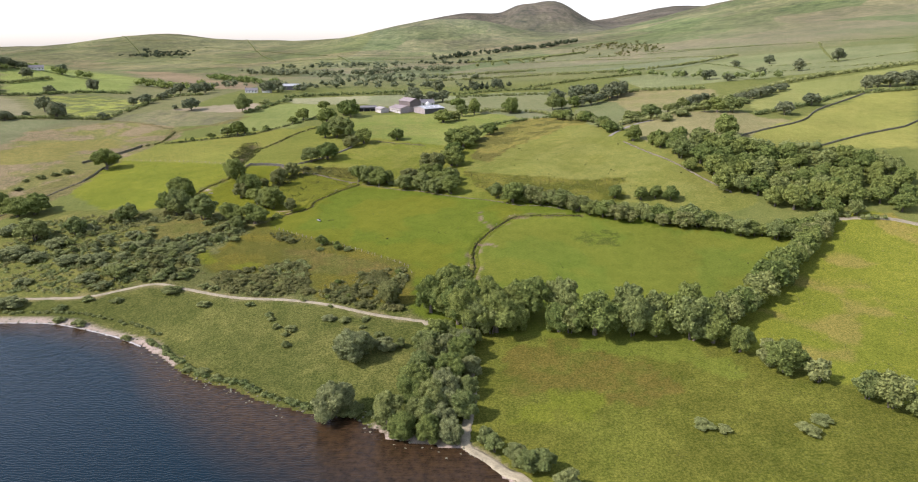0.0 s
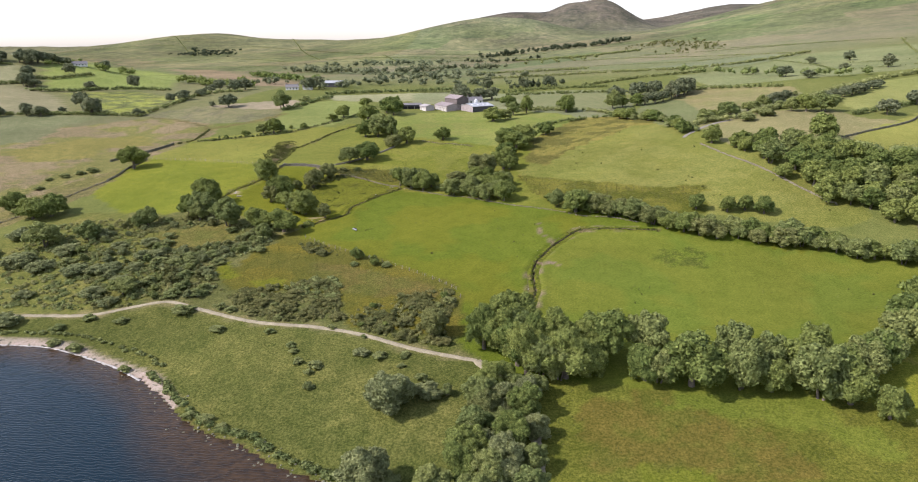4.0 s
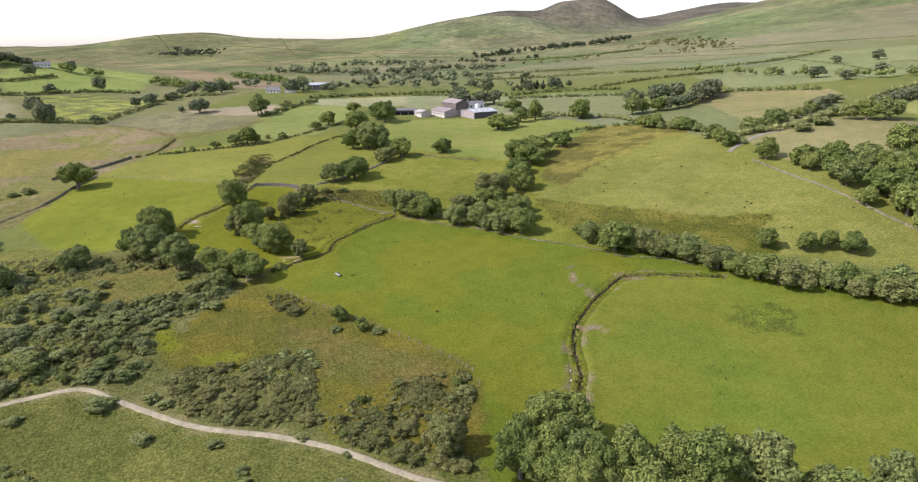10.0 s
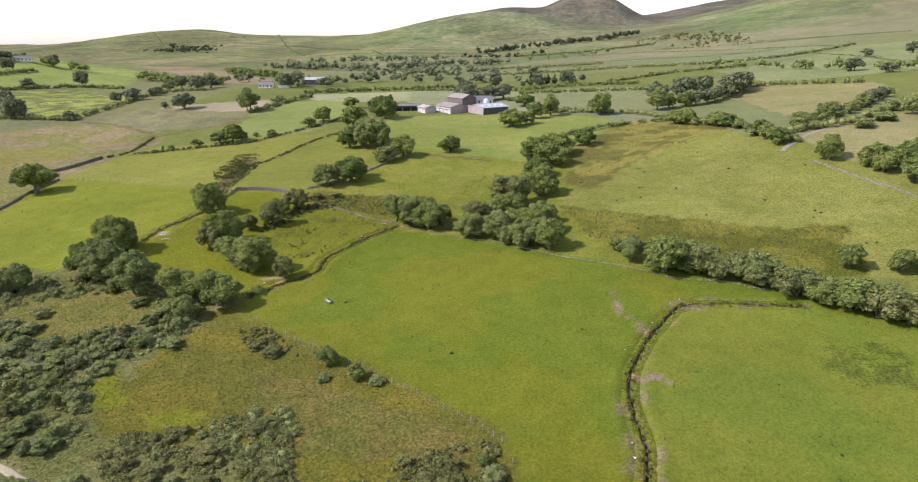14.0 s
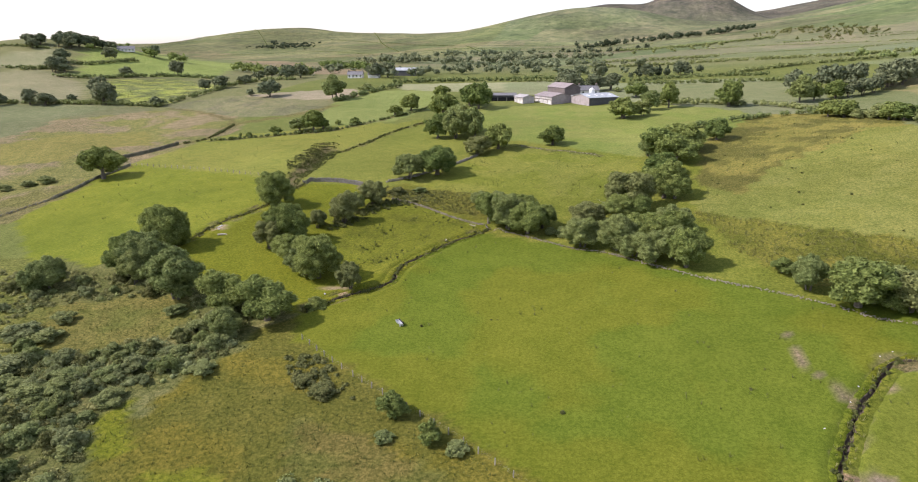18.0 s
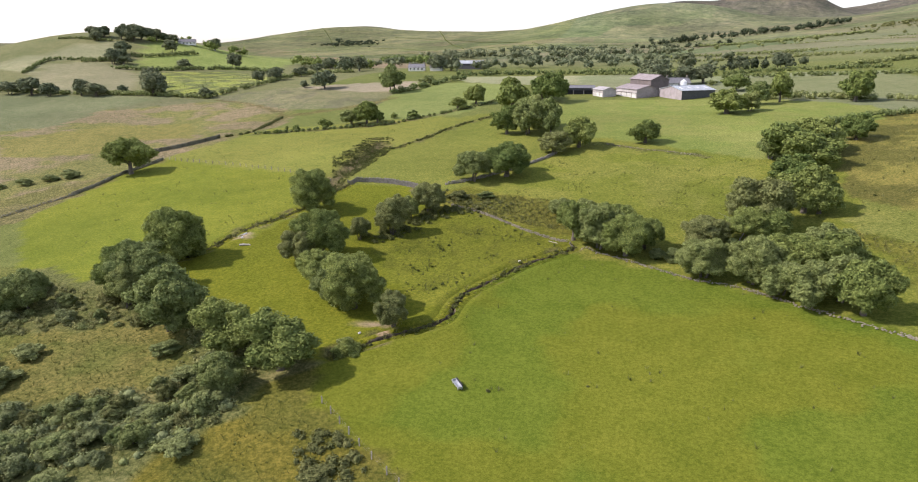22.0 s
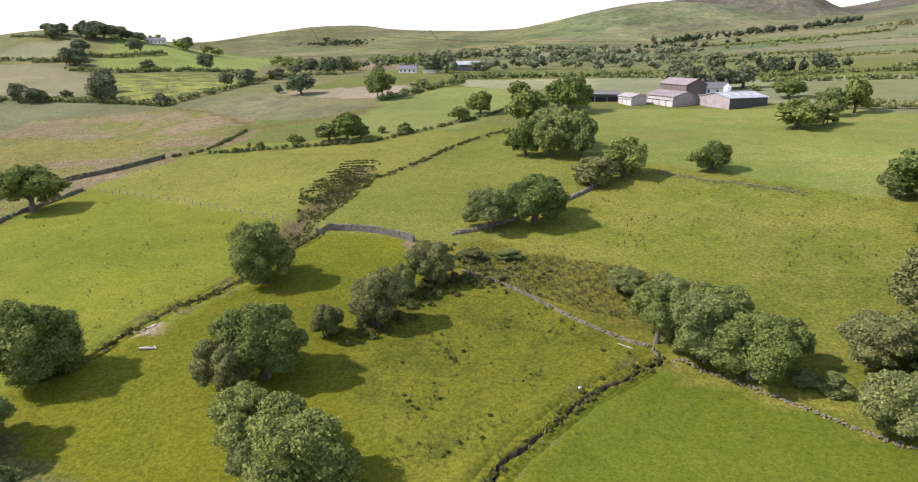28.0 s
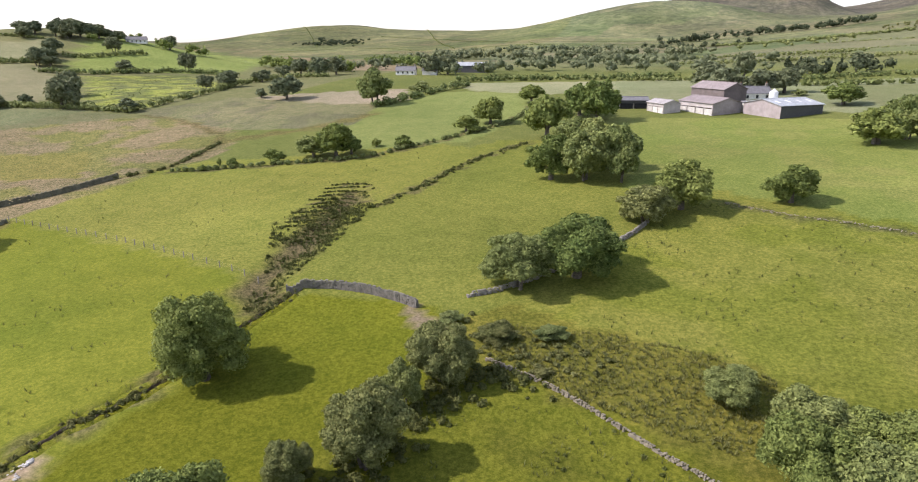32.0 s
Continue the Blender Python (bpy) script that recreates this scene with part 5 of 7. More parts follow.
grow("oak", 81.2, 544.1, 14.6, 17.0)
grow("oak", 99.4, 550.9, 16.0, 17.0)
grow("oak", 111.6, 550.3, 16.0, 17.0)
grow("oak", 128.3, 548.5, 16.0, 17.0)
grow("bush", 79.2, 471.1, 7.5, 15.3)
grow("bush", 87.8, 449.1, 7.2, 15.3)
grow("bush", 89.6, 401.1, 5.8, 14.4)
grow("bush", 108.8, 405.7, 6.5, 15.3)
grow("ash", 120.4, 408.2, 10.3, 14.6)
grow("oak", 163.5, 410.8, 11.1, 13.9)
grow("ash", 171.8, 408.6, 12.5, 16.2)
grow("bush", 193.8, 443.6, 5.7, 14.2)
grow("bush", 157.3, 429.8, 6.2, 15.3)
grow("bush", 139.0, 403.4, 5.8, 14.4)
grow("bush", 126.8, 393.1, 5.7, 14.1)
grow("oak", 304.5, 463.9, 12.4, 17.0)
grow("oak", 316.7, 464.0, 12.4, 17.0)
grow("oak", 298.5, 467.5, 10.0, 13.8)
grow("oak", 322.0, 465.9, 10.8, 17.0)
grow("oak", -210.1, 306.7, 12.2, 17.0)
grow("oak", -217.2, 304.0, 11.5, 17.0)
grow("oak", -232.5, 313.8, 10.7, 13.0)
grow("bush", -236.9, 369.9, 3.3, 8.2)
grow("bush", -232.2, 373.9, 4.2, 10.3)
grow("bush", -242.5, 365.0, 3.5, 8.7)
grow("bush", -248.0, 360.2, 2.4, 6.0)
grow("bush", -243.5, 345.1, 2.8, 7.0)
grow("bush", -62.6, 194.6, 1.7, 4.2)
grow("bush", -52.1, 175.6, 1.7, 4.2)
grow("bush", -88.8, 204.6, 1.9, 4.8)
grow("bush", -58.5, 186.2, 1.5, 3.7)
grow("bush", -30.3, 184.5, 1.5, 3.7)
# silvery willow leaf on these farther shrubs, partly for the grey of distance haze
grow("willow", -205.0, 280.9, 5.7, 13.3)
grow("ash", -188.6, 271.9, 11.7, 17.0)
grow("willow", -173.2, 263.6, 5.1, 12.5)
grow("ash", -172.3, 275.8, 8.9, 11.6)
grow("willow", -187.6, 254.2, 5.9, 14.6)
grow("willow", -175.0, 249.9, 4.8, 12.0)
grow("willow", -159.0, 245.3, 4.8, 11.8)
grow("willow", -141.7, 228.7, 3.9, 9.7)
grow("willow", -146.4, 246.4, 4.3, 10.8)
grow("willow", -137.6, 248.0, 3.6, 7.9)
grow("willow", -166.8, 229.1, 3.4, 8.4)
grow("willow", -159.7, 211.1, 5.0, 12.4)
grow("willow", -154.6, 267.1, 3.1, 7.7)
grow("bush", -127.4, 252.4, 3.3, 8.1)
grow("willow", -160.2, 294.6, 4.5, 11.1)
grow("willow", -168.4, 278.4, 4.3, 10.5)
grow("willow", -208.4, 262.5, 6.1, 15.0)
grow("ash", -224.6, 270.5, 10.4, 17.0)
grow("willow", -200.8, 244.9, 5.7, 14.1)
grow("bush", -140.9, 208.8, 2.6, 6.5)
grow("bush", -103.4, 215.0, 4.0, 9.8)
grow("bush", -122.3, 211.9, 2.6, 6.5)
grow("bush", -61.0, 191.4, 1.7, 4.0)
grow("bush", -53.2, 184.6, 2.4, 5.9)
grow("bush", -52.5, 175.4, 2.9, 3.8)
grow("bush", -87.3, 203.9, 2.5, 6.1)
grow("bush", -36.7, 189.0, 2.2, 5.5)
grow("bush", -30.4, 188.6, 2.0, 3.6)
grow("bush", -24.4, 178.7, 3.2, 5.1)
grow("bush", -17.5, 173.1, 4.3, 4.9)
grow("bush", -142.1, 228.7, 3.6, 8.9)
grow("willow", -133.0, 223.2, 3.2, 7.9)
grow("bush", -167.9, 254.7, 3.3, 8.0)
grow("willow", -173.7, 251.0, 3.3, 7.5)
grow("bush", -130.5, 252.1, 3.6, 9.0)
grow("bush", -107.4, 250.8, 3.1, 7.8)
grow("willow", -139.5, 257.0, 3.7, 9.2)
grow("bush", -112.6, 257.6, 3.3, 7.6)
grow("bush", -120.0, 255.8, 3.6, 9.0)
grow("willow", -151.2, 245.5, 4.1, 10.3)
grow("willow", -135.8, 237.0, 4.0, 9.8)
grow("bush", -125.8, 236.3, 4.0, 9.7)
grow("bush", -113.0, 226.7, 3.7, 9.3)
grow("bush", -103.6, 226.0, 3.7, 9.2)
grow("ash", -131.4, 229.7, 6.5, 11.9)
grow("bush", -92.4, 217.2, 2.8, 5.9)
grow("bush", -88.2, 215.4, 2.4, 5.9)
grow("gorse", -79.6, 219.5, 2.6, 7.7)
grow("gorse", -71.0, 214.3, 2.9, 8.5)
grow("gorse", -62.1, 212.4, 2.9, 8.4)
grow("gorse", -58.8, 218.4, 2.6, 6.5)
grow("gorse", -63.8, 230.4, 2.7, 8.1)
grow("gorse", -53.1, 209.2, 2.1, 6.2)
grow("gorse", -70.7, 223.8, 3.1, 8.9)
grow("gorse", -79.7, 229.5, 2.4, 6.9)
grow("gorse", -80.6, 213.4, 1.8, 6.2)
grow("gorse", -43.0, 206.3, 2.1, 6.2)
grow("gorse", -37.6, 202.2, 2.4, 6.9)
grow("gorse", -32.1, 206.2, 2.4, 7.0)
grow("gorse", -26.2, 209.0, 2.4, 6.2)
grow("gorse", -31.9, 216.3, 2.2, 6.3)
grow("alder", -23.8, 199.8, 8.8, 9.7)
grow("gorse", -32.5, 198.4, 2.3, 6.7)
grow("bush", -20.6, 217.8, 3.4, 6.4)
grow("gorse", -40.6, 210.4, 2.1, 6.2)
grow("gorse", -20.6, 196.1, 2.5, 6.2)
grow("bush", -73.6, 164.0, 2.4, 6.0)
grow("bush", -78.3, 165.9, 2.0, 4.8)
grow("bush", -68.7, 161.5, 1.9, 4.7)
grow("bush", -127.8, 197.5, 3.1, 7.6)
grow("bush", -136.5, 200.5, 2.5, 6.2)
grow("bush", -106.7, 186.8, 2.3, 5.6)
grow("oak", -54.8, 343.0, 10.6, 11.7)
grow("ash", -49.0, 339.8, 11.4, 13.4)
grow("oak", -43.0, 336.7, 9.8, 12.2)
grow("oak", -39.2, 340.9, 8.3, 9.7)
grow("oak", -45.9, 348.4, 8.9, 13.4)
grow("ash", -51.9, 350.7, 8.5, 12.2)
grow("ash", -59.5, 359.1, 4.9, 9.0)
grow("bush", -36.5, 336.2, 2.8, 5.3)
grow("bush", -33.4, 334.8, 3.8, 6.1)
grow("ash", -28.0, 326.9, 9.1, 12.4)
grow("alder", -27.8, 341.9, 8.0, 12.2)
grow("bush", -21.5, 341.1, 3.7, 6.7)
grow("oak", -18.2, 346.3, 8.2, 13.1)
grow("oak", -13.3, 348.3, 7.8, 11.6)
grow("alder", -15.5, 354.7, 13.1, 17.0)
grow("ash", -19.6, 325.1, 9.9, 13.1)
grow("oak", -11.8, 330.3, 9.3, 13.4)
grow("ash", -15.3, 320.4, 7.1, 10.2)
grow("ash", -11.2, 316.8, 9.0, 11.8)
grow("oak", -5.4, 326.7, 10.6, 11.8)
grow("ash", -4.8, 335.9, 8.4, 12.3)
grow("ash", -6.4, 318.3, 9.9, 9.7)
grow("oak", -4.3, 363.3, 12.5, 13.8)
grow("oak", -1.3, 362.5, 9.4, 11.0)
grow("oak", -3.1, 385.0, 8.2, 14.4)
grow("oak", 2.8, 397.6, 11.1, 17.0)
grow("oak", -1.5, 404.4, 12.3, 17.0)
grow("oak", 6.9, 412.6, 12.0, 17.0)
grow("ash", -5.4, 407.4, 8.0, 10.5)
grow("oak", 20.8, 425.8, 8.7, 11.9)
grow("oak", -41.3, 426.2, 8.4, 11.3)
grow("oak", -62.7, 420.2, 10.8, 14.5)
grow("alder", -69.6, 412.4, 8.3, 12.2)
grow("ash", -135.7, 299.7, 12.1, 15.2)
grow("ash", -134.2, 293.8, 9.0, 9.1)
grow("ash", -119.1, 287.9, 13.1, 15.6)
grow("oak", -103.9, 283.4, 10.4, 13.3)
grow("oak", -93.0, 280.9, 10.5, 14.4)
grow("ash", -98.7, 273.8, 6.8, 8.9)
grow("bush", -105.6, 275.8, 3.1, 7.6)
grow("bush", -114.8, 281.2, 3.3, 8.2)
grow("bush", -100.3, 279.9, 2.4, 6.0)
grow("haw", -84.7, 287.7, 4.4, 6.9)
grow("oak", -100.1, 308.4, 9.6, 13.0)
grow("oak", -90.6, 302.9, 12.4, 14.4)
grow("ash", -94.6, 303.8, 9.1, 10.7)
grow("oak", -139.5, 314.9, 14.4, 15.5)
grow("oak", -107.4, 323.0, 12.1, 13.3)
grow("alder", -111.0, 318.5, 9.0, 9.5)
grow("alder", -97.4, 339.6, 10.2, 10.4)
grow("ash", -96.9, 349.9, 7.2, 6.1)
grow("alder", -93.8, 355.9, 8.8, 9.6)
grow("alder", -104.0, 334.7, 6.1, 6.7)
grow("bush", -96.8, 369.8, 2.3, 5.8)
grow("gorse", -89.2, 367.2, 3.1, 7.7)
grow("gorse", -82.1, 360.0, 1.5, 3.7)
grow("oak", -523.2, 715.5, 14.1, 17.0)
grow("oak", -523.4, 723.1, 16.0, 17.0)
grow("oak", -518.9, 726.5, 16.0, 17.0)
grow("oak", -512.7, 729.5, 15.5, 17.0)
grow("oak", -508.6, 734.8, 13.9, 17.0)
grow("oak", -505.0, 740.7, 13.5, 17.0)
grow("oak", -500.1, 745.3, 10.1, 17.0)
grow("oak", -495.6, 750.4, 9.5, 17.0)
grow("oak", -549.0, 708.1, 11.8, 17.0)
grow("oak", -541.0, 713.5, 11.8, 17.0)
grow("ash", -512.0, 717.0, 13.9, 17.0)
grow("willow", -30.1, 168.1, 11.6, 15.2)
grow("willow", -22.3, 172.4, 5.0, 8.9)
grow("bush", -43.1, 198.8, 1.2, 3.0)
grow("bush", -53.6, 203.7, 1.7, 4.3)
grow("bush", -58.2, 186.3, 2.4, 3.9)
grow("bush", -54.1, 181.5, 1.9, 3.7)
grow("willow", -41.9, 190.2, 2.1, 5.8)
grow("bush", -30.0, 190.3, 1.6, 3.9)
grow("bush", -134.2, 214.6, 2.5, 6.3)
grow("bush", -105.6, 216.8, 2.5, 6.3)
grow("bush", -88.6, 205.2, 1.8, 4.4)
grow("bush", -71.4, 201.8, 2.0, 4.8)
grow("willow", -31.5, 142.4, 12.6, 13.7)
grow("bush", -27.5, 143.2, 3.6, 8.9)
grow("ash", -436.5, 523.5, 9.9, 17.0)
grow("oak", -418.8, 523.7, 13.4, 17.0)
grow("ash", -401.9, 521.3, 9.5, 14.5)
grow("ash", -380.7, 525.3, 11.6, 14.4)
grow("oak", -367.9, 523.8, 9.3, 15.8)
grow("oak", -327.1, 527.0, 16.0, 17.0)
grow("ash", -478.1, 662.8, 10.2, 17.0)
grow("oak", -461.5, 648.8, 8.7, 16.0)
grow("oak", -536.6, 699.7, 9.7, 15.5)

# ---- rows and woods ----
wood([(-181.8, 280.1), (-162.1, 299.2), (-135.6, 295.3), (-97.5, 285.2), (-94.5, 267.1), (-108.3, 256.1), (-105.3, 242.6), (-96.4, 227.8), (-101.4, 225.5), (-113.6, 225.0), (-136.0, 219.0)], 9.0, 3.5, 4.5, ["bush", "willow", "gorse", "bush", "ash"], "shrubs on the rough ground")
wood([(-93.5, 225.0), (-91.2, 230.2), (-80.0, 229.6), (-70.8, 234.7), (-58.8, 231.4), (-54.0, 218.3), (-53.8, 207.3), (-71.7, 208.2), (-84.3, 214.9)], 6.5, 1.9, 3.7, ["gorse", "bush", "gorse"], "shrubs on the rough ground")
wood([(-49.8, 207.2), (-48.6, 213.6), (-39.7, 218.1), (-33.4, 224.1), (-20.6, 227.9), (-18.7, 218.1), (-20.3, 207.3), (-20.2, 194.4), (-30.0, 196.8), (-40.5, 200.3)], 6.5, 2.4, 3.9, ["gorse", "bush", "alder", "oak"], "shrubs on the rough ground")
row([(-4.9, 190.3), (6.3, 181.6), (18.7, 181.3), (29.6, 180.7), (41.3, 179.3), (51.2, 177.4), (59.1, 174.6), (67.3, 173.2), (73.4, 170.9)], 5.6, 13.6, 12.0, ["oak", "oak", "ash"], "row of trees above the lower field")
row([(-2.9000000000000004, 198.3), (8.3, 189.6), (20.7, 189.3), (31.6, 188.7), (43.3, 187.3), (53.2, 185.4), (61.1, 182.6), (69.3, 181.2), (75.4, 178.9)], 6.0, 13.4, 11.5, ["oak", "ash", "oak"], "row of trees above the lower field")
row([(77.0, 176.3), (87.0, 184.3), (100.1, 196.0), (118.7, 215.4), (137.2, 235.9), (151.1, 252.4)], 5.2, 10.5, 10.0, ["oak", "ash", "oak"], "tall hedge of trees")
row([(80.9, 166.4), (86.9, 154.3), (93.7, 148.0), (101.6, 141.0), (108.3, 132.0)], 5.5, 9.5, 9.0, ["ash", "oak", "bush"], "trees along the lane")
row([(25.0, 299.1), (37.7, 294.1), (46.6, 291.3), (56.6, 280.8), (67.1, 275.1), (79.0, 270.5), (91.7, 265.7), (105.8, 262.6), (124.5, 249.6), (142.0, 247.6)], 5.2, 7.5, 9.0, ["oak", "ash"], "hedgerow trees by the field wall")
row([(26.5, 295.1), (39.2, 290.1), (48.1, 287.3), (58.1, 276.8), (68.6, 271.1), (80.5, 266.5), (93.2, 261.7), (107.3, 258.6), (126.0, 245.6), (143.5, 243.6)], 4.6, 7.6, 9.0, ["alder", "oak", "ash"], "hedgerow trees by the field wall")
row([(74.5, 292.9), (83.2, 290.7), (91.4, 290.1), (99.0, 288.4)], 7.0, 7.0, 8.0, ["oak"], "trees behind the hedgerow")
wood([(93.4, 367.8), (107.8, 338.5), (117.1, 310.3), (125.7, 287.5), (141.3, 274.5), (154.7, 256.2), (175.9, 259.9), (188.6, 256.5), (211.4, 290.8), (201.3, 303.7), (180.2, 317.1), (164.3, 327.1), (142.1, 339.9), (113.0, 357.3)], 9.0, 10.4, 11.5, ["oak", "oak", "ash", "oak"], "wood on the bank")
wood([(-20.5, 135.3), (-11.7, 131.3), (0.1, 129.8), (4.6, 142.6), (6.2, 158.3), (5.4, 173.5), (-8.0, 181.8), (-10.4, 158.8), (-12.9, 148.2), (-19.3, 143.4)], 6.0, 8.6, 9.0, ["willow", "ash", "alder", "willow", "oak"], "trees by the water")
wood([(5.8, 134.4), (13.0, 126.6), (21.3, 119.4), (28.3, 115.7), (21.4, 111.4), (14.9, 118.7), (6.3, 129.0)], 5.0, 7.5, 7.5, ["ash", "bush"], "trees beside the track")
wood([(-12.2, 191.1), (-4.4, 183.8), (8.2, 178.3), (15.5, 179.8), (14.4, 190.5), (3.1, 196.4), (-8.6, 196.7)], 6.4, 13.5, 10.5, ["oak", "ash"], "trees at the field corner")

row([(73.7, 513.5), (92.3, 519.4), (114.8, 531.5), (137.8, 556.4)], 7.0, 12.0, 12.0, ["oak", "ash", "oak"], "trees beyond the farm")
row([(68.7, 458.9), (81.2, 441.2), (89.2, 413.0), (91.5, 386.8)], 6.0, 7.0, 9.0, ["ash", "bush", "oak"], "trees along the upper lane")
row([(105.6, 405.3), (136.1, 428.4), (187.8, 488.1)], 6.5, 6.5, 9.0, ["bush", "ash", "haw"], "trees along the upper lane")
row([(155.5, 415.3), (169.0, 422.1), (203.1, 458.7), (242.5, 488.2)], 8.0, 7.0, 9.0, ["ash", "haw", "oak"], "trees along the upper lane")
wood(THICKET, 6.0, 3.2, 4.6, ["willow", "bush", "gorse", "willow", "ash"], "shrubs on the rough ground")

# ---- hedges ----
hedge([(-287.0, 523.4), (-283.3, 547.9), (-281.3, 576.9), (-285.1, 609.4), (-277.2, 647.4), (-256.4, 652.9)], 3, 3)
hedge([(-368.0, 529.1), (-344.6, 527.2), (-319.3, 525.5), (-286.5, 521.1)], 3, 3)
hedge([(-457.6, 632.2), (-426.8, 643.8), (-403.5, 670.9), (-382.1, 692.5), (-347.9, 691.4)], 3.5, 4)
hedge([(-177.7, 536.7), (-168.9, 555.6), (-161.6, 584.6), (-154.1, 600.0)], 3, 3.5)
hedge([(-166.5, 623.0), (-143.8, 635.7), (-114.1, 651.3), (-83.2, 664.3), (-51.4, 681.6)], 3, 3)
hedge([(-493.9, 638.9), (-481.5, 650.5), (-477.6, 666.3)], 3, 3)
hedge([(-84.2, 652.8), (-52.1, 649.3), (-24.8, 650.9)], 2.2, 2.4)
hedge([(18.2, 523.6), (32.3, 521.0), (46.8, 505.1)], 2.5, 2.5)
hedge([(-3.9, 631.0), (43.9, 645.6), (87.4, 631.8)], 2.5, 2.5)
hedge([(-2.2, 609.6), (41.1, 603.3), (93.4, 593.0)], 2.5, 2.5)
hedge([(2.8, 517.5), (35.3, 514.3), (65.2, 494.4), (84.8, 433.2)], 2.5, 3)
hedge([(99.8, 398.2), (126.4, 403.7), (163.8, 437.2), (204.8, 480.3), (230.5, 500.3), (291.6, 533.2), (380.5, 550.0)], 3.5, 4)
hedge([(-42.5, 835.7), (95.5, 816.4), (179.1, 793.9), (269.2, 807.5), (352.4, 843.9)], 3, 3)
hedge([(67.9, 656.7), (129.8, 708.4), (191.8, 734.0)], 3, 3)
hedge([(-46.2, 928.3), (28.7, 916.7), (106.4, 894.3)], 3, 3)
hedge([(181.4, 396.9), (227.1, 423.6), (267.1, 447.9), (312.9, 446.9)], 3, 3)
hedge([(16.6, 1173.5), (114.9, 1125.5), (215.4, 1135.8)], 4, 5)
hedge([(134.9, 566.6), (163.9, 562.9), (198.2, 533.5)], 3, 3)
hedge([(134.5, 354.0), (159.5, 337.0), (186.3, 329.3)], 5, 6)
hedge([(159.5, 260.8), (166.8, 256.5), (174.1, 252.7)], 2.2, 3)
hedge(BANK[:5], 0.9, 1.7, GORSE, "low gorse growing along an old field bank", 0.8)
hedge([(-204.2, 443.4), (-178.8, 449.8), (-149.2, 458.8), (-140.5, 469.8), (-129.6, 483.7), (-115.7, 509.3), (-112.8, 545.6)], 1.2, 1.6)
hedge([(14.7, 448.6), (49.1, 467.7), (73.9, 464.0), (92.5, 414.5), (96.4, 383.8)], 2.5, 3)
hedge([(-573.6, 693.0), (-523.9, 703.6)], 2.2, 2.6)
hedge([(-503.6, 591.8), (-521.2, 629.8), (-499.2, 643.7), (-471.2, 655.0)], 2.6, 2.8)
hedge([(-467.8, 525.3), (-444.6, 531.2), (-406.4, 529.7), (-350.2, 531.0), (-317.7, 533.5)], 2.2, 2.8)
hedge([(-482.3, 671.1), (-463.5, 688.8), (-452.6, 730.7)], 3.5, 3.5)
hedge([(x + 1.2, y + 2.6) for x, y in SHORE[8:19]], 0.9, 2.4, BUSH, "fringe of sallow and sedge along the lake edge")
hedge([(x + 3.0, y + 7.0) for x, y in SHORE[3:9]], 0.7, 1.6, BUSH, "low bramble along the top of the beach", 0.6)


# ---- walls and fences ----
stone_wall([(-125.8, 373.5), (-120.7, 375.9), (-113.4, 375.9), (-106.7, 374.2), (-102.9, 372.7)], 1.3, 0.6, block=0.27)
stone_wall([(-89.4, 361.4), (-82.0, 358.2), (-76.1, 354.7), (-65.4, 347.0), (-56.5, 341.9), (-53.9, 339.9)], 0.42, 0.4, RUBBLE, "low tumbled dry stone wall", block=0.24, ruin=0.4)
stone_wall([(-53.9, 339.9), (-42.7, 334.1), (-30.1, 325.9), (-21.4, 322.5), (-12.7, 315.9), (0.4, 306.6), (17.4, 297.2), (27.7, 289.8), (38.5, 287.4), (48.5, 282.0)], 0.26, 0.36, RUBBLE, "low ruined stone wall under the hedgerow trees", block=0.24, ruin=0.55)
stone_wall([(-234.5, 395.0), (-230.4, 402.5), (-227.6, 408.3), (-222.0, 418.5), (-219.3, 427.0), (-216.5, 436.8)], 1.3, 0.7, MOSSY, "dark dry stone wall between pasture and moor")
stone_wall(LOWER_WALL[4:], 0.8, 0.6, MOSSY, ruin=0.2)
stone_wall(LOWER_WALL[:5], 0.45, 0.6, MOSSY, "low tumbled wall along the foot of the moor", ruin=0.55)
stone_wall([(-96.2, 377.6), (-90.4, 381.7), (-79.4, 394.4), (-71.8, 406.1), (-68.7, 413.1)], 0.7, 0.6, block=0.3, ruin=0.4)
stone_wall([(151.2, 351.7), (169.6, 361.1), (201.6, 379.8), (227.4, 409.5), (273.2, 444.9), (287.7, 456.1)], 0.9, 0.55, MOSSY, "mossy dry stone wall on the hillside", 0.6)
stone_wall([(187.6, 333.3), (205.1, 342.1), (222.3, 350.4), (239.1, 357.1), (249.8, 361.3), (263.6, 371.1)], 0.9, 0.55, MOSSY, "mossy dry stone wall on the hillside", 0.6)
stone_wall([(93.0, 362.0), (100.2, 345.1), (110.6, 327.0), (119.0, 307.5), (127.2, 291.2)], 0.55, 0.45, RUBBLE, "low field wall along the edge of the wood", 0.4, 0.3)
stone_wall([(-53.7, 424.3), (-42.7, 418.4), (-31.8, 414.7), (-23.9, 410.9)], 0.25, 0.4, RUBBLE, "low ruined field wall", block=0.3, ruin=0.85)
fence([(-214.0, 399.1), (-194.7, 394.6), (-174.4, 389.8), (-150.6, 382.6), (-133.5, 377.2)])
fence([(-82.0, 274.1), (-67.1, 262.4), (-44.1, 246.7), (-19.1, 226.8), (-18.7, 218)])

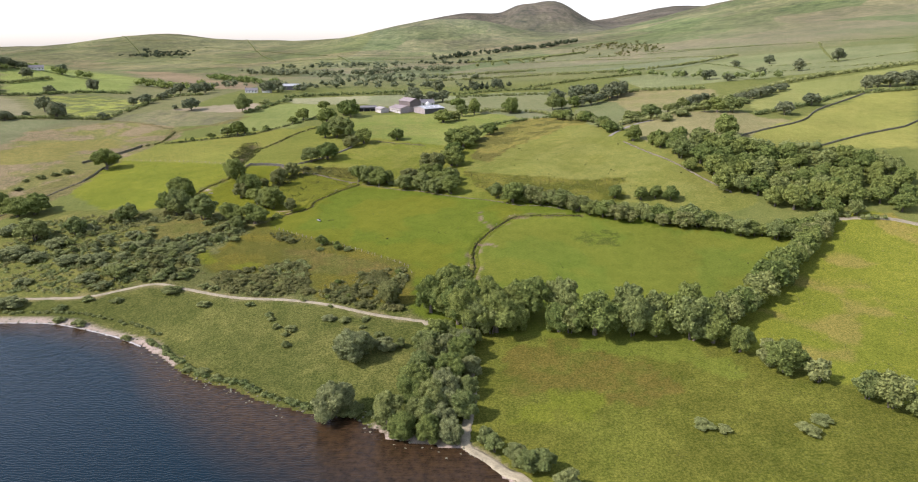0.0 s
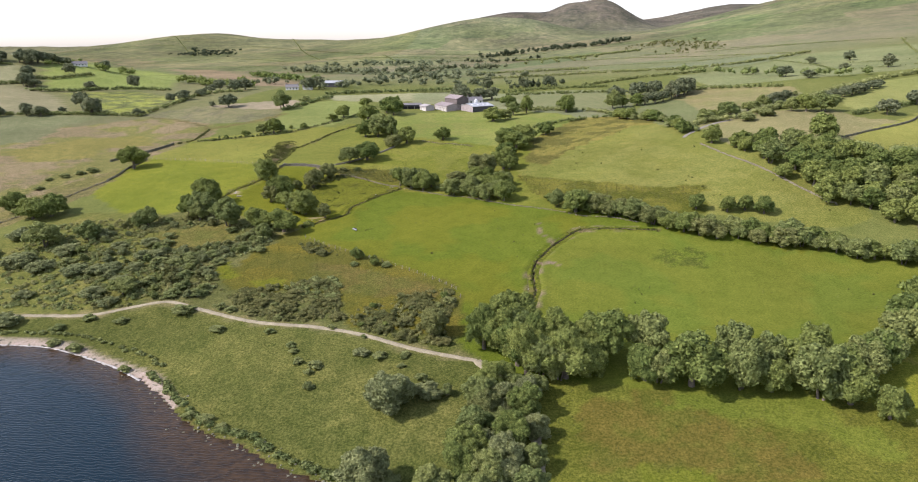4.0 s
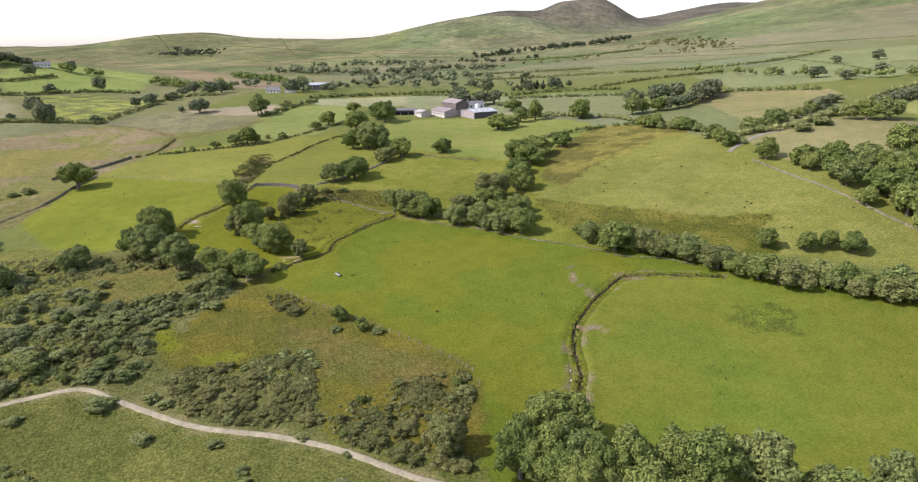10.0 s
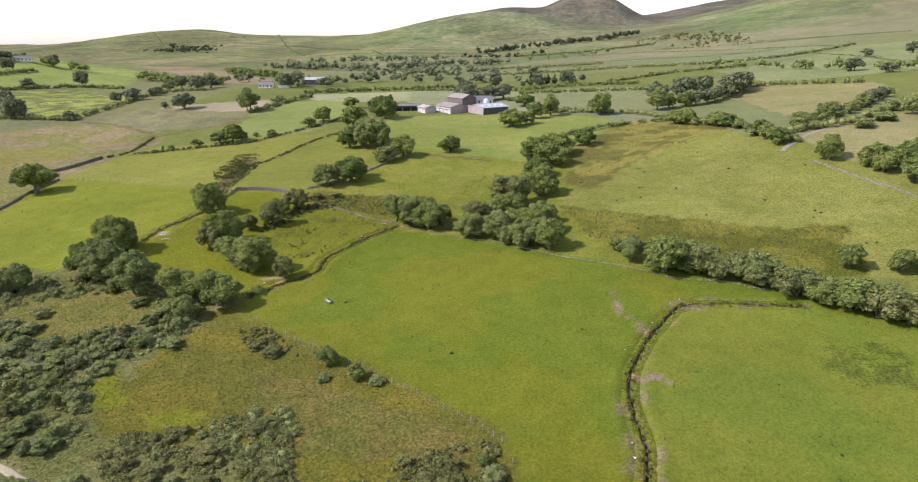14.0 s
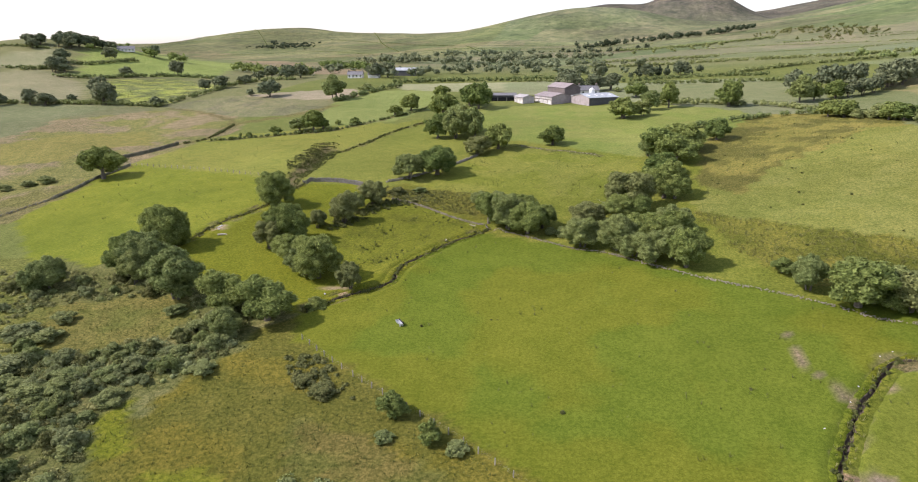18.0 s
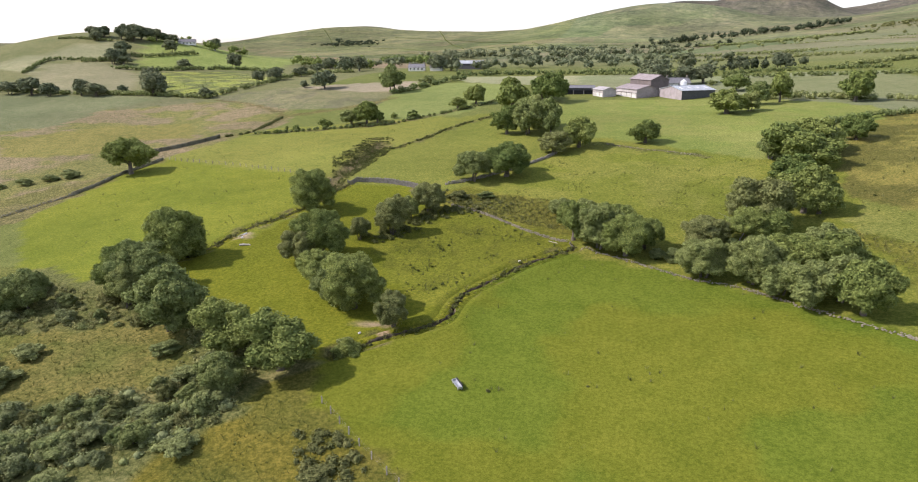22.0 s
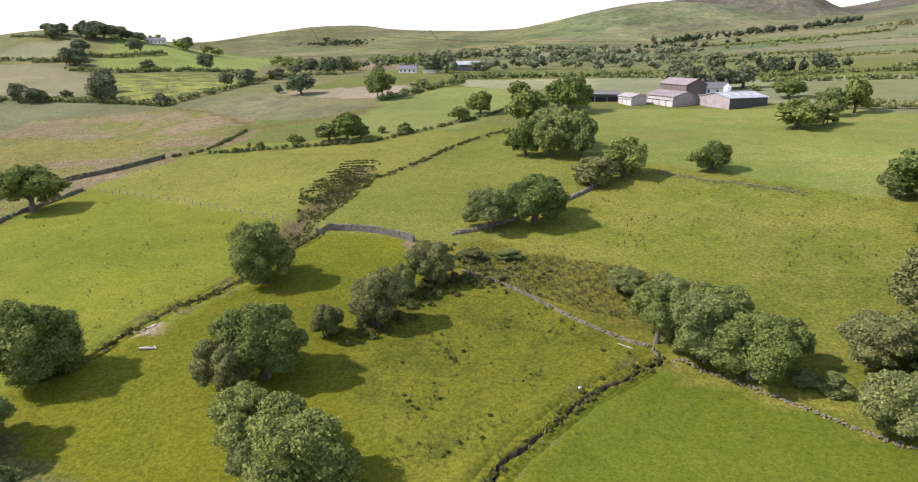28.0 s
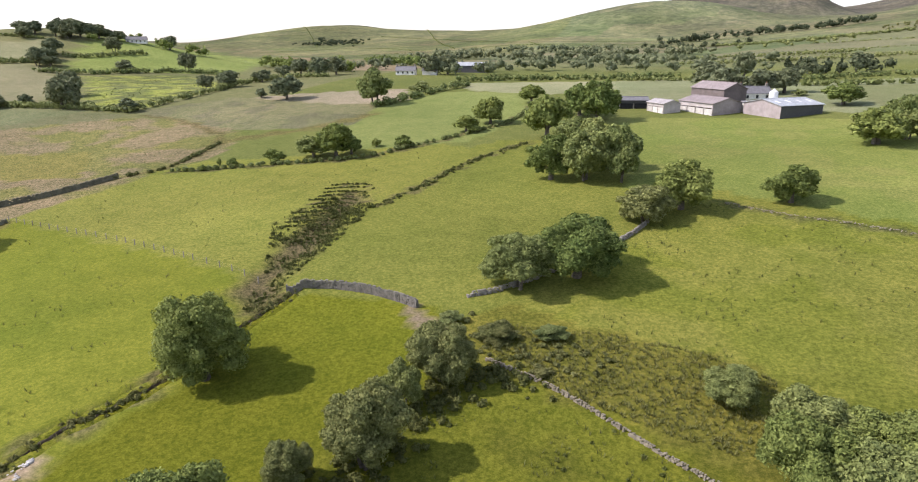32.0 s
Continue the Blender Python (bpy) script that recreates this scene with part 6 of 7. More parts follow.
# ---- the farm and the far houses ----
shed("barn", -47.6, 538.0, 17.5, 13.0, 4.2, 5.9, -53.1, CLAD_PALE, BOARDS, ROOF_BROWN, "long barn with pale roof and concrete block bays", 4, z=37.4)
shed("barn", -24.6, 531.9, 19.0, 16.0, 3.7, 5.4, 36.9, CLAD_DARK, BOARDS, ROOF_BLUE, "wide barn with blue-grey roof, dark sheeting and boarded gable", sky=4, z=38.2)
shed("barn", -63.6, 537.2, 9.5, 7.5, 3.0, 4.1, -53.1, CLAD_PALE, CLAD_PALE, ROOF_PALE, "small pale shed with low bays", 3, z=37.9)
shed("barn", -42.5, 563.0, 18.0, 11.0, 6.0, 8.3, -53.1, BOARDS_DARK, BOARDS_DARK, ROOF_BROWN, "tall old barn with brown-grey roof", z=39.0)
# bays closed with near-black panels, the shade inside painted on
shed("barn", -77.5, 546.0, 16.0, 8.0, 2.9, 3.9, 10.0, CLAD_DARK, CLAD_DARK, SLATE, "low dark open shed beside the trees", 3, DARKNESS, z=38.2)
farmhouse = shed("house", -28.5, 572.0, 12.0, 7.5, 2.9, 5.3, 20.0, RENDER, RENDER, SLATE, "farmhouse with slate roof and chimneys", windows=3, z=40.0)
chimney(farmhouse, -5.4, 5.3), chimney(farmhouse, 5.4, 5.3)
shed("barn", -34.6, 538.8, 6.0, 5.0, 3.0, 3.9, 36.9, RENDER, RENDER, ROOF_PALE, "white lean-to between two barns", z=38.0)
silo = thing("feed_silo", -26.1, 542.2, 37.8, "white feed silo with a conical top beside the barn", "silo")
part("leg_frame", solid("leg_frame", STEEL, *[(a - 0.1, a + 0.1, b - 0.1, b + 0.1, 0, 3.2) for a in (-1, 1) for b in (-1, 1)]), silo)
for nm, pts, rad in (("bin", [(0, 0, 3.0), (0, 0, 3.4), (0, 0, 7.2)], [1.0, 1.5, 1.5]), ("lid", [(0, 0, 7.2), (0, 0, 8.1), (0, 0, 8.15)], [1.55, 0.35, 0.05]), ("cap", [(0, 0, 8.05), (0, 0, 8.4)], [0.3, 0.25])):
    pv, pf = tube(pts, rad, 20)
    part(nm, mesh_from(nm, pv, pf, PLASTIC, True), silo)
w1 = shed("house", -214.0, 676.0, 12.0, 6.5, 2.7, 5.0, 8.0, RENDER, RENDER, SLATE, "white cottage with slate roof among trees", windows=4)
chimney(w1, -5.5, 5.0), chimney(w1, 5.5, 5.0)
shed("barn", -199.0, 678.0, 9.0, 6.0, 2.6, 4.2, 8.0, RENDER, RENDER, SLATE, "white outbuilding beside the cottage")
shed("barn", -182.0, 715.0, 20.0, 9.0, 4.5, 6.5, 4.0, CLAD_DARK, CLAD_DARK, ROOF_BLUE, "distant barn with pale sheet roof")
w2 = shed("house", -489.0, 764.0, 16.0, 7.0, 2.8, 5.2, 35.0, RENDER, RENDER, SLATE, "long white house on the knoll", windows=5)
chimney(w2, -7.5, 5.2)

# ---- loose things in the fields ----
trough = thing("feed_trough", -64.2, 282.2, up(-64.2, 282.2), "galvanised sheep feed trough standing in the pasture", "trough", turn=-52)
part("pan", solid("pan", STEEL, (-1.3, 1.3, -0.3, 0.3, 0.32, 0.36), (-1.3, 1.3, -0.34, -0.3, 0.32, 0.62), (-1.3, 1.3, 0.3, 0.34, 0.32, 0.62), (-1.34, -1.3, -0.34, 0.34, 0.32, 0.62), (1.3, 1.34, -0.34, 0.34, 0.32, 0.62)), trough)
for k in (-1.0, 1.0):
    for s in (-0.28, 0.28):
        part("leg", solid("leg", STEEL, (k - 0.04, k + 0.04, s - 0.04, s + 0.04, -0.05, 0.34)), trough)
part("hay_rack", solid("hay_rack", DARKNESS, (-1.2, 1.2, 0.36, 0.44, 0.1, 0.9)), trough, "dark backboard of the trough")
for lx, ly, lt, ln_, girth in ((-129.3, 325.2, 20, 2.2, 0.28), (-128.3, 325.8, -35, 1.5, 0.12), (-58.5, 341.5, -30, 4.2, 0.09)):
    pv, pf = tube([(0, 0, -0.5 * ln_), (0.05 * ln_ * girth, 0.03, -0.1 * ln_), (0.05, 0, 0.2 * ln_), (-0.1, 0.05, 0.5 * ln_)], [girth * 0.8, girth, girth * 0.85, girth * 0.45], 9)
    pv = [(p[2], p[0], p[1] + 0.8 * girth) for p in pv]
    log = tagged(new("log", mesh_from("log", pv, pf, BLEACHED, True)), "bleached fallen log lying on the grass", "log")
    log.matrix_basis = pose(lx, ly, up(lx, ly) - 0.05, 0, 0, lt)


def boulders(name, spots, size, mat, label):
    """Loose stones, each a rough lump half sunk in the ground."""
    rng = np.random.default_rng(len(spots))
    ico = bmesh.new()
    bmesh.ops.create_icosphere(ico, subdivisions=1, radius=1.0)
    base_v, base_f = np.array([v.co for v in ico.verts]), [[v.index for v in f.verts] for f in ico.faces]
    ico.free()
    vs, fs = [], []
    z = height(np.array([p[0] for p in spots]), np.array([p[1] for p in spots]))
    for (x, y), h in zip(spots, z):
        s = size * rng.uniform(0.4, 1.4)
        q = base_v * (1 + 0.22 * rng.normal(size=(len(base_v), 1))) * np.array((s, s * rng.uniform(0.7, 1.2), s * 0.6)) + (x, y, max(h, -0.12) + 0.12 * s)
        fs += [tuple(len(vs) + k for k in f) for f in base_f]
        vs += list(q)
    return tagged(new(name, mesh_from(name, vs, fs, mat)), label, "stones", kind="stuff")


def along(pts, step, spread, rng):
    return [(p[0] + rng.normal() * spread, p[1] + rng.normal() * spread) for p in smooth_line(pts, step)]


r9 = np.random.default_rng(9)
boulders("stones", along(DITCH, 4.5, 1.3, r9) + along(STREAM, 4.0, 1.2, r9), 0.24, PALE_STONE, "pale stones in the ditch banks")
boulders("stones", along(BECK, 3.6, 0.8, r9), 0.24, STONE, "grey stones of the beck")
boulders("stones", [(-133.7 + 0.9 * r9.normal(), 330.5 + 0.7 * r9.normal()) for _ in range(30)], 0.2, PALE_STONE, "pale stones washed out beside the beck")
boulders("stones", along(SHORE[4:21], 1.1, 1.4, r9) + along(SHORE[8:18], 1.6, 2.6, r9), 0.3, MOSSY, "wet stones along the lake edge")


def tussocks(name, spots, tall, mat, label, blades=7, base=height):
    """Clumps of rushes and coarse grass: leaning blades from one root."""
    rng = np.random.default_rng(len(spots) + blades)
    spots = np.array(spots)
    z = base(spots[:, 0], spots[:, 1])
    n = len(spots)
    root = np.repeat(np.column_stack([spots, z - 0.05]), blades, 0)
    size = np.repeat(tall * (0.5 + rng.random(n)), blades)
    a = rng.random(n * blades) * 2 * math.pi
    out = np.stack([np.cos(a), np.sin(a), 0 * a], -1)
    side = np.stack([-np.sin(a), np.cos(a), 0 * a], -1)
    lean = (0.35 + 0.5 * rng.random(n * blades))[:, None]
    root = root + out * (0.25 * size * rng.random(n * blades))[:, None]
    tip = root + (out * lean + np.array((0, 0, 1.0))) * size[:, None]
    wide = side * (0.05 * size + 0.012)[:, None]
    v = np.stack([root - wide, root + wide, tip + wide * 0.5, tip - wide * 0.5], 1).reshape(-1, 3)
    return tagged(new(name, mesh_from(name, v, np.arange(4 * n * blades).reshape(-1, 4), mat)), label, "rough grass", kind="stuff")


def scatter(pts, count, rng, clump=0.0):
    xs, ys = [p[0] for p in pts], [p[1] for p in pts]
    x, y = rng.uniform(min(xs), max(xs), count * 3), rng.uniform(min(ys), max(ys), count * 3)
    keep = inside(x, y, pts) & ~(inside(x, y, HOLLOW) & bool(clump))
    if clump:
        keep &= np.sin(x * 0.33 + 2 * np.sin(y * 0.17)) * np.sin(y * 0.29 + 2 * np.sin(x * 0.13)) + 0.4 * rng.normal(size=len(x)) > clump
    return np.column_stack([x[keep], y[keep]])[:count]


tussocks("rough_grass", scatter([(-195.8, 211.5), (-165.6, 213.7), (-134.6, 215.5), (-112.1, 221.8), (-78.2, 206.5), (-43.9, 198.1), (-10.8, 186.8), (-6.7, 170.6), (-9.7, 145.6), (-20.5, 134.6), (-39.0, 141.2), (-62.4, 153.5), (-81.2, 164.0), (-108.6, 184.9), (-142.8, 197.5), (-187.1, 200.5)], 4500, r9, 0), 0.26, GRASS, "coarse olive grass above the shore", 5)
tussocks("rough_grass", scatter([(-101.8, 242.4), (-92.0, 275.7), (-66.9, 262.0), (-19.1, 227.1), (-19.6, 207.3), (-49.8, 207.2), (-56.7, 223.3), (-96.1, 230.5)], 4200, r9, 0), 0.26, GRASS, "brown rushes and bracken on a rough slope", 5)
tussocks("rough_grass", scatter([(8.2, 176.7), (69.1, 168.7), (82.9, 157.7), (108.3, 132.0), (94.5, 105.6), (30.4, 103.0), (6.8, 142.5)], 2600, r9, 0.1), 0.24, RUSH, "coarse grass in the lower field", 5)
tussocks("rough_grass", scatter([(-101.3, 337.9), (-90.1, 352.5), (-75.8, 353.3), (-55.7, 340.8), (-63.8, 329.2), (-71.7, 311.4), (-80.9, 308.5), (-92.6, 318.9), (-96.3, 329.0)], 950, r9, 0.4), 0.36, RUSH, "dark rush tussocks in the small field", 5)
tussocks("rough_grass", scatter([(-91.0, 364.4), (-87.3, 370.5), (-73.3, 370.9), (-61.9, 368.7), (-53.6, 363.9), (-54.8, 356.0), (-57.6, 349.0), (-66.1, 351.3), (-76.0, 355.4), (-85.6, 361.3)], 1900, r9, 0), 0.36, SEDGE, "pale rushes along the wet hollow", 8)
tussocks("rough_grass", scatter([(-91.0, 364.4), (-87.3, 370.5), (-73.3, 370.9), (-61.9, 368.7), (-53.6, 363.9), (-54.8, 356.0), (-57.6, 349.0), (-66.1, 351.3), (-76.0, 355.4), (-85.6, 361.3)], 300, r9, 0.3), 0.4, RUSH, "dark rushes along the wet hollow", 8)
tussocks("rough_grass", scatter([(-178.4, 275.6), (-163.7, 301.9), (-99.3, 290.2), (-92.3, 271.3), (-101.8, 242.4), (-96.1, 230.5), (-56.7, 223.3), (-49.3, 205.2), (-71.5, 207.8), (-111.2, 223.6), (-135.1, 217.8)], 4200, r9, 0), 0.36, GRASS, "tall weeds between the shrubs", 5)
tussocks("rough_grass", np.array(along(STREAM, 0.5, 1.1, r9) + along(DITCH, 0.6, 1.0, r9) + along(BECK, 0.5, 1.0, r9)), 0.5, SEDGE, "coarse grass on the ditch banks", 6, land)
tussocks("rough_grass", np.array(along(STREAM, 0.35, 0.55, r9) + along(DITCH, 0.45, 0.5, r9) + along(BECK, 0.4, 0.6, r9)), 0.42, RUSH, "dark rushes along the ditches", 6)
tussocks("rough_grass", scatter([(2.3, 351.3), (24.0, 337.6), (63.8, 315.9), (84.8, 316.1), (76.4, 298.1), (19.8, 304.8), (8.7, 321.8)], 1500, r9, 0), 0.5, SEDGE, "rushes at the foot of the slope", 5)
tussocks("rough_grass", scatter([(-55.9, 334.3), (-25.5, 324.3), (18.3, 293.8), (56.5, 276.6), (101.1, 254.6), (127.2, 243.1), (112.3, 224.7), (74.6, 179.3), (56.4, 178.1), (21.1, 181.3), (-8.3, 189.2), (-18.7, 230.1), (-44.0, 249.1), (-81.9, 273.8), (-71.4, 311.1)], 1300, r9, 0.55), 0.42, RUSH, "scattered dark tussocks in the pasture", 5)
tussocks("rough_grass", scatter([(-400.8, 400.0), (-356.4, 439.7), (-331.7, 463.3), (-304.9, 514.1), (-247.3, 510.6), (-214.7, 479.0), (-208.8, 436.2), (-218.9, 381.7), (-231.9, 358.6), (-241.3, 327.0), (-278.8, 266.9)], 1500, r9, 0.0), 0.4, SEDGE, "rushes in a wet field", 5)
tussocks("rough_grass", scatter([(7.4, 373.8), (22.9, 425.5), (48.3, 472.4), (83.8, 438.3), (62.1, 409.5), (36.2, 390.0), (16.9, 362.3)], 900, r9, 0.2), 0.5, SEDGE, "rough grass on the slope", 5)
tussocks("rough_grass", scatter([(-146.3, 404.6), (-142.1, 421.4), (-128.6, 417.8), (-126.7, 400.7), (-127.9, 387.8), (-128.3, 377.8), (-125.6, 365.1), (-130.4, 367.9), (-135.8, 382.7)], 900, r9, -0.2), 0.5, RUSH, "dark rushes in the gully", 8)
tussocks("rough_grass", scatter([(-420.2, 636.9), (-372.6, 679.8), (-286.9, 600.8), (-287.6, 525.8), (-317.4, 527.0)], 900, r9, 0.2), 0.6, RUSH, "dark rushes in a far field", 5)
tussocks("rough_grass", scatter([(-83.3, 379.0), (-74.7, 398.6), (-65.4, 416.3), (-56.0, 426.5), (-40.9, 423.3), (-18.7, 413.4), (-6.3, 405.0), (-13.5, 374.7), (-21.4, 366.8), (-36.1, 367.0), (-60.4, 365.8), (-74.4, 370.5)], 900, r9, 0.45), 0.4, RUSH, "scattered dark tussocks where cattle graze", 5)
tussocks("rough_grass", scatter([(-218.4, 438.2), (-205.7, 445.3), (-179.2, 450.4), (-149.2, 458.8), (-140.5, 469.8), (-115.8, 453.1), (-127.8, 415.8), (-143.2, 423.6), (-146.0, 406.5), (-132.8, 375.9), (-151.0, 383.2), (-214.0, 399.1)], 400, r9, 0.6), 0.4, RUSH, "scattered dark tussocks above the fence", 5)
tussocks("rough_grass", scatter([(3.5, 350.9), (22.3, 419.2), (47.3, 466.1), (90.5, 382.5), (93.1, 359.9), (127.6, 294.6), (120.9, 282.7), (74.9, 299.5), (22.2, 323.7)], 1500, r9, 0.3), 0.35, SEDGE, "coarse grass on the pale slope", 5)
tussocks("rough_grass", scatter([(156.3, 254.7), (184.1, 247.2), (171.4, 190.4), (111.5, 136.8), (103.8, 144.8), (82.0, 171.3), (111.1, 199.8), (137.1, 231.1)], 1200, r9, 0.2), 0.4, SEDGE, "coarse grass in the lake field", 5)
tussocks("rough_grass", scatter([(-217.5, 355.9), (-218.2, 378.0), (-216.2, 398.6), (-178.4, 386.7), (-143.3, 377.7), (-128.0, 370.4), (-127.8, 344.0), (-136.5, 321.3), (-150.8, 318.8), (-156.3, 304.8)], 700, r9, 0.6), 0.4, RUSH, "scattered dark tussocks on the slope", 5)


# ---- far woods, hedges and plantations, each one belt ----
def far_belt(pts, wide, step, tall, leaf, label, thick=1):
    """A distant belt of trees: many small lumpy crowns of coarse leaf sprays."""
    rng = np.random.default_rng(int(abs(pts[0][0]) + abs(pts[0][1])))
    line = smooth_line(pts, step * (0.7 if wide > 5 else 1.0))
    spots = np.array([p + rng.normal(size=2) * wide * 0.4 for p in line for _ in range(thick)])
    spots = spots[rng.random(len(spots)) < 0.85]
    z = height(spots[:, 0], spots[:, 1])
    c, r = [], []
    for (x, y), h in zip(spots, z):
        s = tall * rng.uniform(0.55, 1.25)
        for k in range(3):
            c.append((x + rng.normal() * s * 0.22, y + rng.normal() * s * 0.22, h + s * rng.uniform(0.3, 0.68)))
            r.append(s * rng.uniform(0.26, 0.4))
    v, f = leaf_cloud(rng, np.array(c), np.array(r), 12 * len(c), tall * 0.2, skirt=-0.9)
    return tagged(new("woodland", mesh_from("woodland", v, f, leaf, True)), label, "woodland", kind="stuff")


far_belt([(-351.4, 1119.7), (-246.5, 977.8), (-189.4, 952.4), (-126.3, 989.2), (-77.4, 1040.8), (-3.6, 1017.7)], 26, 9, 10, HAZED_WOOD, "broadleaf wood along a far valley", 2)
far_belt([(-309.2, 745.7), (-276.9, 749.0), (-234.1, 762.7), (-172.9, 733.5), (-124.7, 759.6), (-60.9, 725.1), (-2.6, 722.5)], 14, 11, 9, HAZED_WOOD, "belt of broadleaf trees behind the farm", 1)
far_belt([(-327.9, 1220.0), (-227.1, 1146.4), (-173.3, 1196.8), (-88.4, 1192.5)], 30, 12, 9, HAZED_WOOD, "scattered far woodland", 1)
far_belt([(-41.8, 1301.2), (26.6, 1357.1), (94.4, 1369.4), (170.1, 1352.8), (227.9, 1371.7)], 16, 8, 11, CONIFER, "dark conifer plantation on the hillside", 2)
far_belt([(-180.7, 907.6), (-144.7, 884.3), (-79.0, 853.7), (-34.2, 873.6)], 14, 9, 9, HAZED_WOOD, "belt of far hedgerow trees", 1)
far_belt([(34.0, 1070.3), (80.6, 1062.7), (136.5, 1061.4)], 12, 12, 8, BUSH, "far hillside thorn trees", 1)
far_belt([(-831.0, 1719.0), (-741.2, 1669.5), (-691.8, 1693.9)], 40, 12, 9, CONIFER, "dark plantation below the far ridge", 3)
far_belt([(217.1, 1190.5), (275.0, 1247.1), (295.0, 1142.5), (296.4, 1058.6), (249.3, 1068.0)], 45, 10, 5, GORSE, "gorse on the far hillside", 3)
far_belt([(3.6, 674.1), (27.4, 665.7), (51.8, 675.2)], 8, 7, 7, CONIFER, "dark shelter belt beyond the farm", 1)
far_belt([(185.5, 758.0), (217.2, 668.4), (240.1, 579.6), (271.4, 559.9)], 10, 12, 8, ASH, "hedgerow trees on the hillside", 1)
far_belt([(-502.8, 724.2), (-496.3, 764.0), (-455.4, 772.0), (-450.3, 799.2)], 10, 9, 9, OAK, "trees round the far house", 1)
far_belt([(-384.9, 1021.3), (-274.4, 846.5), (-218.1, 778.9)], 8, 8, 9, OAK, "trees along the ploughed field", 1)
far_belt([(-208.1, 708.9), (-176.3, 678.8), (-159.7, 718.3), (-138.8, 782.6), (-103.9, 825.4), (-62.8, 793.4)], 16, 13, 10, HAZED_WOOD, "belt of trees behind the fields", 1)
far_belt([(-102.4, 940.9), (-54.5, 894.7), (-24.0, 849.3), (14.6, 848.9)], 24, 17, 9, HAZED_WOOD, "valley wood", 1)
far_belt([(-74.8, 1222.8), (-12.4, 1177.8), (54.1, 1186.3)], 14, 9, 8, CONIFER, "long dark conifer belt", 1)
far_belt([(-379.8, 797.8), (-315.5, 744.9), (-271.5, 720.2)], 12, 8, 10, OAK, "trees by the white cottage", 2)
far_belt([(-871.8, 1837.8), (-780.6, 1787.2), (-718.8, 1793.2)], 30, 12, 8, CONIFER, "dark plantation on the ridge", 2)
far_belt([(-267.2, 1237.6), (-219.9, 1178.0), (-170.1, 1181.3), (-123.8, 1119.4)], 20, 11, 9, HAZED_WOOD, "valley trees", 1)
far_belt([(-1202.9, 1741.6), (-1111.2, 1847.7), (-942.0, 1902.6)], 1.0, 1.8, 2.0, BUSH, "far field hedge with thorn trees")
far_belt([(-785.6, 1401.4), (-719.1, 1526.2), (-613.1, 1531.9), (-432.9, 1386.0)], 1.0, 1.8, 1.7, BUSH, "far field hedge with thorn trees")
far_belt([(-502.8, 1251.1), (-428.6, 1333.1), (-333.7, 1331.8)], 1.0, 1.8, 1.7, BUSH, "far field hedge with thorn trees")
far_belt([(-384.1, 1434.1), (-218.9, 1352.6), (-98.7, 1337.0)], 1.0, 1.8, 2.0, BUSH, "far field hedge with thorn trees")
far_belt([(-205.8, 1269.0), (-93.9, 1269.0), (16.6, 1173.5)], 1.0, 1.8, 1.7, BUSH, "far field hedge with thorn trees")
far_belt([(-1194.4, 1989.2), (-1017.4, 1987.5), (-813.4, 2045.0)], 1.0, 1.8, 1.7, BUSH, "far field hedge with thorn trees")
far_belt([(-722.8, 1897.1), (-511.3, 1744.6), (-294.4, 1496.9)], 1.0, 1.8, 2.0, BUSH, "far field hedge with thorn trees")
far_belt([(39.0, 956.8), (119.6, 926.2), (217.9, 894.9), (301.1, 886.9)], 1.0, 1.8, 1.7, BUSH, "far field hedge with thorn trees")
far_belt([(13.0, 919.5), (130.0, 833.8), (225.4, 806.6)], 1.0, 1.8, 1.7, BUSH, "far field hedge with thorn trees")
far_belt([(107.6, 1051.8), (200.0, 1005.1), (305.5, 900.1), (352.6, 843.5)], 1.0, 1.8, 2.0, BUSH, "far field hedge with thorn trees")
far_belt([(276.0, 615.3), (326.9, 600.1), (389.8, 564.0)], 1.0, 1.8, 1.7, BUSH, "far field hedge with thorn trees")
far_belt([(290.8, 1049.3), (386.6, 948.4), (467.0, 868.9), (545.6, 799.2)], 1.0, 1.8, 1.7, BUSH, "far field hedge with thorn trees")
far_belt([(200.1, 1052.9), (317.8, 990.0), (416.1, 922.8)], 1.0, 1.8, 2.0, BUSH, "far field hedge with thorn trees")
far_belt([(317.1, 695.7), (367.5, 655.6), (455.2, 662.0)], 1.0, 1.8, 1.7, BUSH, "far field hedge with thorn trees")
far_belt([(292.9, 839.6), (299.4, 711.8), (270.0, 589.7)], 1.0, 1.8, 1.7, BUSH, "far field hedge with thorn trees")
far_belt([(467.0, 868.9), (417.3, 760.1), (369.2, 648.4)], 1.0, 1.8, 2.0, BUSH, "far field hedge with thorn trees")
far_belt([(-208.8, 1451.8), (-106.1, 1442.1), (-29.5, 1405.0)], 1.0, 1.8, 1.7, BUSH, "far field hedge with thorn trees")
far_belt([(-98.7, 1337.0), (-4.7, 1335.9), (75.0, 1294.6)], 1.0, 1.8, 1.7, BUSH, "far field hedge with thorn trees")
far_belt([(-727.3, 2284.2), (-518.6, 1717.5), (-399.6, 1444.6)], 1.0, 1.8, 2.0, BUSH, "far field hedge with thorn trees")
far_belt([(-1067.1, 2125.4), (-925.6, 1903.2), (-764.7, 1624.6)], 1.0, 1.8, 1.7, BUSH, "far field hedge with thorn trees")
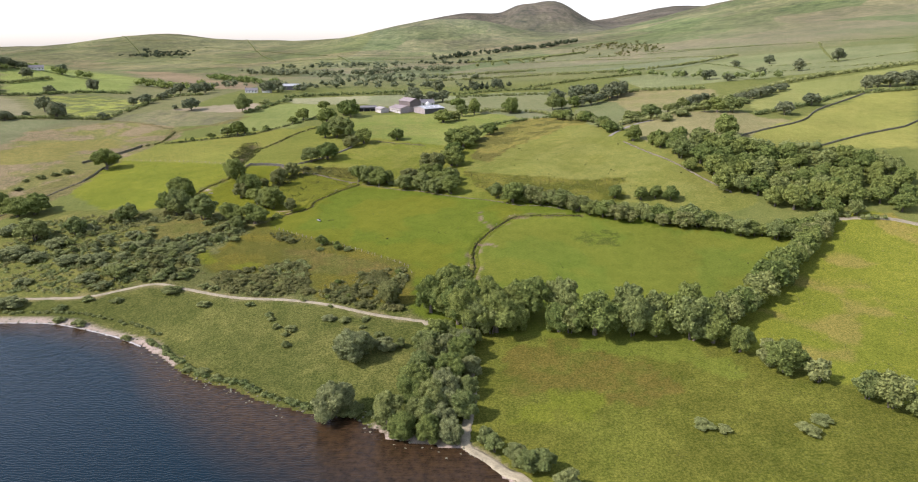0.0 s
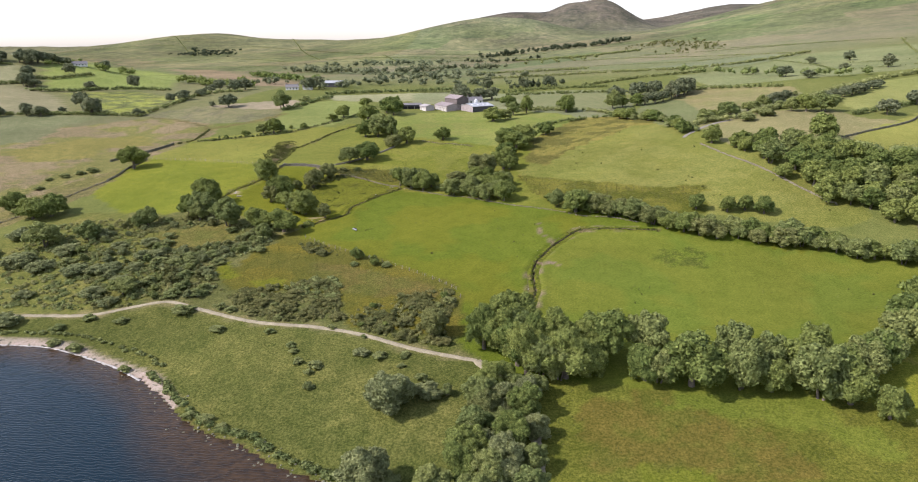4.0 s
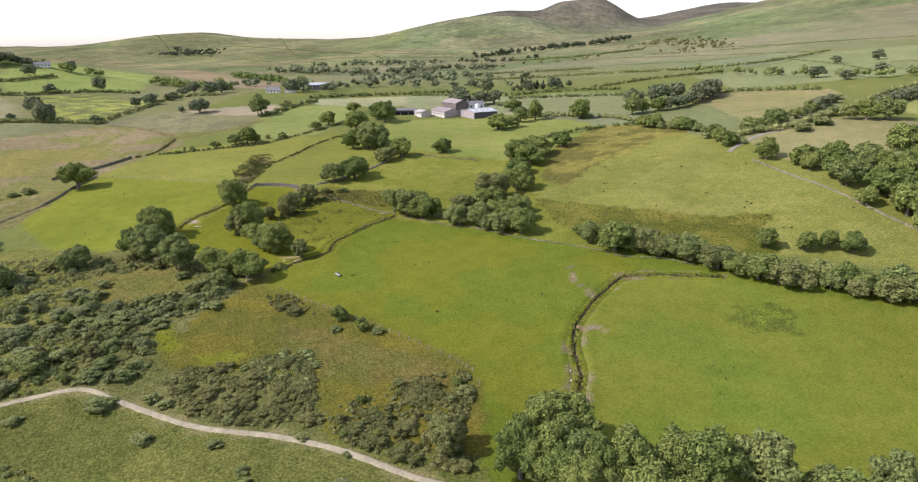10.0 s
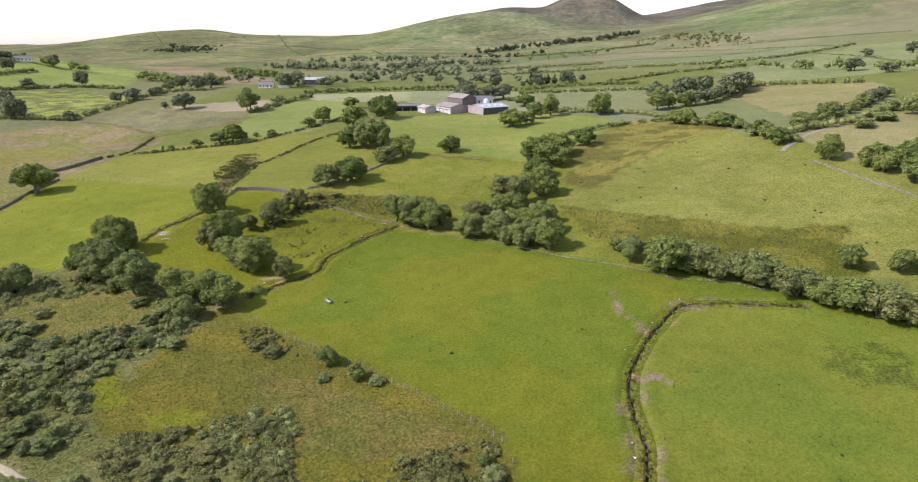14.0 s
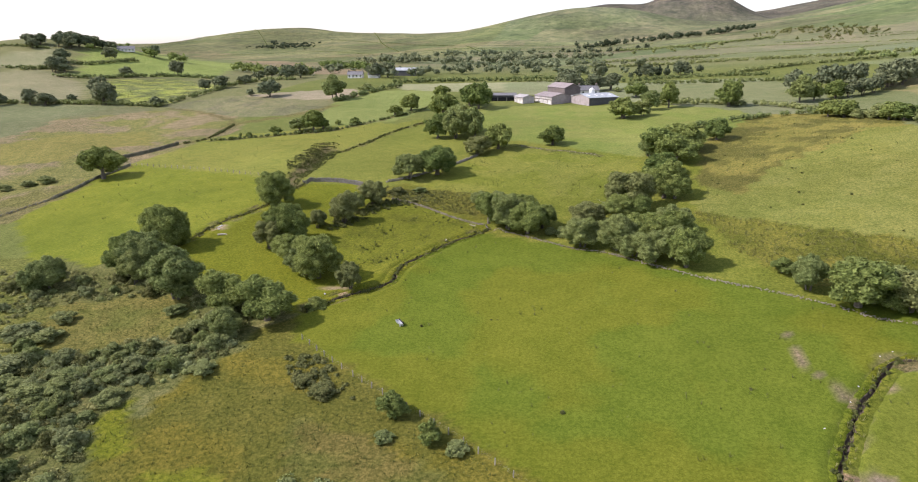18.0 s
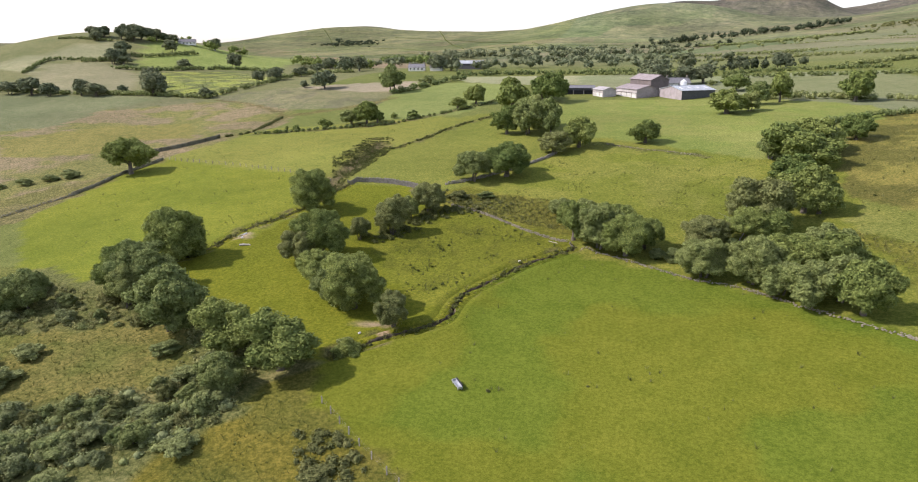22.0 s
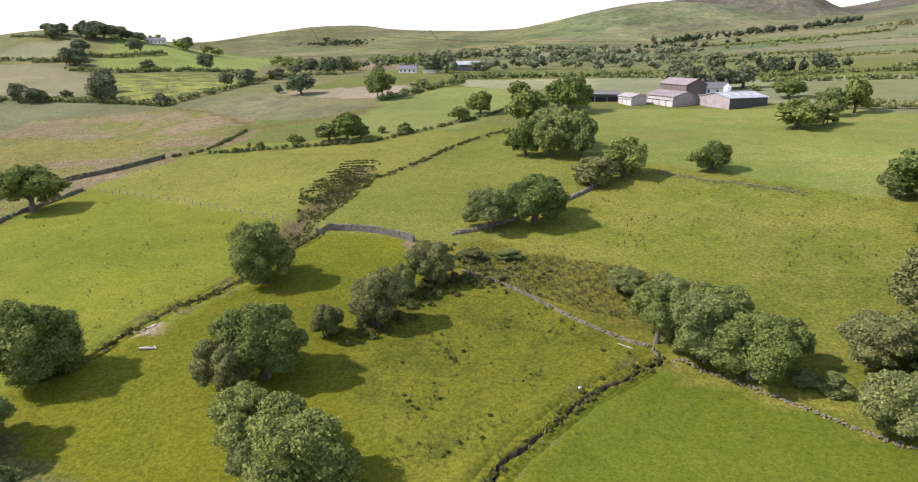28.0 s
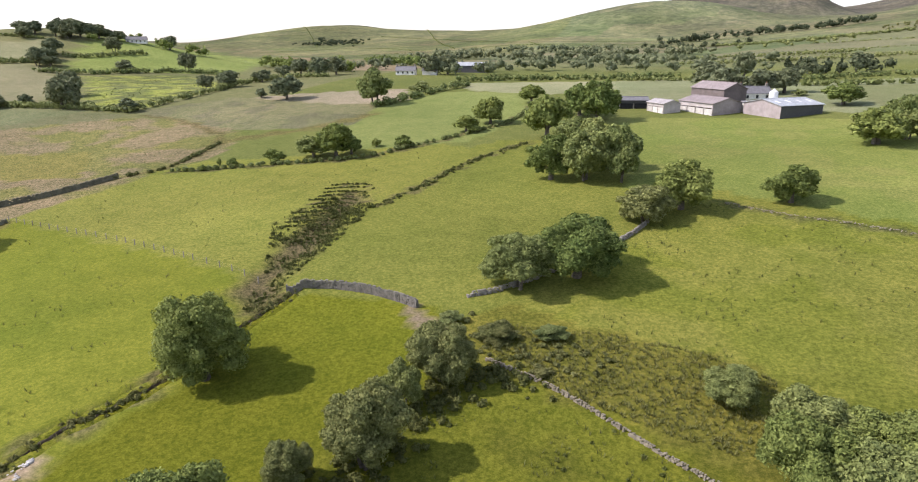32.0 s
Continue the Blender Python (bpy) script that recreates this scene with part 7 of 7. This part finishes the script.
far_belt([(-269.4, 1468.2), (-205.8, 1269.0)], 1.0, 1.8, 1.7, BUSH, "far field hedge with thorn trees")


# ---- low scrub between the shrubs ----
def scrub(pts, count, low, high, leaf, label, clump):
    """A tangle of bramble, bracken and gorse: low mounds run together."""
    rng = np.random.default_rng(count)
    spots = scatter(pts, count, rng, clump)
    z = height(spots[:, 0], spots[:, 1])
    r = rng.uniform(low, high, len(spots))
    v, f = leaf_cloud(rng, np.column_stack([spots, z + 0.15 * r]), r, 34 * len(spots), 0.32, flat=0.8, skirt=-0.1)
    return tagged(new("scrub", mesh_from("scrub", v, f, leaf, True)), label, "scrub", kind="stuff")


scrub([(-55.9, 334.3), (-25.5, 324.3), (18.3, 293.8), (56.5, 276.6), (101.1, 254.6), (127.2, 243.1), (112.3, 224.7), (74.6, 179.3), (56.4, 178.1), (21.1, 181.3), (-8.3, 189.2), (-18.7, 230.1), (-44.0, 249.1), (-81.9, 273.8), (-71.4, 311.1)], 150, 0.14, 0.34, RUSH, "low dark rush clumps in the pasture", 0.95)
scrub([(-181.8, 280.1), (-162.1, 299.2), (-135.6, 295.3), (-97.5, 285.2), (-94.5, 267.1), (-108.3, 256.1), (-105.3, 242.6), (-96.4, 227.8), (-101.4, 225.5), (-113.6, 225.0), (-136.0, 219.0)], 560, 0.4, 1.2, GORSE, "dark gorse and bramble run together", 0.3)
scrub([(-181.8, 280.1), (-162.1, 299.2), (-135.6, 295.3), (-97.5, 285.2), (-94.5, 267.1), (-108.3, 256.1), (-105.3, 242.6), (-96.4, 227.8), (-101.4, 225.5), (-113.6, 225.0), (-136.0, 219.0)], 420, 0.35, 1.1, BUSH, "green bramble and nettle between the gorse", 0.3)
scrub([(-146.3, 404.6), (-142.1, 421.4), (-128.6, 417.8), (-126.7, 400.7), (-127.9, 387.8), (-128.3, 377.8), (-125.6, 365.1), (-130.4, 367.9), (-135.8, 382.7)], 330, 0.12, 0.4, RUSH, "dark heather and rushes in a gully", -0.1)
scrub([(-93.5, 225.0), (-91.2, 230.2), (-80.0, 229.6), (-70.8, 234.7), (-58.8, 231.4), (-54.0, 218.3), (-53.8, 207.3), (-71.7, 208.2), (-84.3, 214.9)], 430, 0.4, 1.15, GORSE, "dark gorse thicket above the path", 0.05)
scrub([(-49.8, 207.2), (-48.6, 213.6), (-39.7, 218.1), (-33.4, 224.1), (-20.6, 227.9), (-18.7, 218.1), (-20.3, 207.3), (-20.2, 194.4), (-30.0, 196.8), (-40.5, 200.3)], 430, 0.4, 1.15, GORSE, "dark gorse and thorn thicket by the wall", 0.05)
scrub([(-201.6, 267.7), (-195.3, 296.6), (-180.5, 290.5), (-152.4, 273.1), (-127.4, 246.9), (-122.5, 226.4), (-141.2, 219.7), (-171.7, 222.8)], 820, 0.4, 1.3, BUSH, "thick green scrub above the shore", 0.15)

scrub([(-83.0, 266.5), (-77.5, 269.5), (-68.4, 261.5), (-64.0, 255.5), (-72.0, 256.0), (-79.0, 261.5)], 70, 0.35, 0.95, GORSE, "low gorse at the corner of the pasture", -0.4)
scrub([(-75.6, 229.2), (-67.0, 236.5), (-60.5, 236.5), (-57.0, 229.0), (-57.5, 221.0), (-66.0, 221.0)], 90, 0.5, 1.5, BUSH, "green bramble among the gorse", 0.0)

scrub([(-201.6, 267.7), (-195.3, 296.6), (-162.1, 299.2), (-135.6, 295.3), (-97.5, 285.2), (-94.5, 267.1), (-108.3, 256.1), (-105.3, 242.6), (-96.4, 227.8), (-122.5, 226.4), (-141.2, 219.7), (-171.7, 222.8)], 1150, 0.35, 0.95, BRACKEN, "pale bracken and bramble between the shrubs", -0.7)
for plot in ([(-93.5, 225.0), (-91.2, 230.2), (-80.0, 229.6), (-70.8, 234.7), (-58.8, 231.4), (-54.0, 218.3), (-53.8, 207.3), (-71.7, 208.2), (-84.3, 214.9)], [(-49.8, 207.2), (-48.6, 213.6), (-39.7, 218.1), (-33.4, 224.1), (-20.6, 227.9), (-18.7, 218.1), (-20.2, 194.4), (-40.5, 200.3)]):
    scrub(plot, 260, 0.3, 0.75, BRACKEN, "browned bracken between the gorse", -0.6)
scrub([(3.5, 350.9), (22.3, 419.2), (47.3, 466.1), (90.5, 382.5), (93.1, 359.9), (127.6, 294.6), (120.9, 282.7), (74.9, 299.5), (22.2, 323.7)], 230, 0.16, 0.4, RUSH, "dark rush clumps on the pale slope", 0.7)
scrub(THICKET, 150, 0.5, 1.7, WILLOW, "grey-green sallow and bramble run together", -0.5)
scrub(THICKET, 130, 0.5, 1.6, BUSH, "green bramble and thorn run together", -0.2)
scrub([(-101.3, 337.9), (-90.1, 352.5), (-75.8, 353.3), (-55.7, 340.8), (-63.8, 329.2), (-71.7, 311.4), (-80.9, 308.5), (-92.6, 318.9), (-96.3, 329.0)], 150, 0.1, 0.3, GRASS, "dark rush clumps in the small field", 0.65)


def fringe(pts, step, spread, low, high, leaf, label, gaps=0.25):
    """Rushes and ferns crowding a bank in broken clumps."""
    rng = np.random.default_rng(int(abs(pts[0][0]) * 3) + int(high * 10))
    line = np.array(smooth_line(pts, step))
    line = line[np.sin(np.arange(len(line)) * step * 0.45) + rng.normal(size=len(line)) * 0.8 > -1.2 + 2 * gaps]
    spots = line + rng.normal(size=line.shape) * spread
    r = rng.uniform(low, high, len(spots))
    v, f = leaf_cloud(rng, np.column_stack([spots, land(spots[:, 0], spots[:, 1]) + 0.3 * r]), r, 26 * len(spots), 0.34, flat=0.8, skirt=-0.1)
    return tagged(new("bank_vegetation", mesh_from("bank_vegetation", v, f, leaf, True)), label, "rushes", kind="stuff")


fringe(BECK, 0.5, 0.35, 0.18, 0.5, RUSH, "dark rushes and ferns crowding the beck", 0.5)
fringe(BECK, 0.7, 0.7, 0.2, 0.5, SEDGE, "coarse sedge along the beck", 0.3)
fringe(STREAM, 0.6, 0.5, 0.18, 0.5, RUSH, "dark rushes in the eroded ditch", 0.4)
fringe(DITCH, 0.7, 0.4, 0.15, 0.42, RUSH, "dark rushes along the ditch", 0.45)
# bracken in the darker rush leaf, for the shade under the alders
fringe([(-100.5, 337.0), (-96.6, 340.1), (-95.2, 347.2), (-93.0, 354.0), (-88.7, 358.0), (-84.0, 357.2)], 0.14, 1.9, 0.3, 0.8, RUSH, "bracken under the alders, coloured dark for the shade there", 0.1)
fringe([(-93.8, 368.4), (-88.7, 364.9), (-84.5, 364.3), (-79.8, 363.9), (-75.1, 362.9)], 0.3, 2.0, 0.3, 0.6, GORSE, "low heather and rushes by the wall corner", 0.25)
fringe([(-127.5, 415.1), (-121.0, 433.2), (-115.7, 452.5), (-103.9, 476.9)], 0.5, 0.6, 0.2, 0.6, RUSH, "dark rushes along the upper beck", 0.35)
fringe([(-127.5, 415.1), (-121.0, 433.2), (-115.7, 452.5), (-103.9, 476.9)], 0.6, 0.9, 0.2, 0.5, SEDGE, "coarse sedge along the upper beck", 0.35)

for k in range(11):
    # terraced slips on the gully's side: dark rush lines stand in for step shadows
    y0, x0 = 402.0 + 3.0 * k, -139.0 - 0.3 * k
    fringe([(x0 - 4.5 + 0.8 * (k % 3), y0 - 1.4), (x0, y0), (x0 + 4.0, y0 + 0.5 * (k % 2)), (x0 + 7.0 + 1.8 * (k % 2), y0 - 0.6)], 0.4, 0.22, 0.12, 0.3, RUSH, "dark rush line set for the shadow of a terrace step", 0.1)


def dead_limb(x, y, tall, turn):
    """A bleached dead limb with a few bare forks."""
    ob = thing("dead_branch", x, y, up(x, y), "bleached bare dead branch among the hedge trees", "dead branch", turn=turn)
    for k, (a, b, r) in enumerate((((0, 0, 0), (0.6, 0.2, 0.75), 0.16), ((0.35, 0.1, 0.42), (-0.5, 0.3, 0.9), 0.1), ((0.45, 0.15, 0.6), (1.2, -0.1, 0.85), 0.09), ((0.55, 0.2, 0.7), (0.5, 0.5, 1.05), 0.08))):
        a, b = np.array(a) * tall, np.array(b) * tall
        pv, pf = tube([a, (a + b) / 2 + (0.1, 0.05, 0.12), b], [r, r * 0.75, r * 0.3], 6)
        part("limb", mesh_from("limb", pv, pf, BLEACHED, True), ob)


dead_limb(-20.3, 344.1, 7.5, 30)
